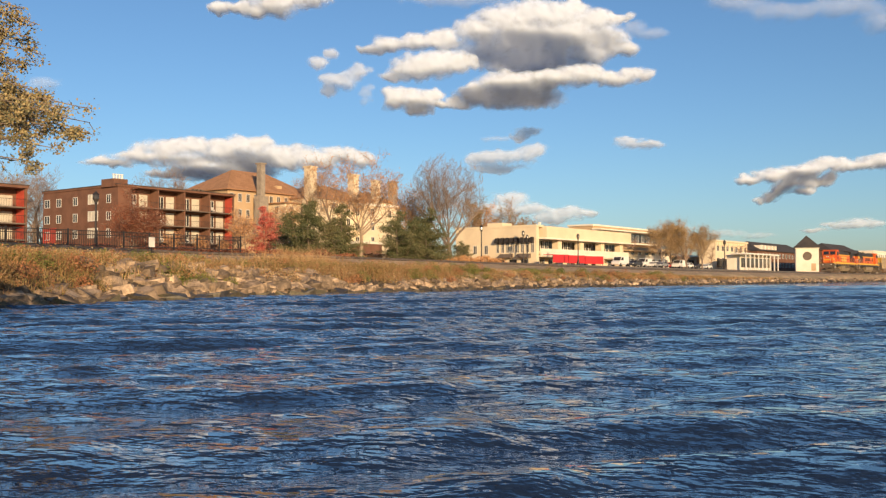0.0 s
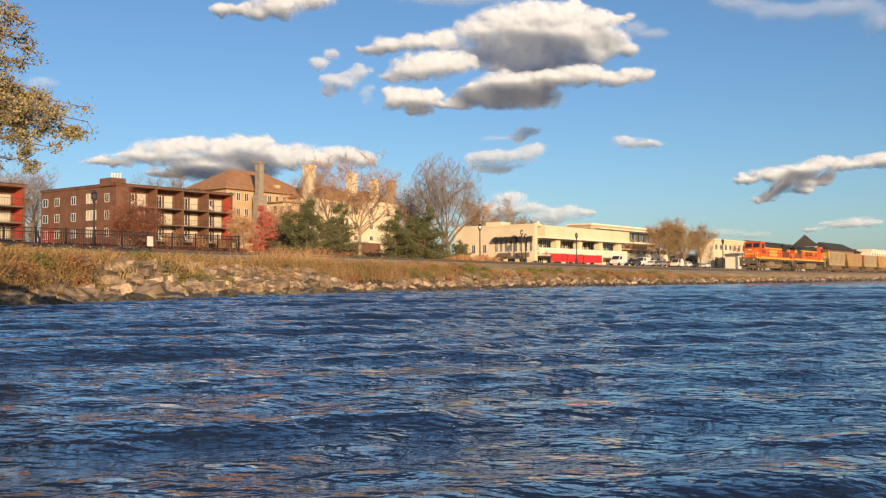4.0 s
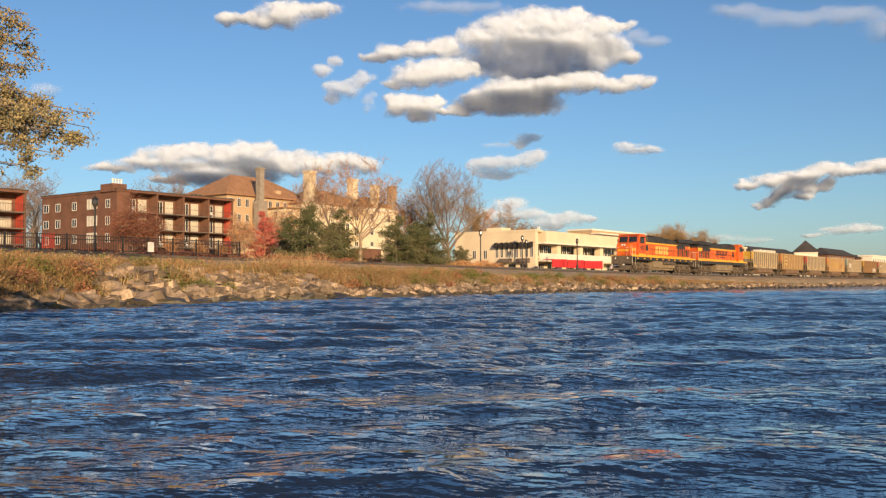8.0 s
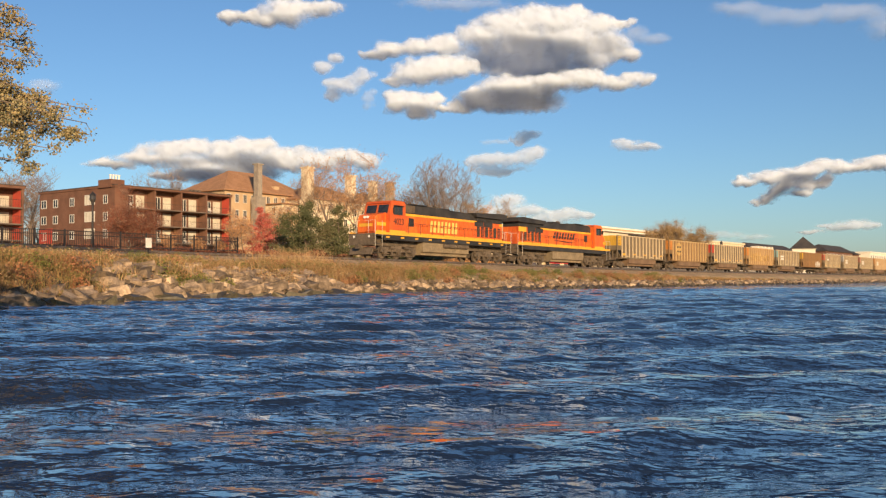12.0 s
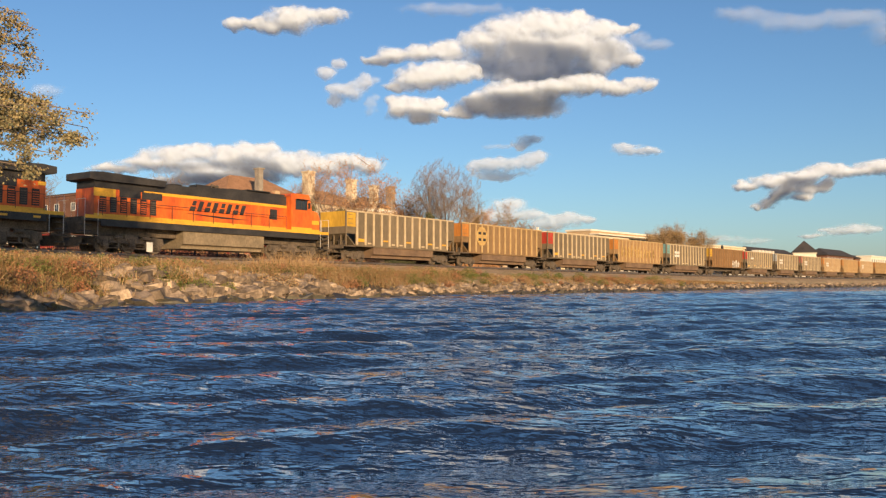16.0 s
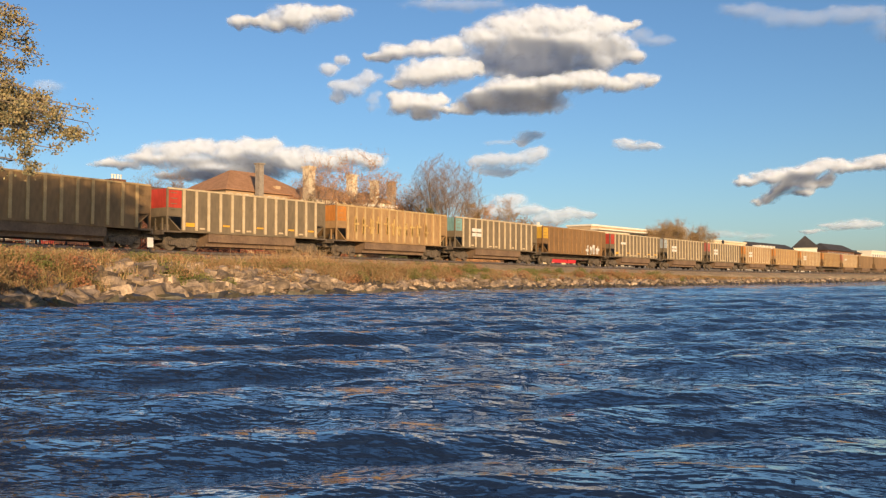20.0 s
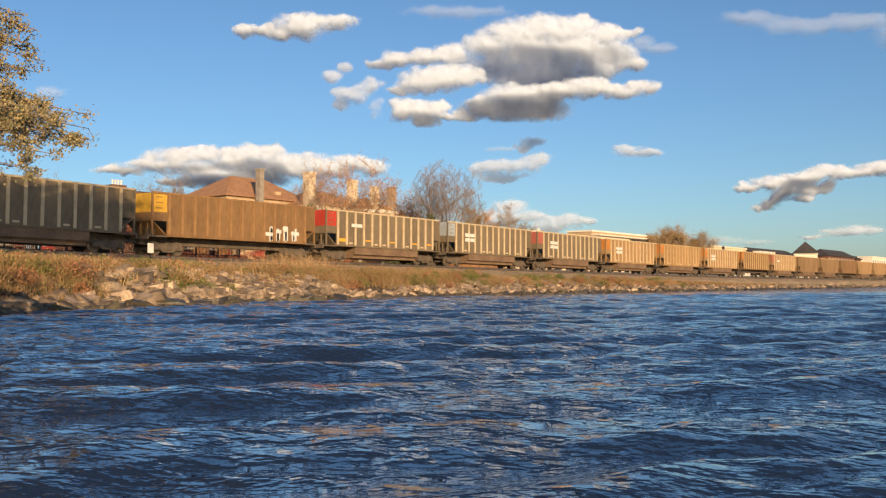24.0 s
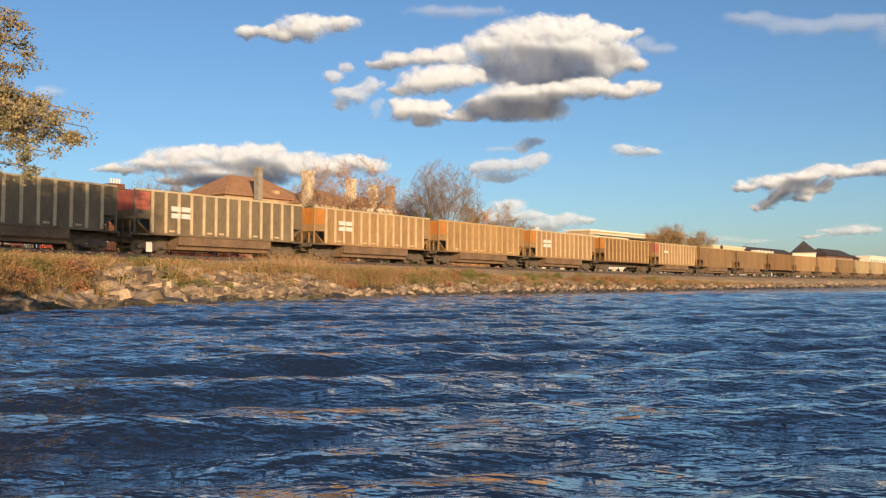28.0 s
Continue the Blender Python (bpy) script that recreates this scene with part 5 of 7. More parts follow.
G = "trees in front of the town"
PALEBARK = mat("pale_bark", (0.36, 0.27, 0.19), (0.25, 0.185, 0.13), 3, 0.9, bump=0.5, bscale=12, fine=0.25, stretch=(1, 1, 0.3))
tree("bare_tree", "pale-limbed tree with few rusty leaves in front of the large house", spot(634, 108), 10.9, 1.05, 4, 31, L_RUST, 4500, 0.15, PALEBARK, 0.012, G, 0.25, first=0.72, kids=(5, 6), taper=0.52, trunk_r=0.34, up=0.35, stout=1.0, bole=0.40, reach=0.62)
tree("bare_tree", "tall bare grey-brown tree with a rounded crown of fine twigs", spot(792, 150), 19.5, 0.85, 4, 5, None, 0, group=G, first=0.45, kids=(7, 8), taper=0.52, least=0.014, up=0.6, trunk_r=0.45, stout=0.8, bole=0.26, reach=0.60, twig=GREYTWIG, dome=(11.4, 6.6, 6.5))
tree("bare_tree", "bare tree with some olive-brown leaves", spot(836, 258), 17.0, 0.8, 4, 9, L_OLIVE, 3600, 0.3, None, 0.014, G, 0.35)
tree("bare_tree", "bare tree with thin rusty leaves before the chimneys", spot(592, 165), 16.8, 0.75, 5, 12, L_RUST, 2600, 0.18, None, 0.014, G, 0.3, kids=(3, 4), taper=0.64, up=0.6)
tree("bare_tree", "bare tree with thin rusty leaves before the chimneys", spot(560, 168), 14.0, 0.75, 4, 13, L_RUST, 1800, 0.18, None, 0.014, G, 0.3)
tree("bare_tree", "small tree with dull rusty leaves", spot(726, 158), 11.5, 0.7, 4, 15, L_RUST, 7000, 0.2, None, 0.014, G, 0.4)
tree("bare_tree", "small tree with dull rusty leaves", spot(856, 264), 14.5, 0.8, 4, 16, L_RUST, 4000, 0.3, None, 0.014, G, 0.4)
tree("bare_tree", "distant bare tree above the rooftops", spot(895, 230), 14.0, 0.8, 4, 18, L_OLIVE, 1500, 0.3, None, 0.02, G)
tree("bare_tree", "distant bare tree above the rooftops", spot(925, 250), 12.0, 0.8, 4, 38, L_OLIVE, 1500, 0.3, None, 0.02, G)
for px, dd, hh, sd in ((30, 190, 15.5, 19), (52, 200, 16.5, 20), (70, 215, 15, 34), (300, 240, 22, 22), (285, 250, 21, 35), (20, 200, 18, 36)):
    tree("bare_tree", "bare grey-brown tree behind the flats", spot(px, dd), hh, 0.8, 4, sd, None, 0, 0.2, None, 0.022, G, twig=GREYTWIG)
for px, dd, hh, sd in ((500, 125, 6.6, 27), (515, 120, 6.0, 39), (478, 128, 7.2, 43), (430, 112, 5.0, 28), (420, 120, 5.4, 44), (350, 118, 2.2, 45), (390, 116, 2.0, 46), (300, 112, 2.4, 47)):
    tree("bare_shrub", "bare tawny shrub among the evergreens", spot(px, dd), hh, 0.85, 4, sd, L_RUST, 1800, 0.14, None, 0.01, G, 0.25, first=0.05)
conifer("small conical tree with bright red leaves", spot(463, 115), 6.4, 4.6, 23, 11000, "red_tree", 0.7, L_RED, G)
tree("red_bush", "wide dark red shrub beside the flats", spot(228, 116), 6.6, 1.5, 4, 24, L_DRED, 24000, 0.13, group=G, first=0.03, jitter=0.45, bole=0.4, reach=0.55)
tree("street_tree", "round tree with tan leaves by the street", spot(1212, 235), 11.2, 1.0, 4, 25, L_TAN, 18000, 0.16, group=G, jitter=0.4, first=0.15)
tree("street_tree", "tree with tan leaves by the street", spot(1182, 238), 11.6, 1.0, 4, 26, L_TAN, 14000, 0.16, group=G, jitter=0.4, first=0.15)
for px, dd, hh, sd in ((1168, 232, 11.0, 51), (1238, 240, 11.0, 52)):
    tree("street_tree", "tree with tan leaves by the street", spot(px, dd), hh, 1.0, 4, sd, L_TAN, 14000, 0.16, group=G, jitter=0.4, first=0.15)
conifer("dark green spreading conifer", spot(545, 104), 6.6, 7.6, 1, 15000)
conifer("dark green spreading conifer", spot(600, 106), 6.4, 6.8, 2, 15000)
conifer("dark green spreading conifer", spot(518, 112), 3.6, 5.0, 3, 8000)
conifer("dark green spreading conifer", spot(700, 108), 6.0, 7.0, 4, 15000, shape=0.55)
conifer("dark green spreading conifer", spot(758, 110), 6.6, 6.6, 5, 15000, shape=0.6)
conifer("dark green spreading conifer", spot(735, 114), 5.6, 6.5, 6, 12000)
conifer("low dark green conifer beside the white building", spot(812, 150), 3.4, 4.0, 7, 4000)


# ---------------------------------------------------------------- hedge, distant woods
def hedge(label, x0, x1, y, h, mt, n, seed, name="hedge"):
    rng = random.Random(seed)
    pts = []
    for k in range(n):
        x = rng.uniform(x0, x1)
        t = h * (0.75 + 0.5 * noise.noise((x * 0.35, seed, 0)))
        pts.append((x, y + rng.gauss(0, 0.6), ground_z(x, y) + t * rng.random() ** 0.7))
    tagged(new(name, leaves_mesh(name, pts, 0.2, mt, seed)), label, "hedge", kind="stuff")


hedge("dark bare hedge along the fence", 40, 75, 68, 1.3, L_DRED, 9000, 61)
hedge("dark bare hedge along the fence", 18, 42, 67, 0.8, L_OLIVE, 5000, 62)
hedge("rusty low shrubs below the large house", 72, 120, 78, 1.1, L_RUST, 9000, 63)


def far_woods():
    """Bare brown woods behind the town, joined."""
    rng = random.Random(77)
    segs = []
    for k in range(230):
        px = rng.uniform(-60, 1330)
        d = rng.uniform(270, 340)
        x, y = spot(px, d)
        z = ground_z(x, y)
        h = rng.uniform(7, 13) * (1.0 if px < 1000 else 0.6)
        base = Vector((x, y, z))
        top = base + Vector((rng.gauss(0, 0.8), rng.gauss(0, 0.8), h))
        segs.append((base, top, 0.22, 0.05, 3))
        for j in range(26):
            f = rng.uniform(0.25, 1)
            a = base.lerp(top, f)
            e = a + Vector((rng.gauss(0, 1), rng.gauss(0, 1), rng.uniform(0.2, 1.6))).normalized() * h * rng.uniform(0.12, 0.35)
            segs.append((a, e, 0.07, 0.025, 3))
            for q in range(4):
                b = a.lerp(e, rng.uniform(0.3, 1))
                segs.append((b, b + Vector((rng.gauss(0, 1), rng.gauss(0, 1), rng.uniform(0, 1.4))).normalized() * h * 0.12, 0.035, 0.02, 3))
    tagged(new("far_woods", tubes_mesh("far_woods", segs, TWIG)), "bare brown woods behind the town", "trees", kind="stuff")


far_woods()

# ---------------------------------------------------------------- buildings
BRICK = mat("brown_brick", (0.19, 0.092, 0.058), (0.14, 0.068, 0.043), 0.5, 0.9, bump=0.2, bscale=9, fine=0.25, vary=0.0)
REDP = mat("red_wall_panel", (0.46, 0.07, 0.045), (0.38, 0.055, 0.035), 0.6, 0.85, fine=0.15)
CREAM = mat("cream_stucco", (0.74, 0.62, 0.43), (0.66, 0.54, 0.37), 0.25, 0.9, bump=0.1, bscale=6, fine=0.10)
PALE = mat("pale_wall", (0.78, 0.72, 0.60), (0.70, 0.63, 0.5), 0.4, 0.9, fine=0.08)
ROOFB = mat("brown_tile_roof", (0.42, 0.22, 0.115), (0.33, 0.17, 0.085), 0.6, 0.9, bump=0.3, bscale=4, fine=0.25)
ROOFD = mat("dark_shingle_roof", (0.045, 0.04, 0.04), (0.07, 0.06, 0.055), 0.4, 0.9, bump=0.2, bscale=4, fine=0.2)
STONE = mat("grey_chimney_stone", (0.33, 0.28, 0.22), (0.24, 0.20, 0.16), 1, 0.9, bump=0.4, bscale=6)
WINF = mat("white_window_frame", (0.74, 0.71, 0.64), (0.66, 0.63, 0.57), 1, 0.6, fine=0.06)
WGLASS = mat("dark_window_glass", (0.03, 0.03, 0.033), (0.05, 0.045, 0.04), 0.7, 0.12, spec=0.7, fine=0.1)
BLIND = mat("pale_blind", (0.58, 0.54, 0.44), (0.48, 0.44, 0.36), 1, 0.8, fine=0.1)
CONC = mat("grey_concrete", (0.17, 0.13, 0.10), (0.13, 0.10, 0.08), 0.8, 0.9, fine=0.15)
IRON = mat("black_iron", (0.022, 0.02, 0.02), (0.035, 0.03, 0.028), 2, 0.55, fine=0.2)
AWN = mat("black_awning_cloth", (0.025, 0.022, 0.022), (0.035, 0.03, 0.03), 1, 0.9, fine=0.15)
TANW = mat("tan_wall", (0.52, 0.37, 0.22), (0.45, 0.31, 0.18), 0.3, 0.9, fine=0.12)


def ring_bm(w, h, t, y0, y1):
    """A rectangular frame in one piece."""
    bm = bmesh.new()
    loops = []
    for y in (y0, y1):
        for k in (0, t):
            loops.append([bm.verts.new(p) for p in ((-w / 2 + k, y, k), (w / 2 - k, y, k), (w / 2 - k, y, h - k), (-w / 2 + k, y, h - k))])
    of, nf, ob_, nb = loops
    for i in range(4):
        j = (i + 1) % 4
        for q in ((of[i], of[j], nf[j], nf[i]), (ob_[j], ob_[i], nb[i], nb[j]), (of[j], of[i], ob_[i], ob_[j]), (nf[i], nf[j], nb[j], nb[i])):
            bm.faces.new(q)
    return bm


def window(parent, m, w, h, bars=1, blind=False, depth=0.10):
    """A framed window set into a wall; its own x runs along the wall, y into it."""
    t = 0.09
    key = "%.2f_%.2f" % (w, h)
    win = part("window", shared("window" + key, lambda: ring_bm(w, h, t, -0.05, depth), WINF), WINF, parent, at=m)
    gm = BLIND if blind else WGLASS
    part("pane", shared("pane" + key, lambda: boxes((-w / 2 + t, w / 2 - t, -0.015, depth - 0.01, t, h - t)), gm), gm, win)
    for k in range(bars):
        part("mullion", shared("mullion" + key, lambda: boxes((-0.045, 0.045, -0.045, depth - 0.012, t, h - t)), WINF), WINF, win, at=pose(-w / 2 + w * (k + 1) / (bars + 1), 0, 0))
    return win


def flats(name, label, x0, x1, y0, y1, z0, top, bays, left_windows, chimney=True):
    """A low block of flats with recessed balconies along one face (towards -y)."""
    ob = thing(name, label, "building", pose(x0, y0, 0))
    W, D = x1 - x0, y1 - y0
    sh = (top - 0.7 - z0) / 3.35
    rec = 2.3
    xs0 = 2.6
    # solid body behind the balconies, and the corner pier
    body = bmesh.new()
    box(body, 0, W, rec, D, z0 - 2, top - 0.35)
    box(body, 0, xs0, 0, rec, z0 - 2, top - 0.35)
    part("wall", body, BRICK, ob, "brown brick walls")
    part("parapet", boxes((-0.15, W + 0.15, -0.15, D + 0.15, top - 0.35, top)), BRICK, ob)
    part("roof_edge", boxes((-0.22, W + 0.22, -0.22, D + 0.22, top, top + 0.10)), ROOFD, ob)
    bw = (W - xs0) / bays
    for b in range(bays + 1):
        x = xs0 + b * bw
        if b:
            last = b == bays
            part("fin_wall", boxes((x - 0.28, x, 0, rec - 0.004, z0 - 2, top - 0.354)), BRICK, ob)
            if last:
                part("end_panel", boxes((x - 0.31, x - 0.285, 0.3, rec - 0.01, z0 - 1, top - 0.6)), REDP, ob, "red painted end wall")
    floors = [top - 0.7 - sh * (k + 1) for k in range(3)]
    for b in range(bays):
        xa, xb = xs0 + b * bw + 0.004, xs0 + (b + 1) * bw - 0.284
        for k, zf in enumerate(floors):
            part("balcony_slab", boxes((xa, xb, -0.25, rec - 0.004, zf - 0.18, zf)), CONC, ob)
            part("balcony_rail", tube(bmesh.new(), (xa, -0.2, zf + 1.0), (xb, -0.2, zf + 1.0), 0.03, 0.03, 6), IRON, ob)
            for j in range(int((xb - xa) / 0.35)):
                part("baluster", shared("baluster", lambda: tube(bmesh.new(), (0, 0, 0), (0, 0, 1.0), 0.014, 0.014, 4), IRON), IRON, ob, at=pose(xa + 0.15 + j * 0.35, -0.2, zf))
            w = (xb - xa)
            window(ob, pose(xa + w * 0.30, rec - 0.05, zf + 0.15), w * 0.36, sh - 0.75, 2)
            part("balcony_door", boxes((xa + w * 0.58, xa + w * 0.90, rec - 0.06, rec - 0.004, zf + 0.02, zf + sh - 0.55)), BLIND, ob, "pale curtained balcony door")
            if (b * 3 + k * 5) % 4 < 2:
                part("balcony_chair", boxes((xa + 0.8, xa + 1.3, 0.3, 0.8, zf + 0.35, zf + 0.45), (xa + 0.8, xa + 1.3, 0.75, 0.8, zf + 0.45, zf + 0.95), (xa + 0.8, xa + 0.85, 0.3, 0.35, zf, zf + 0.35), (xa + 1.25, xa + 1.3, 0.3, 0.35, zf, zf + 0.35)), WINF, ob)
    if left_windows:
        for k, zf in enumerate(floors):
            zc = zf + 0.55
            for q, (yy, ww, bl) in enumerate(((2.6, 1.25, 0), (7.2, 3.0, 1), (12.6, 1.4, 0), (17.8, 1.5, 0), (21.6, 1.7, 0))):
                if yy < D - 1:
                    window(ob, pose(-0.004, yy, zc, 0, 0, -90), ww, 1.5 if not bl else 1.75, 1 if ww < 2 else 2, blind=bool(bl))
        part("red_panel", boxes((-0.03, -0.005, 18.6, D - 0.02, z0 - 2, floors[1] - 0.2)), REDP, ob, "red painted lower wall")
    if chimney:
        part("stair_tower", boxes((-0.4, 2.3, 0.6, 4.2, top - 0.36, top + 1.0)), BRICK, ob, "brick roof tower")
        for k in range(4):
            part("flue", shared("flue", lambda: lathe(bmesh.new(), [(0.16, 0), (0.16, 0.7), (0.24, 0.72), (0.24, 0.86)], 10), WINF), WINF, ob, at=pose(0.1 + k * 0.55, 1.4, top + 1.0))
    for k in range(3):
        part("roof_vent", shared("roofvent", lambda: boxes((-0.25, 0.25, -0.25, 0.25, 0, 0.5), (-0.35, 0.35, -0.35, 0.35, 0.5, 0.62)), CONC), CONC, ob, at=pose(W * 0.72 + k * 0.9, 3, top + 0.1))
    return ob


flats("apartment_building", "three-storey brown brick block of flats with recessed balconies", 93, 118.3, 137, 160, 6.6, 17.1, 4, True)
flats("apartment_building", "brown brick block of flats with a red end wall", 34.6, 66.9, 119, 134, 5.6, 13.6, 5, False, False)


def hip_roof(bm, x0, x1, y0, y1, z, h, over=0.6, ridge=None):
    x0, x1, y0, y1 = x0 - over, x1 + over, y0 - over, y1 + over
    k = min(x1 - x0, y1 - y0) * (0.5 if ridge is None else ridge)
    base = [bm.verts.new(p) for p in ((x0, y0, z), (x1, y0, z), (x1, y1, z), (x0, y1, z))]
    low = [bm.verts.new((v.co.x, v.co.y, z - 0.18)) for v in base]
    if x1 - x0 > y1 - y0:
        ym = (y0 + y1) / 2
        r = [bm.verts.new((x0 + k, ym, z + h)), bm.verts.new((x1 - k, ym, z + h))]
        fs = ((base[0], base[1], r[1], r[0]), (base[1], base[2], r[1]), (base[2], base[3], r[0], r[1]), (base[3], base[0], r[0]))
    else:
        xm = (x0 + x1) / 2
        r = [bm.verts.new((xm, y0 + k, z + h)), bm.verts.new((xm, y1 - k, z + h))]
        fs = ((base[0], base[1], r[0]), (base[1], base[2], r[1], r[0]), (base[2], base[3], r[1]), (base[3], base[0], r[0], r[1]))
    for q in fs:
        bm.faces.new(q)
    for i in range(4):
        j = (i + 1) % 4
        bm.faces.new((low[i], low[j], base[j], base[i]))
    bm.faces.new(low[::-1])
    return bm


def along(px, y):
    """The x at which a bearing meets the line y."""
    r = (px - 784) / 1643.7
    d = y / (0.5929 - 0.8053 * r)
    return d * (0.8053 + 0.5929 * r), d


def mansion():
    yf, yl = 170.0, 177.0
    x0 = along(545, yf)[0]
    ob = thing("mansion", "large cream stucco house with brown hipped roofs and tall chimneys", "house", pose(x0, yf, 0))

    def wing(pa, pb, y, deep, eave, ridge, mt, rows, label="", win=1.3, gap=3.2):
        xa, xb = along(pa, y)[0] - x0, along(pb, y)[0] - x0
        ya = y - yf
        part("wing", boxes((xa, xb, ya, ya + deep, 6, eave - 0.2)), mt, ob, label)
        if ridge > eave:
            part("roof", hip_roof(bmesh.new(), xa, xb, ya, ya + deep, eave, ridge - eave, 0.9), ROOFB, ob, "brown hipped roof")
        else:
            part("cornice", boxes((xa - 0.4, xb + 0.4, ya - 0.4, ya + deep + 0.4, eave - 0.2, eave + 0.5)), PALE, ob)
        n = max(1, int((xb - xa) / gap))
        for k in range(n):
            for lv in range(rows):
                window(ob, pose(xa + (k + 0.5) * (xb - xa) / n, ya - 0.004, eave - 3.0 - lv * 3.9), win, 2.1, 1)
        n = max(1, int(deep / 4.5))
        for k in range(n):
            for lv in range(rows):
                window(ob, pose(xa - 0.004, ya + (k + 0.5) * deep / n, eave - 3.0 - lv * 3.9, 0, 0, -90), win, 2.1, 1)
        return xa, xb
    wing(398, 545, yl, 17, 23.2, 29.2, TANW, 3, "tan upper storeys with small windows", 1.2, 2.4)
    wing(500, 560, yf + 1, 12, 20.4, 21.0, CREAM, 2)
    wing(545, 650, yf, 16, 22.2, 26.6, CREAM, 3, "cream stucco front", 1.4, 5.2)
    wing(640, 700, yf - 3, 14, 21.2, 21.2, CREAM, 3, "cream wing with a flat cornice", 1.4, 5.0)
    wing(648, 690, yf + 6, 12, 23.6, 26.8, CREAM, 1)
    for px, y, w, top, mt in ((457, yl - 2.2, 1.5, 29.8, STONE), (545, yf - 1.2, 2.3, 29.6, CREAM), (621, yf + 2, 2.2, 29.5, CREAM), (661, yf + 6, 2.0, 29.3, CREAM), (691, yf + 6, 2.0, 29.6, STONE)):
        cx, cy = along(px, y)[0] - x0, y - yf
        foot = 1.5
        part("chimney", boxes((cx - w / 2, cx + w / 2, cy - w / 2, cy + w / 2, 14, top), (cx - w / 2 - 0.25, cx + w / 2 + 0.25, cy - w / 2 - 0.25, cy + w / 2 + 0.25, top, top + 0.35), (cx - w / 2 - foot / 2, cx + w / 2 + foot / 2, cy - w / 2 - 0.4, cy + w / 2, 12, top - 8.0)), mt, ob, "tall stone chimney" if mt is STONE else "tall cream chimney")
    part("dormer", boxes((along(492, yl)[0] - x0, along(500, yl)[0] - x0, yl - yf + 1.2, yl - yf + 4, 23.4, 25.4)), TANW, ob)
    part("garden_wall", boxes((along(634, 140)[0] - x0, along(672, 140)[0] - x0, 140 - yf, 143 - yf, 5, 9.0)), BRICK, ob, "low red brick pavilion wall")
    part("garden_coping", boxes((along(634, 140)[0] - x0 - 0.3, along(672, 140)[0] - x0 + 0.3, 139.7 - yf, 143.3 - yf, 9.0, 9.6)), PALE, ob)
    part("porch", boxes((along(498, 138)[0] - x0, along(530, 138)[0] - x0, 138 - yf, 142 - yf, 6, 10.0)), PALE, ob)
    part("porch_opening", boxes((along(508, 138)[0] - x0, along(517, 138)[0] - x0, 137.95 - yf, 138.5 - yf, 7, 9.2)), WGLASS, ob)


mansion()


def white_building():
    x0, x1, y0, y1 = 173.5, 218.5, 103.3, 124.7
    z0, top = 4.6, 12.3
    ob = thing("white_building", "long two-storey cream building with black awnings", "building", pose(x0, y0, 0))
    W, D = x1 - x0, y1 - y0
    part("wall", boxes((0, 1.2, 0, D, z0 - 3, top - 0.1)), CREAM, ob, "cream end wall")
    part("rear_wall", boxes((1.2, W, 3.0, D, z0 - 3, top - 0.2)), CREAM, ob)
    part("parapet", boxes((-0.1, 3.0, -0.1, D + 0.1, top - 0.1, top + 0.35)), CREAM, ob)
    part("roof_box", boxes((2, 6, 10, 14, top + 0.35, top + 1.2)), CREAM, ob)
    part("roof_vent", boxes((5, 5.5, 2, 2.5, top + 0.1, top + 1.2)), WINF, ob)
    part("roof_fascia", boxes((3.0, W + 0.6, -0.9, D, top - 2.4, top + 0.1)), CREAM, ob, "deep cream roof fascia")
    part("fascia_shelf", boxes((1.2, W + 1.2, -1.5, 3.0, top - 2.75, top - 2.404)), PALE, ob)
    part("balcony_wall", boxes((1.2, W, -0.6, -0.3, z0 + 1.3, z0 + 2.9)), PALE, ob, "white balcony wall")
    part("balcony_floor", boxes((1.2, W, -0.3, 3.0, z0 + 1.1, z0 + 1.4)), PALE, ob)
    for k in range(4):
        part("pier", boxes((9.0 + k * 10.5, 10.8 + k * 10.5, -0.28, 1.2, z0 - 3, top - 2.76)), CREAM, ob)
    for k in range(24):
        window(ob, pose(2.2 + k * 1.78, 2.95, z0 + 2.4), 1.6, 2.5, 1)
    for k in range(10):
        window(ob, pose(3.2 + k * 4.2, 2.95, z0 - 1.4), 2.4, 2.2, 2)
    for k in range(8):
        yy = 0.9 + k * 1.28
        window(ob, pose(-0.004, yy, z0 + 2.0, 0, 0, -90), 0.8, 2.5, 1)
        aw = bmesh.new()
        prism(aw, [(0, 0), (0, 1.2), (-0.55, 1.0), (-0.95, 0.35), (-0.95, 0)], -0.42, 0.42)
        part("awning", aw, AWN, ob, "black cloth awning", pose(-0.1, yy, z0 + 4.2))
    for yy, zz in ((13.0, z0 + 1.8), (16.0, z0 + 1.8), (19.0, z0 + 1.8)):
        window(ob, pose(-0.004, yy, zz, 0, 0, -90), 1.0, 2.0, 1)
    for yy in (2, 5, 8, 11):
        part("ground_window", boxes((-0.06, -0.005, yy, yy + 1.8, z0 - 0.4, z0 + 0.5)), WGLASS, ob)
    for k in range(2):
        aw = bmesh.new()
        prism(aw, [(0, 0), (0, 0.9), (-1.3, 0.1), (-1.3, 0)], -1.7, 1.7)
        part("low_awning", aw, CONC, ob, at=pose(-0.06, 3 + 4.6 * k, z0 + 0.9))
    return ob


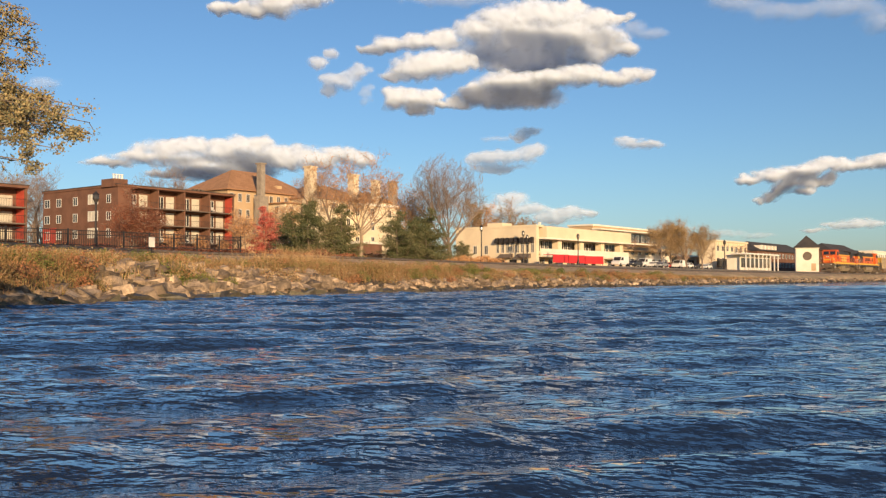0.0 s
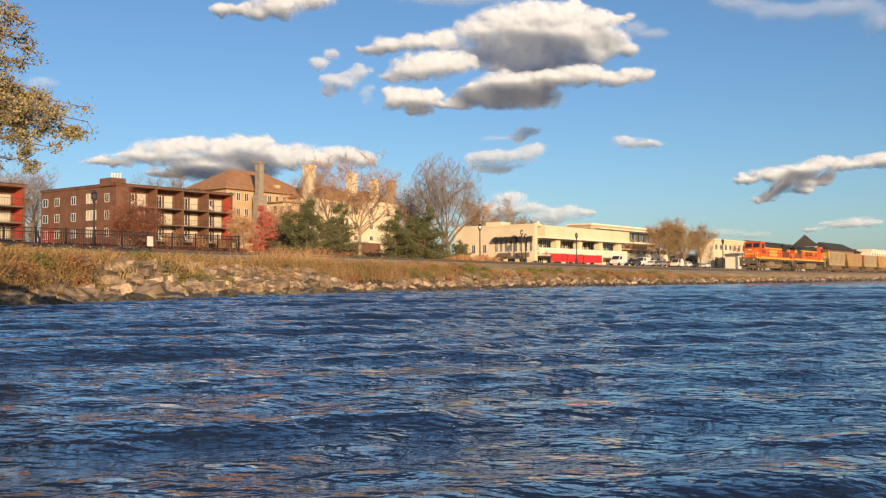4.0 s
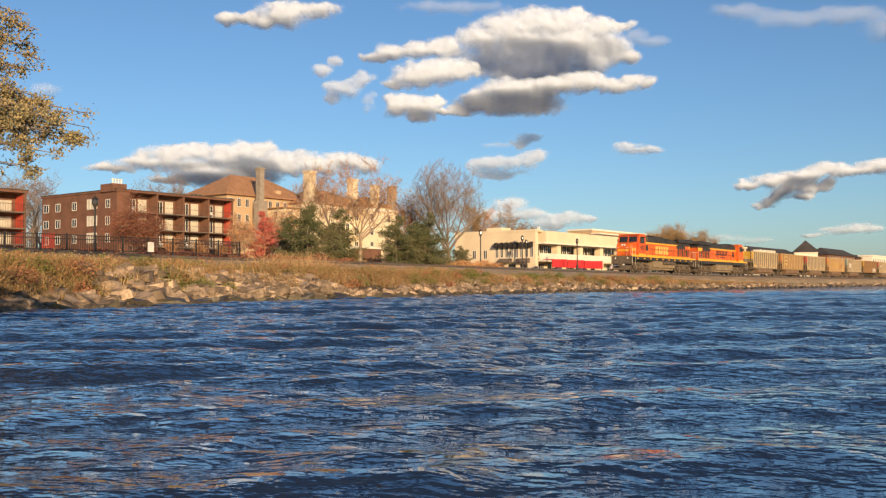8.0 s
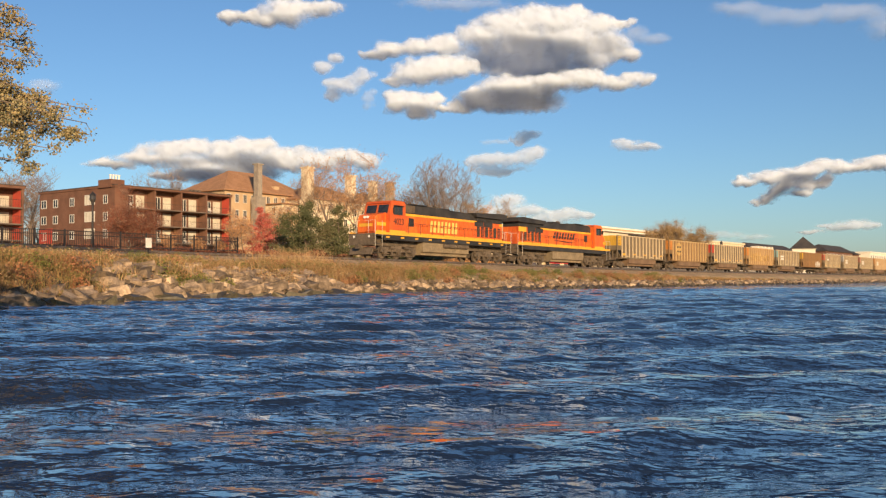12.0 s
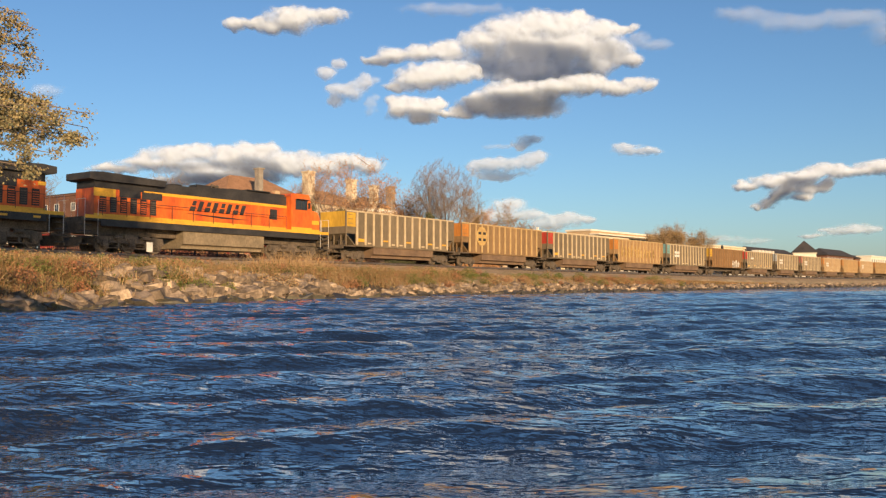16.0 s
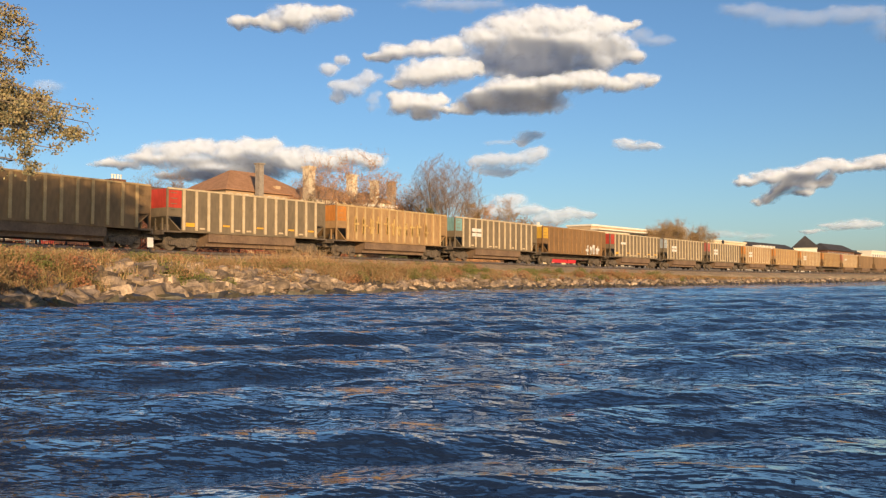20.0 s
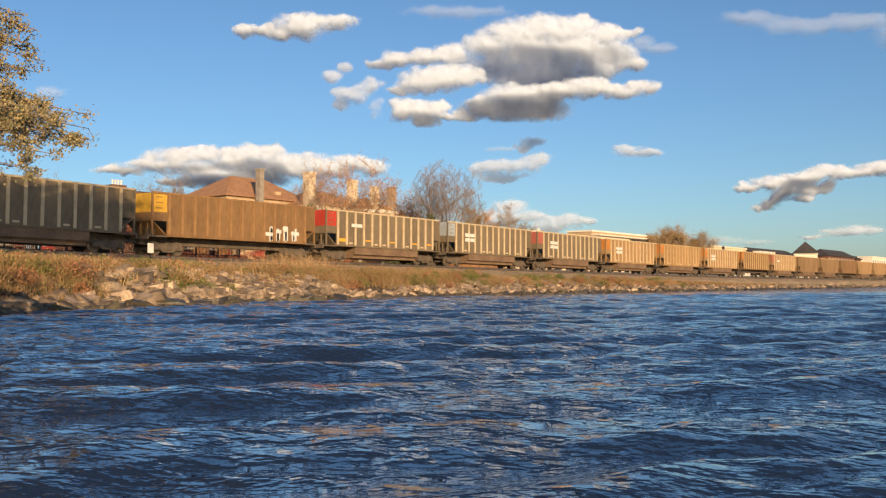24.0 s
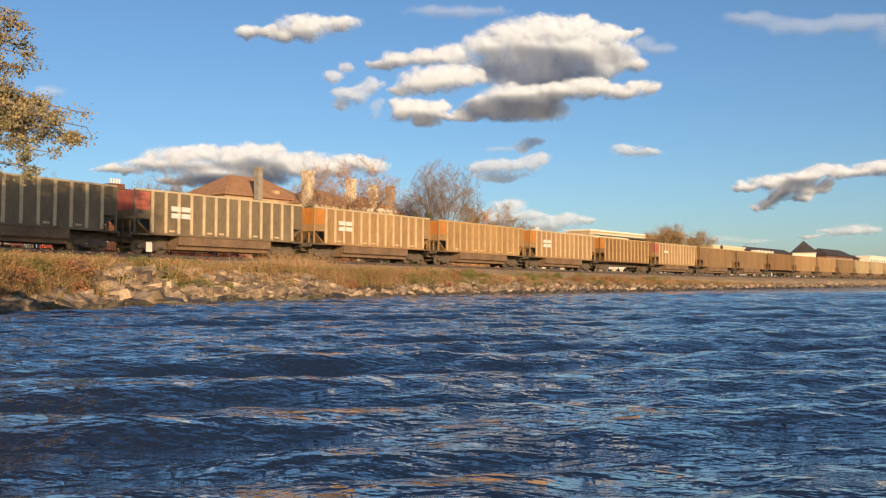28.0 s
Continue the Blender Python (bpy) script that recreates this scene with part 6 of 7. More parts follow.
def patio_screens():
    red = mat("bright_red_canvas", (0.62, 0.035, 0.04), (0.52, 0.03, 0.035), 0.5, 0.8, fine=0.12, bump=0.15, bscale=3)
    for a, b in ((975, 1002), (1003, 1031), (1032, 1064)):
        xa, xb = along(a, 96.0)[0], along(b, 96.0)[0]
        z = ground_z(xa, 96)
        ob = thing("patio_canopy", "bright red canvas canopy in front of the cream building", "canopy", pose(xa, 96.0, z), "red canopies")
        W = xb - xa
        bm = bmesh.new()
        prism(bm, [(0, 0.3), (0.1, 1.95), (W - 0.1, 2.05), (W, 0.3)], 0, 0.12)
        part("front_canvas", bm, red, ob)
        part("top_canvas", boxes((0.1, W - 0.1, 0.12, 2.4, 1.9, 2.0)), red, ob)
        for q in (0.15, W - 0.15):
            part("post", boxes((q - 0.05, q + 0.05, 0.13, 0.23, 0, 1.89)), IRON, ob)


patio_screens()
white_building()


def far_blocks():
    def blk(name, label, px0, px1, y, z0, top, mt, roof=None, rh=0.0, deep=14, wins=2, storeys=2, cornice=None):
        r0, r1 = (px0 - 784) / 1643.7, (px1 - 784) / 1643.7
        d0, d1 = y / (0.5929 - 0.8053 * r0), y / (0.5929 - 0.8053 * r1)
        x0, x1 = d0 * (0.8053 + 0.5929 * r0), d1 * (0.8053 + 0.5929 * r1)
        ob = thing(name, label, "building", pose(x0, y, 0), "town buildings")
        W = x1 - x0
        part("wall", boxes((0, W, 0, deep, z0 - 3, top)), mt, ob)
        if roof:
            part("roof", hip_roof(bmesh.new(), 0, W, 0, deep, top + 0.19, rh), roof, ob)
        else:
            part("cornice", boxes((-0.3, W + 0.3, -0.3, deep + 0.3, top, top + 0.5)), cornice or mt, ob)
        n = max(1, int(W / 4))
        sh = (top - z0) / storeys
        for k in range(n if wins else 0):
            for s in range(storeys):
                window(ob, pose((k + 0.5) * W / n, -0.004, z0 + s * sh + sh * 0.28), min(2.0, W / n * 0.5), sh * 0.5, 1)
        return ob, W
    def canopy(ob, W, z, out=1.6, mt=PALE, th=0.35):
        part("canopy_slab", boxes((-0.6, W + 0.6, -out, -0.005, z, z + th)), mt, ob)
    ob, W = blk("terrace_building", "tan building with deep flat overhanging roofs", 1045, 1165, 128, 5.5, 16.6, TANW, cornice=PALE, deep=8)
    canopy(ob, W, 15.4, 3.0), canopy(ob, W, 11.6, 3.2), canopy(ob, W, 8.0, 2.4)
    part("glass_band", boxes((1, W - 1, -0.03, -0.005, 12.4, 15.2)), WGLASS, ob)
    ob, W = blk("terrace_building", "low cream building with a long flat canopy", 1096, 1180, 106, 4.6, 8.6, PALE, cornice=TANW, deep=6)
    canopy(ob, W, 8.0, 2.4, TANW)
    ob, W = blk("shop_building", "cream shop front with a bracketed cornice", 1262, 1318, 100, 4.0, 12.0, CREAM, storeys=2, deep=5)
    for k in range(14):
        part("bracket", boxes((0.3 + k * W / 14, 0.7 + k * W / 14, -0.35, -0.005, 10.6, 11.9)), CREAM, ob)
    part("shop_front", boxes((1, W - 1, -0.08, -0.005, 4.2, 6.8)), WGLASS, ob)
    ob, W = blk("shop_building", "low white porch building", 1306, 1358, 90, 3.8, 7.2, PALE, storeys=1, deep=4, wins=0)
    part("porch_roof", boxes((-2.5, W + 1.0, -2.6, 2, 7.7, 8.1)), WINF, ob, "flat white porch roof")
    for k in range(9):
        part("porch_column", boxes((-2.2 + k * (W + 2.8) / 8, -1.9 + k * (W + 2.8) / 8, -2.4, -2.1, 3.0, 7.69)), WINF, ob)
    # dark sheet in window-glass colour stands for the shade under the porch roof
    part("porch_shade", boxes((0.5, W - 0.5, -0.05, -0.005, 4.0, 6.8)), WGLASS, ob)
    ob, W = blk("depot_building", "brick building under a long dark hipped roof", 1336, 1421, 110, 4.0, 11.0, BRICK, ROOFD, 3.6, 12)
    for k in range(5):
        part("dormer", boxes((4 + k * 4.2, 5.6 + k * 4.2, -0.2, 2.5, 11.6, 13.2)), PALE, ob)
    ob, W = blk("depot_building", "brick building under a dark hipped roof", 1463, 1510, 84, 4.0, 10.6, BRICK, ROOFD, 2.4, 7)
    ob, W = blk("depot_building", "long dark flat-roofed building", 1513, 1541, 84, 4.0, 10.2, BRICK, ROOFD, 1.4, 7)
    tx, ty = spot(1423, 305)
    W = 7.0
    ob = thing("tower_house", "white square tower with a steep dark pyramid roof", "building", pose(tx, ty, 0, 0, 0, -72), "town buildings")
    part("wall", boxes((-W / 2, W / 2, -W / 2, W / 2, 0, 10.4)), PALE, ob)
    part("cornice", boxes((-W / 2 - 0.2, W / 2 + 0.2, -W / 2 - 0.2, W / 2 + 0.2, 10.4, 10.8)), PALE, ob)
    part("door", boxes((1.2, 2.6, -W / 2 - 0.05, -W / 2 - 0.005, 3.2, 5.6)), TANW, ob)
    part("round_plaque", tube(bmesh.new(), (0, -W / 2 - 0.06, 8.0), (0, -W / 2 - 0.005, 8.0), 1.3, 1.4, 20), CONC, ob, "round grey plaque")
    bm = bmesh.new()
    e = W / 2 + 0.7
    b = [bm.verts.new(p) for p in ((-e, -e, 10.804), (e, -e, 10.804), (e, e, 10.804), (-e, e, 10.804))]
    a = bm.verts.new((0, 0, 14.8))
    for i in range(4):
        bm.faces.new((b[i], b[(i + 1) % 4], a))
    bm.faces.new(b[::-1])
    part("pyramid_roof", bm, ROOFD, ob)
    blk("shop_building", "pale long building beyond the yard", 1541, 1640, 80, 3.5, 11.0, PALE, storeys=2, deep=5)


far_blocks()


def low_shops():
    y = 118.0
    x0, x1 = along(1150, y)[0], along(1262, y)[0]
    ob = thing("shop_building", "long low pale shop fronts under a flat canopy", "building", pose(x0, y, 0), "town buildings")
    W = x1 - x0
    part("wall", boxes((0, W, 0, 8, 1.5, 8.6)), PALE, ob)
    part("canopy_slab", boxes((-0.5, W + 0.5, -1.8, -0.005, 7.6, 8.0)), TANW, ob, "flat tan canopy")
    for k in range(int(W / 7)):
        window(ob, pose(3.5 + k * 7, -0.004, 4.6), 4.6, 2.4, 3)
    for k in range(4):
        window(ob, pose(-0.004, 1.0 + 2.0 * k, 4.6, 0, 0, -90), 1.5, 2.4, 1)


low_shops()

TYRE = mat("black_tyre", (0.02, 0.02, 0.02), (0.03, 0.03, 0.03), 2, 0.85, fine=0.2)


def parked_car(x, y, paint, word, van):
    """A parked car or van, its own x along its length."""
    z = ground_z(x, y)
    ob = thing("parked_van" if van else "parked_car", word + (" van parked before the shops" if van else " saloon car parked before the shops"), "van" if van else "car", pose(x, y, z), "parked vehicles")
    hi = 2.1 if van else 1.45
    bm = bmesh.new()
    if van:
        prism(bm, [(0, 0.35), (0, 1.0), (0.9, 1.25), (1.5, hi), (5.2, hi), (5.3, 0.35)], -0.95, 0.95)
    else:
        prism(bm, [(0, 0.32), (0, 0.75), (1.2, 0.92), (1.9, hi), (3.4, hi), (4.1, 0.95), (4.5, 0.9), (4.5, 0.32)], -0.88, 0.88)
    bmesh.ops.bevel(bm, geom=bm.edges[:], offset=0.06, segments=2, affect="EDGES")
    part("body", bm, paint, ob)
    w = 0.955 if van else 0.885
    for s in (-1, 1):
        part("side_window", prism(bmesh.new(), [(1.05, 1.28), (1.55, hi - 0.15), (2.4, hi - 0.15), (2.4, 1.28)] if van else [(1.45, 0.98), (1.95, hi - 0.1), (3.35, hi - 0.1), (3.85, 0.98)], s * w - 0.01, s * w + 0.01), WGLASS, ob)
        for ax in ((0.95, 4.3) if van else (0.85, 3.6)):
            part("wheel", tube_y(bmesh.new(), 0.34, s * (w - 0.2), s * (w + 0.01), ax, 0.34, 14), TYRE, ob)
        part("headlight", boxes((-0.03, 0.02, s * 0.62 - 0.14, s * 0.62 + 0.14, 0.62, 0.76)), LENS, ob)
    part("windscreen", prism(bmesh.new(), [(0.86, 1.27), (1.44, hi - 0.08), (1.47, hi - 0.1), (0.9, 1.25)] if van else [(1.22, 0.95), (1.86, hi - 0.04), (1.9, hi - 0.06), (1.27, 0.93)], -0.8, 0.8), WGLASS, ob)


def parked_cars():
    pw = mat("white_car_paint", (0.74, 0.72, 0.68), (0.68, 0.66, 0.62), 1, 0.3, fine=0.04)
    ps = mat("silver_car_paint", (0.42, 0.42, 0.42), (0.36, 0.36, 0.36), 1, 0.35, 0.4, fine=0.05)
    pd = mat("dark_car_paint", (0.04, 0.04, 0.045), (0.05, 0.05, 0.055), 1, 0.3, fine=0.05)
    pr = mat("red_car_paint", (0.45, 0.04, 0.03), (0.38, 0.035, 0.03), 1, 0.35, fine=0.05)
    for px, y, (p, word), van in ((1084, 92, (pw, "white"), 1), (1098, 95, (ps, "silver"), 0), (1112, 90, (pd, "dark grey"), 0), (1128, 96, (pw, "white"), 1), (1146, 94, (pw, "white"), 0), (1160, 92, (ps, "silver"), 0),
                                 (1176, 95, (pr, "red"), 0), (1190, 93, (pw, "white"), 1), (1206, 92, (pw, "white"), 0), (1222, 95, (pd, "dark grey"), 0), (1240, 93, (pw, "white"), 0)):
        parked_car(along(px, y)[0], y, p, word, van)


parked_cars()


# ---------------------------------------------------------------- fence, lamps, sign
def fence_run(x0, x1, y, z, label):
    ob = thing("iron_fence", label, "fence", pose(x0, y, z))
    L = x1 - x0
    n = int(L / 2.4)
    for k in range(n + 1):
        part("post", shared("fpost", lambda: boxes((-0.045, 0.045, -0.045, 0.045, 0, 1.42)), IRON), IRON, ob, at=pose(k * 2.4, 0, 0))
    for zz in (0.2, 1.0, 1.3):
        part("rail", boxes((0, n * 2.4, -0.025, 0.025, zz - 0.03, zz + 0.03)), IRON, ob)
    pk = shared("picket", lambda: boxes((-0.016, 0.016, -0.016, 0.016, 0.1, 1.34)), IRON)
    for k in range(n * 16):
        part("picket", pk, IRON, ob, at=pose(k * 0.15 + 0.075, 0.0, 0))


fence_run(20, 56, 64, 3.35, "black iron picket fence along the path behind the track")


SMOKE = mat("smoky_lantern_glass", (0.06, 0.055, 0.05), (0.045, 0.04, 0.035), 2, 0.2, fine=0.1)


def lamp_post(px, depth, height, label):
    x, y = spot(px, depth)
    ob = thing("street_lamp", label, "lamp post", pose(x, y, ground_z(x, y)), "lamp posts behind the track")
    s = height / 5.0
    part("pole", lathe(bmesh.new(), [(0.2 * s, 0), (0.2 * s, 0.5 * s), (0.12 * s, 0.7 * s), (0.085 * s, 1.0 * s), (0.075 * s, 4.0 * s), (0.12 * s, 4.05 * s), (0.1 * s, 4.15 * s)], 12), IRON, ob, "black fluted pole")
    part("lantern", lathe(bmesh.new(), [(0.12 * s, 4.15 * s), (0.24 * s, 4.4 * s), (0.22 * s, 4.7 * s)], 12), SMOKE, ob, "smoky glass lantern")
    part("cap", lathe(bmesh.new(), [(0.27 * s, 4.7 * s), (0.14 * s, 4.88 * s), (0.04 * s, 4.95 * s), (0.02 * s, 5.05 * s)], 12), IRON, ob, "black lantern cap")


for px, d, h in ((164, 82, 5.75), (848, 165, 6.6), (1019, 190, 6.4), (922, 200, 7.0), (1278, 250, 8.0), (929, 196, 6.0)):
    lamp_post(px, d, h, "black street lamp with a glass lantern")
sx, sy = spot(258, 57.0)
sg = thing("track_sign", "small blank white sign on a thin post beside the track", "sign", pose(sx, 48.2, ground_z(sx, 48.2) - 0.05))
part("post", boxes((-0.03, 0.03, -0.03, 0.03, 0, 0.95)), IRON, sg)
part("sign_board", rbox(-0.22, 0.22, -0.05, -0.032, 0.75, 1.35, 0.01), WHITE, sg, "white board")


# ---------------------------------------------------------------- clouds
def fbm(X, Y, seed, octaves=5):
    """Fractal value noise on arrays, about -0.5 to 0.5."""
    tab = np.random.RandomState(seed).rand(64, 64)
    out, amp, tot = np.zeros_like(X), 1.0, 0.0
    for o in range(octaves):
        x, y = X * 2 ** o + 7.3 * o, Y * 2 ** o + 3.1 * o
        xi, yi = np.floor(x).astype(int), np.floor(y).astype(int)
        u, v = x - xi, y - yi
        u, v = u * u * (3 - 2 * u), v * v * (3 - 2 * v)
        g = lambda i, j: tab[i % 64, j % 64]
        out += amp * ((g(xi, yi) * (1 - u) + g(xi + 1, yi) * u) * (1 - v) + (g(xi, yi + 1) * (1 - u) + g(xi + 1, yi + 1) * u) * v)
        tot += amp
        amp *= 0.55
    return out / tot - 0.5


def cloud_material(name, most):
    """White droplets: they scatter light through and back, and thin out towards the edges."""
    m = bpy.data.materials.new(name)
    m.use_nodes = True
    n, l = m.node_tree.nodes, m.node_tree.links
    n.remove(n["Principled BSDF"])
    dif, tra, clear = n.new("ShaderNodeBsdfDiffuse"), n.new("ShaderNodeBsdfTranslucent"), n.new("ShaderNodeBsdfTransparent")
    for q in (dif, tra):
        q.inputs["Color"].default_value = (0.69, 0.78, 0.91, 1)
    mx = n.new("ShaderNodeMixShader")
    mx.inputs[0].default_value = 0.4
    l.new(dif.outputs[0], mx.inputs[1]), l.new(tra.outputs[0], mx.inputs[2])
    at = n.new("ShaderNodeAttribute")
    at.attribute_name = "thickness"
    tc = n.new("ShaderNodeTexCoord")
    nz = n.new("ShaderNodeTexNoise")
    nz.inputs["Scale"].default_value, nz.inputs["Detail"].default_value = 0.035, 8
    l.new(tc.outputs["Object"], nz.inputs["Vector"])
    ad = n.new("ShaderNodeMath")
    ad.operation = "MULTIPLY_ADD"
    l.new(nz.outputs["Fac"], ad.inputs[0])
    ad.inputs[1].default_value = 0.7
    l.new(at.outputs["Fac"], ad.inputs[2])
    mr = n.new("ShaderNodeMapRange")
    mr.interpolation_type = "SMOOTHSTEP"
    mr.inputs["From Min"].default_value, mr.inputs["From Max"].default_value, mr.inputs["To Max"].default_value = 0.10, 1.20, most
    l.new(ad.outputs[0], mr.inputs["Value"])
    fin = n.new("ShaderNodeMixShader")
    l.new(mr.outputs["Result"], fin.inputs[0])
    l.new(clear.outputs[0], fin.inputs[1]), l.new(mx.outputs[0], fin.inputs[2])
    l.new(fin.outputs[0], n["Material Output"].inputs["Surface"])
    return m


C_HAZE = cloud_material("hazy_cloud_droplets", 0.55)
C_FULL, C_THIN = cloud_material("cloud_droplets", 1.0), cloud_material("thin_cloud_droplets", 0.2)
FAR = 3200.0
AIM = Matrix.Translation((0, 0, 0.85)) @ pose(0, 0, 0, 0, 0, -53.60) @ pose(0, 0, 0, 90 + 1.90) @ pose(0, 0, 0, 0, 0, -0.21)
UNIT = FAR / 1643.7


CLOUDS = []


def blur(a, times):
    for k in range(times):
        p = np.pad(a, 1, mode="edge")
        a = (p[:-2, 1:-1] + p[2:, 1:-1] + 2 * a) / 4
        p = np.pad(a, 1, mode="edge")
        a = (p[1:-1, :-2] + p[1:-1, 2:] + 2 * a) / 4
    return a


def cloud(label, centre, lumps, drift=(0, 0), thin=False, under=()):
    """A cloud body at its bearing, bulging to the front. under: ellipses and steepness that tilt the front down,
    putting grey shade into the shape. drift: how its bearing moves.
    """
    m = AIM @ Matrix.Translation(((centre[0] - 784) * UNIT, (441 - centre[1]) * UNIT, -FAR))
    pad, step = 24, 2.0
    x0, x1 = min(q[0] - q[2] for q in lumps) - pad, max(q[0] + q[2] for q in lumps) + pad
    y0, y1 = min(q[1] - q[3] for q in lumps) - pad, max(q[1] + q[3] for q in lumps) + pad
    X, Y = np.meshgrid(np.arange(x0, x1, step), np.arange(y0, y1, step), indexing="ij")
    seed = int(centre[0])
    wx, wy = X + 26 * fbm(X / 26, Y / 20, seed) + 9 * fbm(X / 8, Y / 7, seed + 11, 3), Y + 15 * fbm(X / 28, Y / 20, seed + 1, 4) + 6 * fbm(X / 8, Y / 7, seed + 12, 3)
    body, low, fill, rad = np.full(X.shape, -3.0), np.zeros_like(X), np.zeros_like(X), np.zeros_like(X)
    for cx, cy, rx, ry in lumps:
        rx, ry = rx + 2, ry + 2
        dy = (wy - cy) / ry
        e = 1 - ((wx - cx) / rx) ** 2 - dy ** 2
        wgt = np.exp(3 * np.clip(e, -3, 1))
        low += wgt * dy
        rad += wgt * ry
        fill += wgt
        body = np.maximum(body, e) + 0.12 * np.exp(-4 * (body - e) ** 2)
    low, rad = low / fill, rad / fill
    dens = np.clip(body, -1.5, 1.2) * 0.75 + 0.8 * fbm(X / 22, Y / 14, seed + 2, 5) + 0.08
    soft = np.clip((np.clip(body, -1.0, 1.0) + 0.6) / 1.6, 0, 1)
    # rounded heads over the whole body
    puff = np.abs(fbm(wx / 30, wy / 24, seed + 3, 3)) * 14 + np.abs(fbm(wx / 12, wy / 10, seed + 4, 3)) * 3.5
    front = np.sqrt(soft) * np.minimum(rad, 30) * 0.8 - puff
    # steep faces turned down; the listed ellipses put shade into the shape
    steep = 0.55 * np.clip((low - 0.25) / 0.6, 0, 1)
    for cx, cy, rx, ry, k in under:
        e = 1 - ((wx - cx) / (rx * 1.15)) ** 2 - ((wy - cy) / (ry * 1.15)) ** 2
        steep = np.maximum(steep, k * np.clip(e * 1.6 + 0.3, 0, 1))
    steep = blur(steep * np.clip(1 + 0.7 * fbm(X / 60, Y / 12, seed + 6, 3), 0, 1.3), 4)
    fall = np.cumsum(steep, 1) * step
    for k in range(70):
        p = np.pad(fall, ((1, 1), (0, 0)), mode="edge")
        fall = (p[:-2] + p[2:] + 2 * fall) / 4
    front = blur(front, 4) - 2.7 * fall
    dens = blur(dens, 1) + 0.3 * fbm(X / 7, Y / 6, seed + 9, 3)
    V, F, Dn = [], [], []
    nx, ny = X.shape
    idx = np.arange(nx * ny).reshape(nx, ny)
    quad = np.stack([idx[:-1, :-1], idx[:-1, 1:], idx[1:, 1:], idx[1:, :-1]], -1).reshape(-1, 4)
    keep = dens.ravel()[quad].max(1) > -0.7
    for z, order in ((front, 1), (front - 0.8 * soft * np.minimum(rad, 30) - 8, -1)):
        k = len(V) * nx * ny
        V.append(np.stack([(X - centre[0]) * UNIT, (centre[1] - Y) * UNIT, z * UNIT], -1).reshape(-1, 3))
        F.append(quad[keep][:, ::order] + k)
        Dn.append(dens.ravel())
    me = np_mesh("cloud", np.concatenate(V), np.concatenate(F), C_HAZE if thin == 2 else C_THIN if thin else C_FULL, True)
    at = me.attributes.new("thickness", "FLOAT", "POINT")
    at.data.foreach_set("value", np.concatenate(Dn).astype(np.float32))
    ob = new("cloud", me)
    ob.matrix_basis = m
    tagged(ob, label, "cloud", "clouds")
    CLOUDS.append((ob, m, drift))


WC, WT = "white sunlit cumulus cloud with a grey underside", "thin white wisp of cloud"
cloud("large white heaped cumulus cloud with a flat grey base", (930, 70), [(940, 34, 55, 28), (890, 40, 45, 26), (835, 57, 30, 20), (985, 32, 45, 25), (1018, 16, 20, 12), (920, 68, 110, 18), (1010, 66, 60, 20), (1050, 40, 40, 18), (1090, 35, 28, 7), (780, 75, 30, 16),
      (735, 78, 35, 12), (690, 80, 35, 12), (655, 88, 25, 7), (1070, 70, 40, 20), (1098, 85, 30, 10), (1045, 92, 40, 18), (900, 90, 80, 24), (970, 92, 80, 28), (950, 118, 50, 14)], (18, 16),
      under=((920, 86, 110, 20, 1.0), (990, 102, 55, 24, 1.0), (840, 86, 45, 9, 0.8), (950, 122, 55, 14, 1.0), (700, 92, 50, 6, 0.45), (1060, 72, 30, 20, 0.35)))
cloud(WC, (760, 120), [(760, 116, 62, 20), (800, 112, 40, 16), (735, 126, 50, 14), (695, 138, 25, 6), (828, 112, 18, 8)], (16, 14), under=((760, 136, 70, 6, 0.6),))
cloud(WC, (970, 150), [(880, 150, 40, 18), (850, 165, 40, 16), (920, 152, 60, 18), (975, 140, 60, 15), (1030, 132, 40, 15), (1085, 140, 40, 9), (1125, 132, 28, 8), (920, 168, 80, 11), (815, 180, 25, 6), (780, 183, 30, 4)], (14, 12),
      under=((900, 168, 95, 13, 1.0), (990, 157, 65, 10, 0.8), (860, 176, 55, 12, 1.0), (1070, 150, 50, 5, 0.4)))
cloud(WC, (725, 182), [(695, 175, 22, 18), (735, 178, 35, 16), (760, 168, 20, 10), (735, 193, 25, 8)], (15, 10), under=((740, 194, 34, 8, 0.7),))
cloud(WC, (480, 15), [(455, 24, 24, 9), (490, 10, 45, 20), (540, 2, 45, 12), (387, 17, 18, 9), (425, 15, 25, 7)], (48, 30), under=((500, 28, 50, 4, 0.5),))
cloud(WT, (570, 108), [(560, 113, 18, 8), (585, 97, 9, 7)], (28, 14), 2)
cloud(WC, (608, 142), [(600, 145, 30, 12), (632, 130, 18, 11), (582, 160, 16, 7)], (24, 14), 2, under=((595, 158, 30, 6, 0.6),))
cloud(WT, (648, 170), [(640, 166, 9, 7), (652, 156, 8, 4), (643, 182, 8, 5)], (20, 14), True)
cloud("long white cloud bank with grey undersides over the roofs", (400, 285), [(300, 262, 60, 15), (240, 278, 50, 9), (185, 290, 40, 5), (340, 258, 30, 13), (400, 265, 55, 18), (450, 258, 40, 14), (500, 280, 45, 18), (545, 282, 45, 18), (600, 275, 40, 12),
      (640, 285, 28, 12), (330, 285, 70, 12), (380, 305, 85, 13), (295, 305, 45, 7), (440, 290, 60, 20)], (22, 4),
      under=((350, 312, 95, 12, 0.95), (435, 292, 45, 18, 0.8), (310, 287, 55, 6, 0.6), (225, 293, 60, 4, 0.5), (540, 302, 70, 9, 0.5), (390, 282, 40, 7, 0.45)))
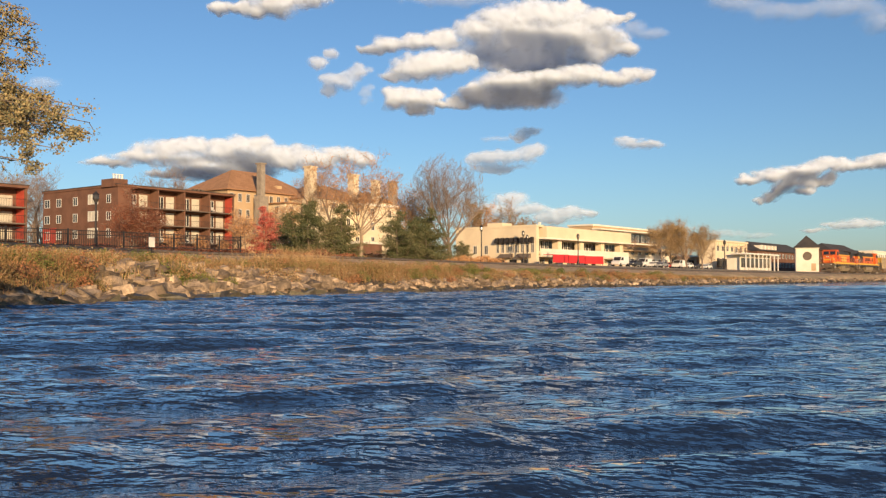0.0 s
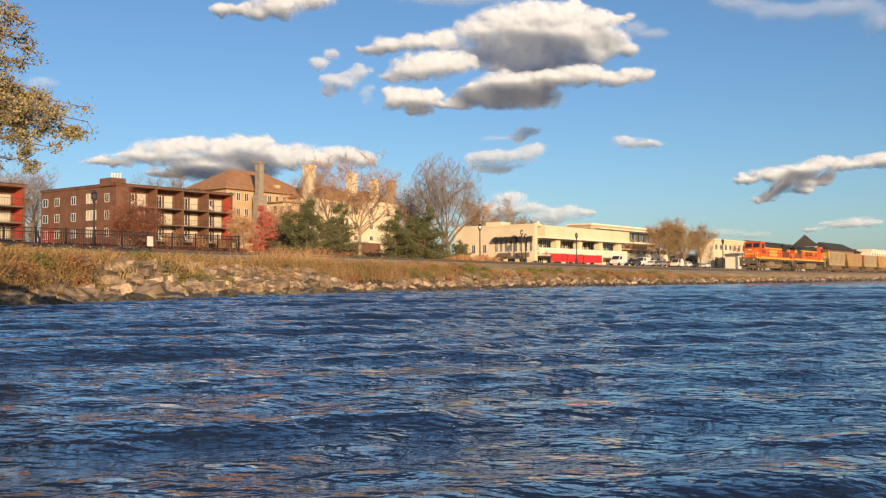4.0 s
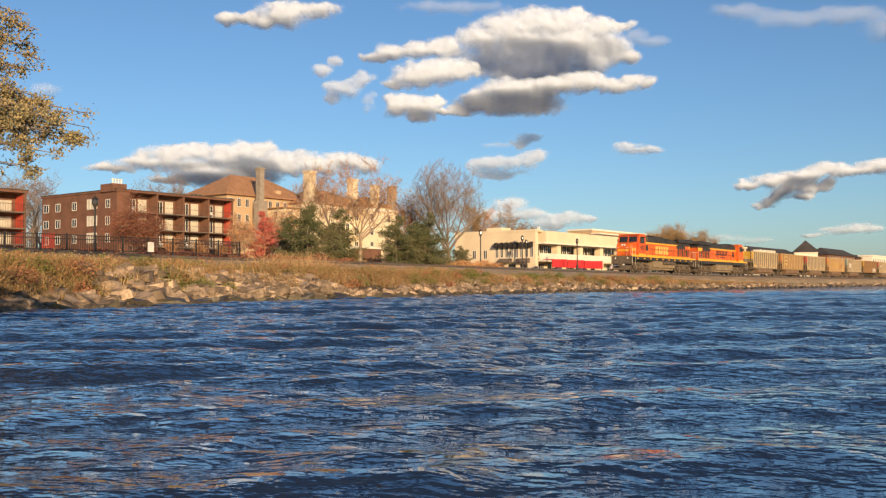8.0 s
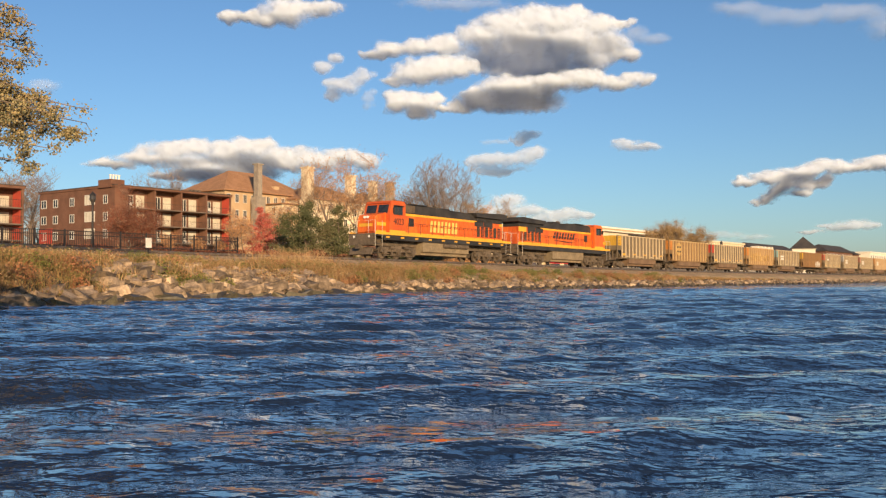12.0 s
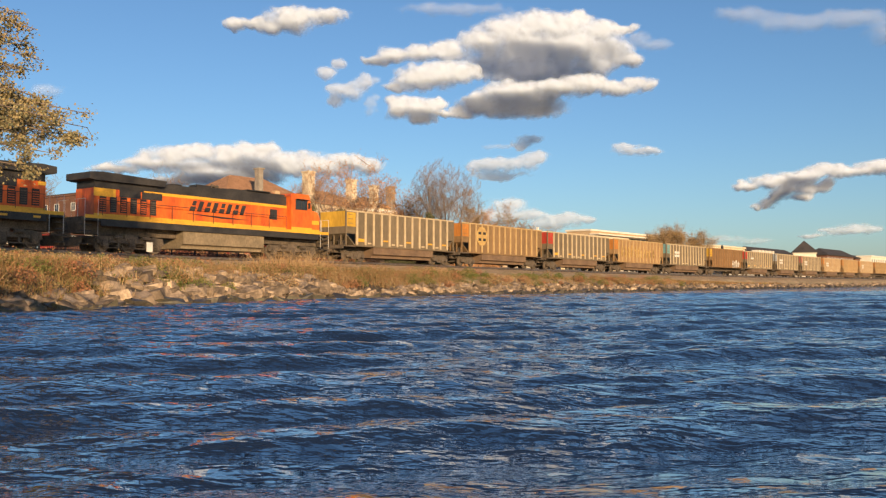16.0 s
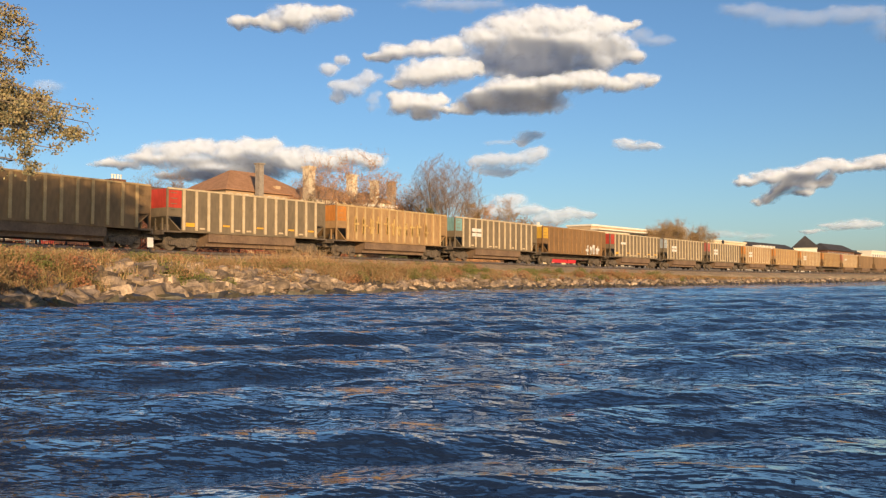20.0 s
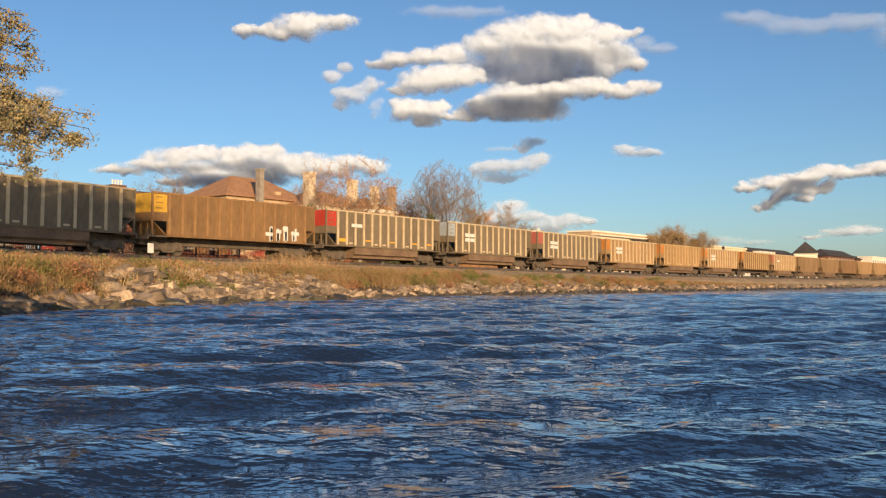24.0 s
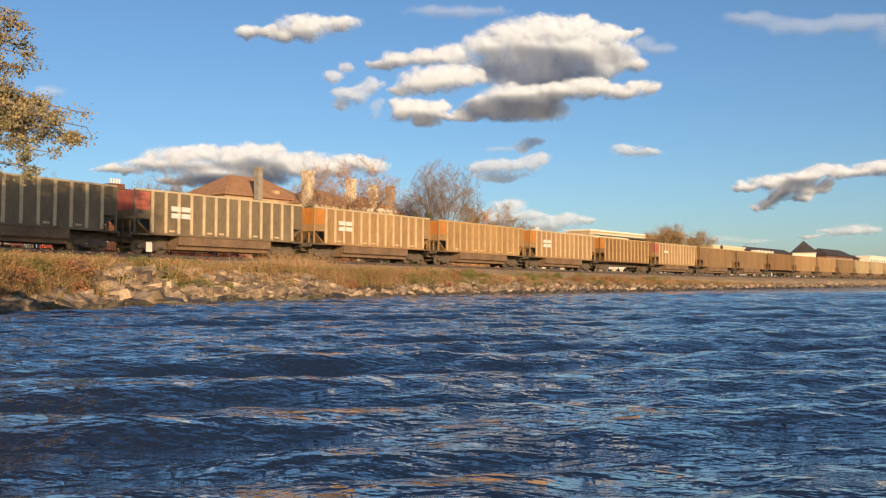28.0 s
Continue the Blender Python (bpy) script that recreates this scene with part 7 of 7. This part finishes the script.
cloud(WC, (905, 284), [(900, 278, 50, 11), (860, 283, 35, 8), (945, 268, 25, 9), (880, 297, 50, 5)], (10, 6), 2, under=((895, 297, 60, 8, 0.9),))
cloud("small grey cloud in shade", (945, 234), [(940, 232, 26, 7), (920, 240, 18, 4)], (10, 8), 2, under=((938, 232, 34, 14, 1.0),))
cloud(WT, (885, 245), [(880, 246, 28, 4)], (10, 8), True)
cloud(WC, (1128, 254), [(1110, 249, 22, 6), (1145, 259, 25, 5), (1120, 258, 30, 5)], (0, 4), 2, under=((1130, 265, 34, 4, 0.5),))
cloud("broken white cloud with a trailing grey underside", (1450, 310), [(1320, 320, 22, 8), (1370, 310, 35, 11), (1420, 302, 40, 11), (1470, 293, 40, 11), (1520, 295, 35, 8), (1560, 285, 40, 11), (1610, 285, 45, 14), (1400, 328, 22, 16), (1385, 345, 22, 8),
      (1360, 355, 20, 4), (1440, 320, 25, 10), (1440, 338, 20, 5), (1472, 318, 18, 9)], (0, 3),
      under=((1402, 328, 24, 20, 1.0), (1382, 347, 26, 10, 1.0), (1345, 324, 34, 5, 0.6), (1470, 314, 60, 7, 0.8), (1560, 308, 50, 10, 0.6)))
cloud(WC, (955, 375), [(900, 352, 30, 10), (930, 370, 35, 10), (880, 372, 40, 10), (1000, 378, 40, 9), (1040, 378, 22, 4), (970, 390, 40, 7)], (0, 3), 2, under=((990, 392, 45, 5, 0.5),))
cloud(WC, (1498, 397), [(1500, 397, 25, 8), (1535, 395, 22, 8), (1470, 400, 18, 3), (1440, 410, 30, 2)], (0, 2), 2)
cloud(WT, (1280, 412), [(1280, 413, 35, 5), (1340, 418, 40, 4), (1200, 404, 40, 4)], (0, 2), True)
cloud(WT, (1400, 12), [(1300, 8, 50, 12), (1390, 22, 70, 14), (1500, 15, 70, 14), (1560, 40, 30, 16)], (30, 16), True)
cloud(WT, (1160, 66), [(1150, 60, 30, 8), (1120, 48, 20, 10)], (18, 16), True)
cloud(WT, (75, 150), [(75, 150, 26, 10)], (12, 6), True)
cloud(WT, (790, 4), [(800, 0, 90, 8)], (10, 10), True)


# ---------------------------------------------------------------- what moves
def motions():
    for ob, behind, turned in TRAIN:
        rows = []
        for t in range(29):
            x = FRONT0 - SPEED * t + behind
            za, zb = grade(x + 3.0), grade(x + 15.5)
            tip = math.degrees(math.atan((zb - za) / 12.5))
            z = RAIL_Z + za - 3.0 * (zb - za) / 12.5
            if turned:
                rows.append((t, pose(x + 22.3, RAIL_Y, z + 22.3 * (zb - za) / 12.5, 0, tip, 180)))
            else:
                rows.append((t, pose(x, RAIL_Y, z, 0, -tip, 0)))
        walk(ob, rows)
    # wheels: alike axles share one turning path
    done = {}
    for w, r in WHEELS:
        m = w.matrix_basis.copy()
        back = w.parent.parent in [o for o, _, t in TRAIN if t]
        key = (tuple(round(v, 3) for v in m.translation), r, back)
        if key not in done:
            n = 600
            total = SPEED * 28 / r * (1 if not back else -1)
            walk(w, [(28 * k / n, Matrix.Translation(m.translation) @ Matrix.Rotation(-total * k / n, 4, "Y")) for k in range(n + 1)])
            done[key] = w
        else:
            w.rotation_mode = "QUATERNION"
            src = done[key].animation_data
            w.animation_data_create()
            w.animation_data.action = src.action
            w.animation_data.action_slot = src.action_slot
    # the wind drives the waves slowly along
    h = math.degrees(VIEW)
    ax = Vector((math.cos(VIEW), math.sin(VIEW), 0))
    walk(water, [(t, pose(ax.x * WAVE_SPEED * t, ax.y * WAVE_SPEED * t, 0, 0, 0, h)) for t in (0, 7, 14, 21, 28)])
    for ob, m, (dx, dy) in CLOUDS:
        rows = []
        for t in (0, 7, 14, 21, 28):
            f = (t - 3) / 25
            rows.append((t, m @ Matrix.Translation((dx * UNIT * f, -dy * UNIT * f, 0))))
        walk(ob, rows)


WAVE_SPEED = -0.40
motions()
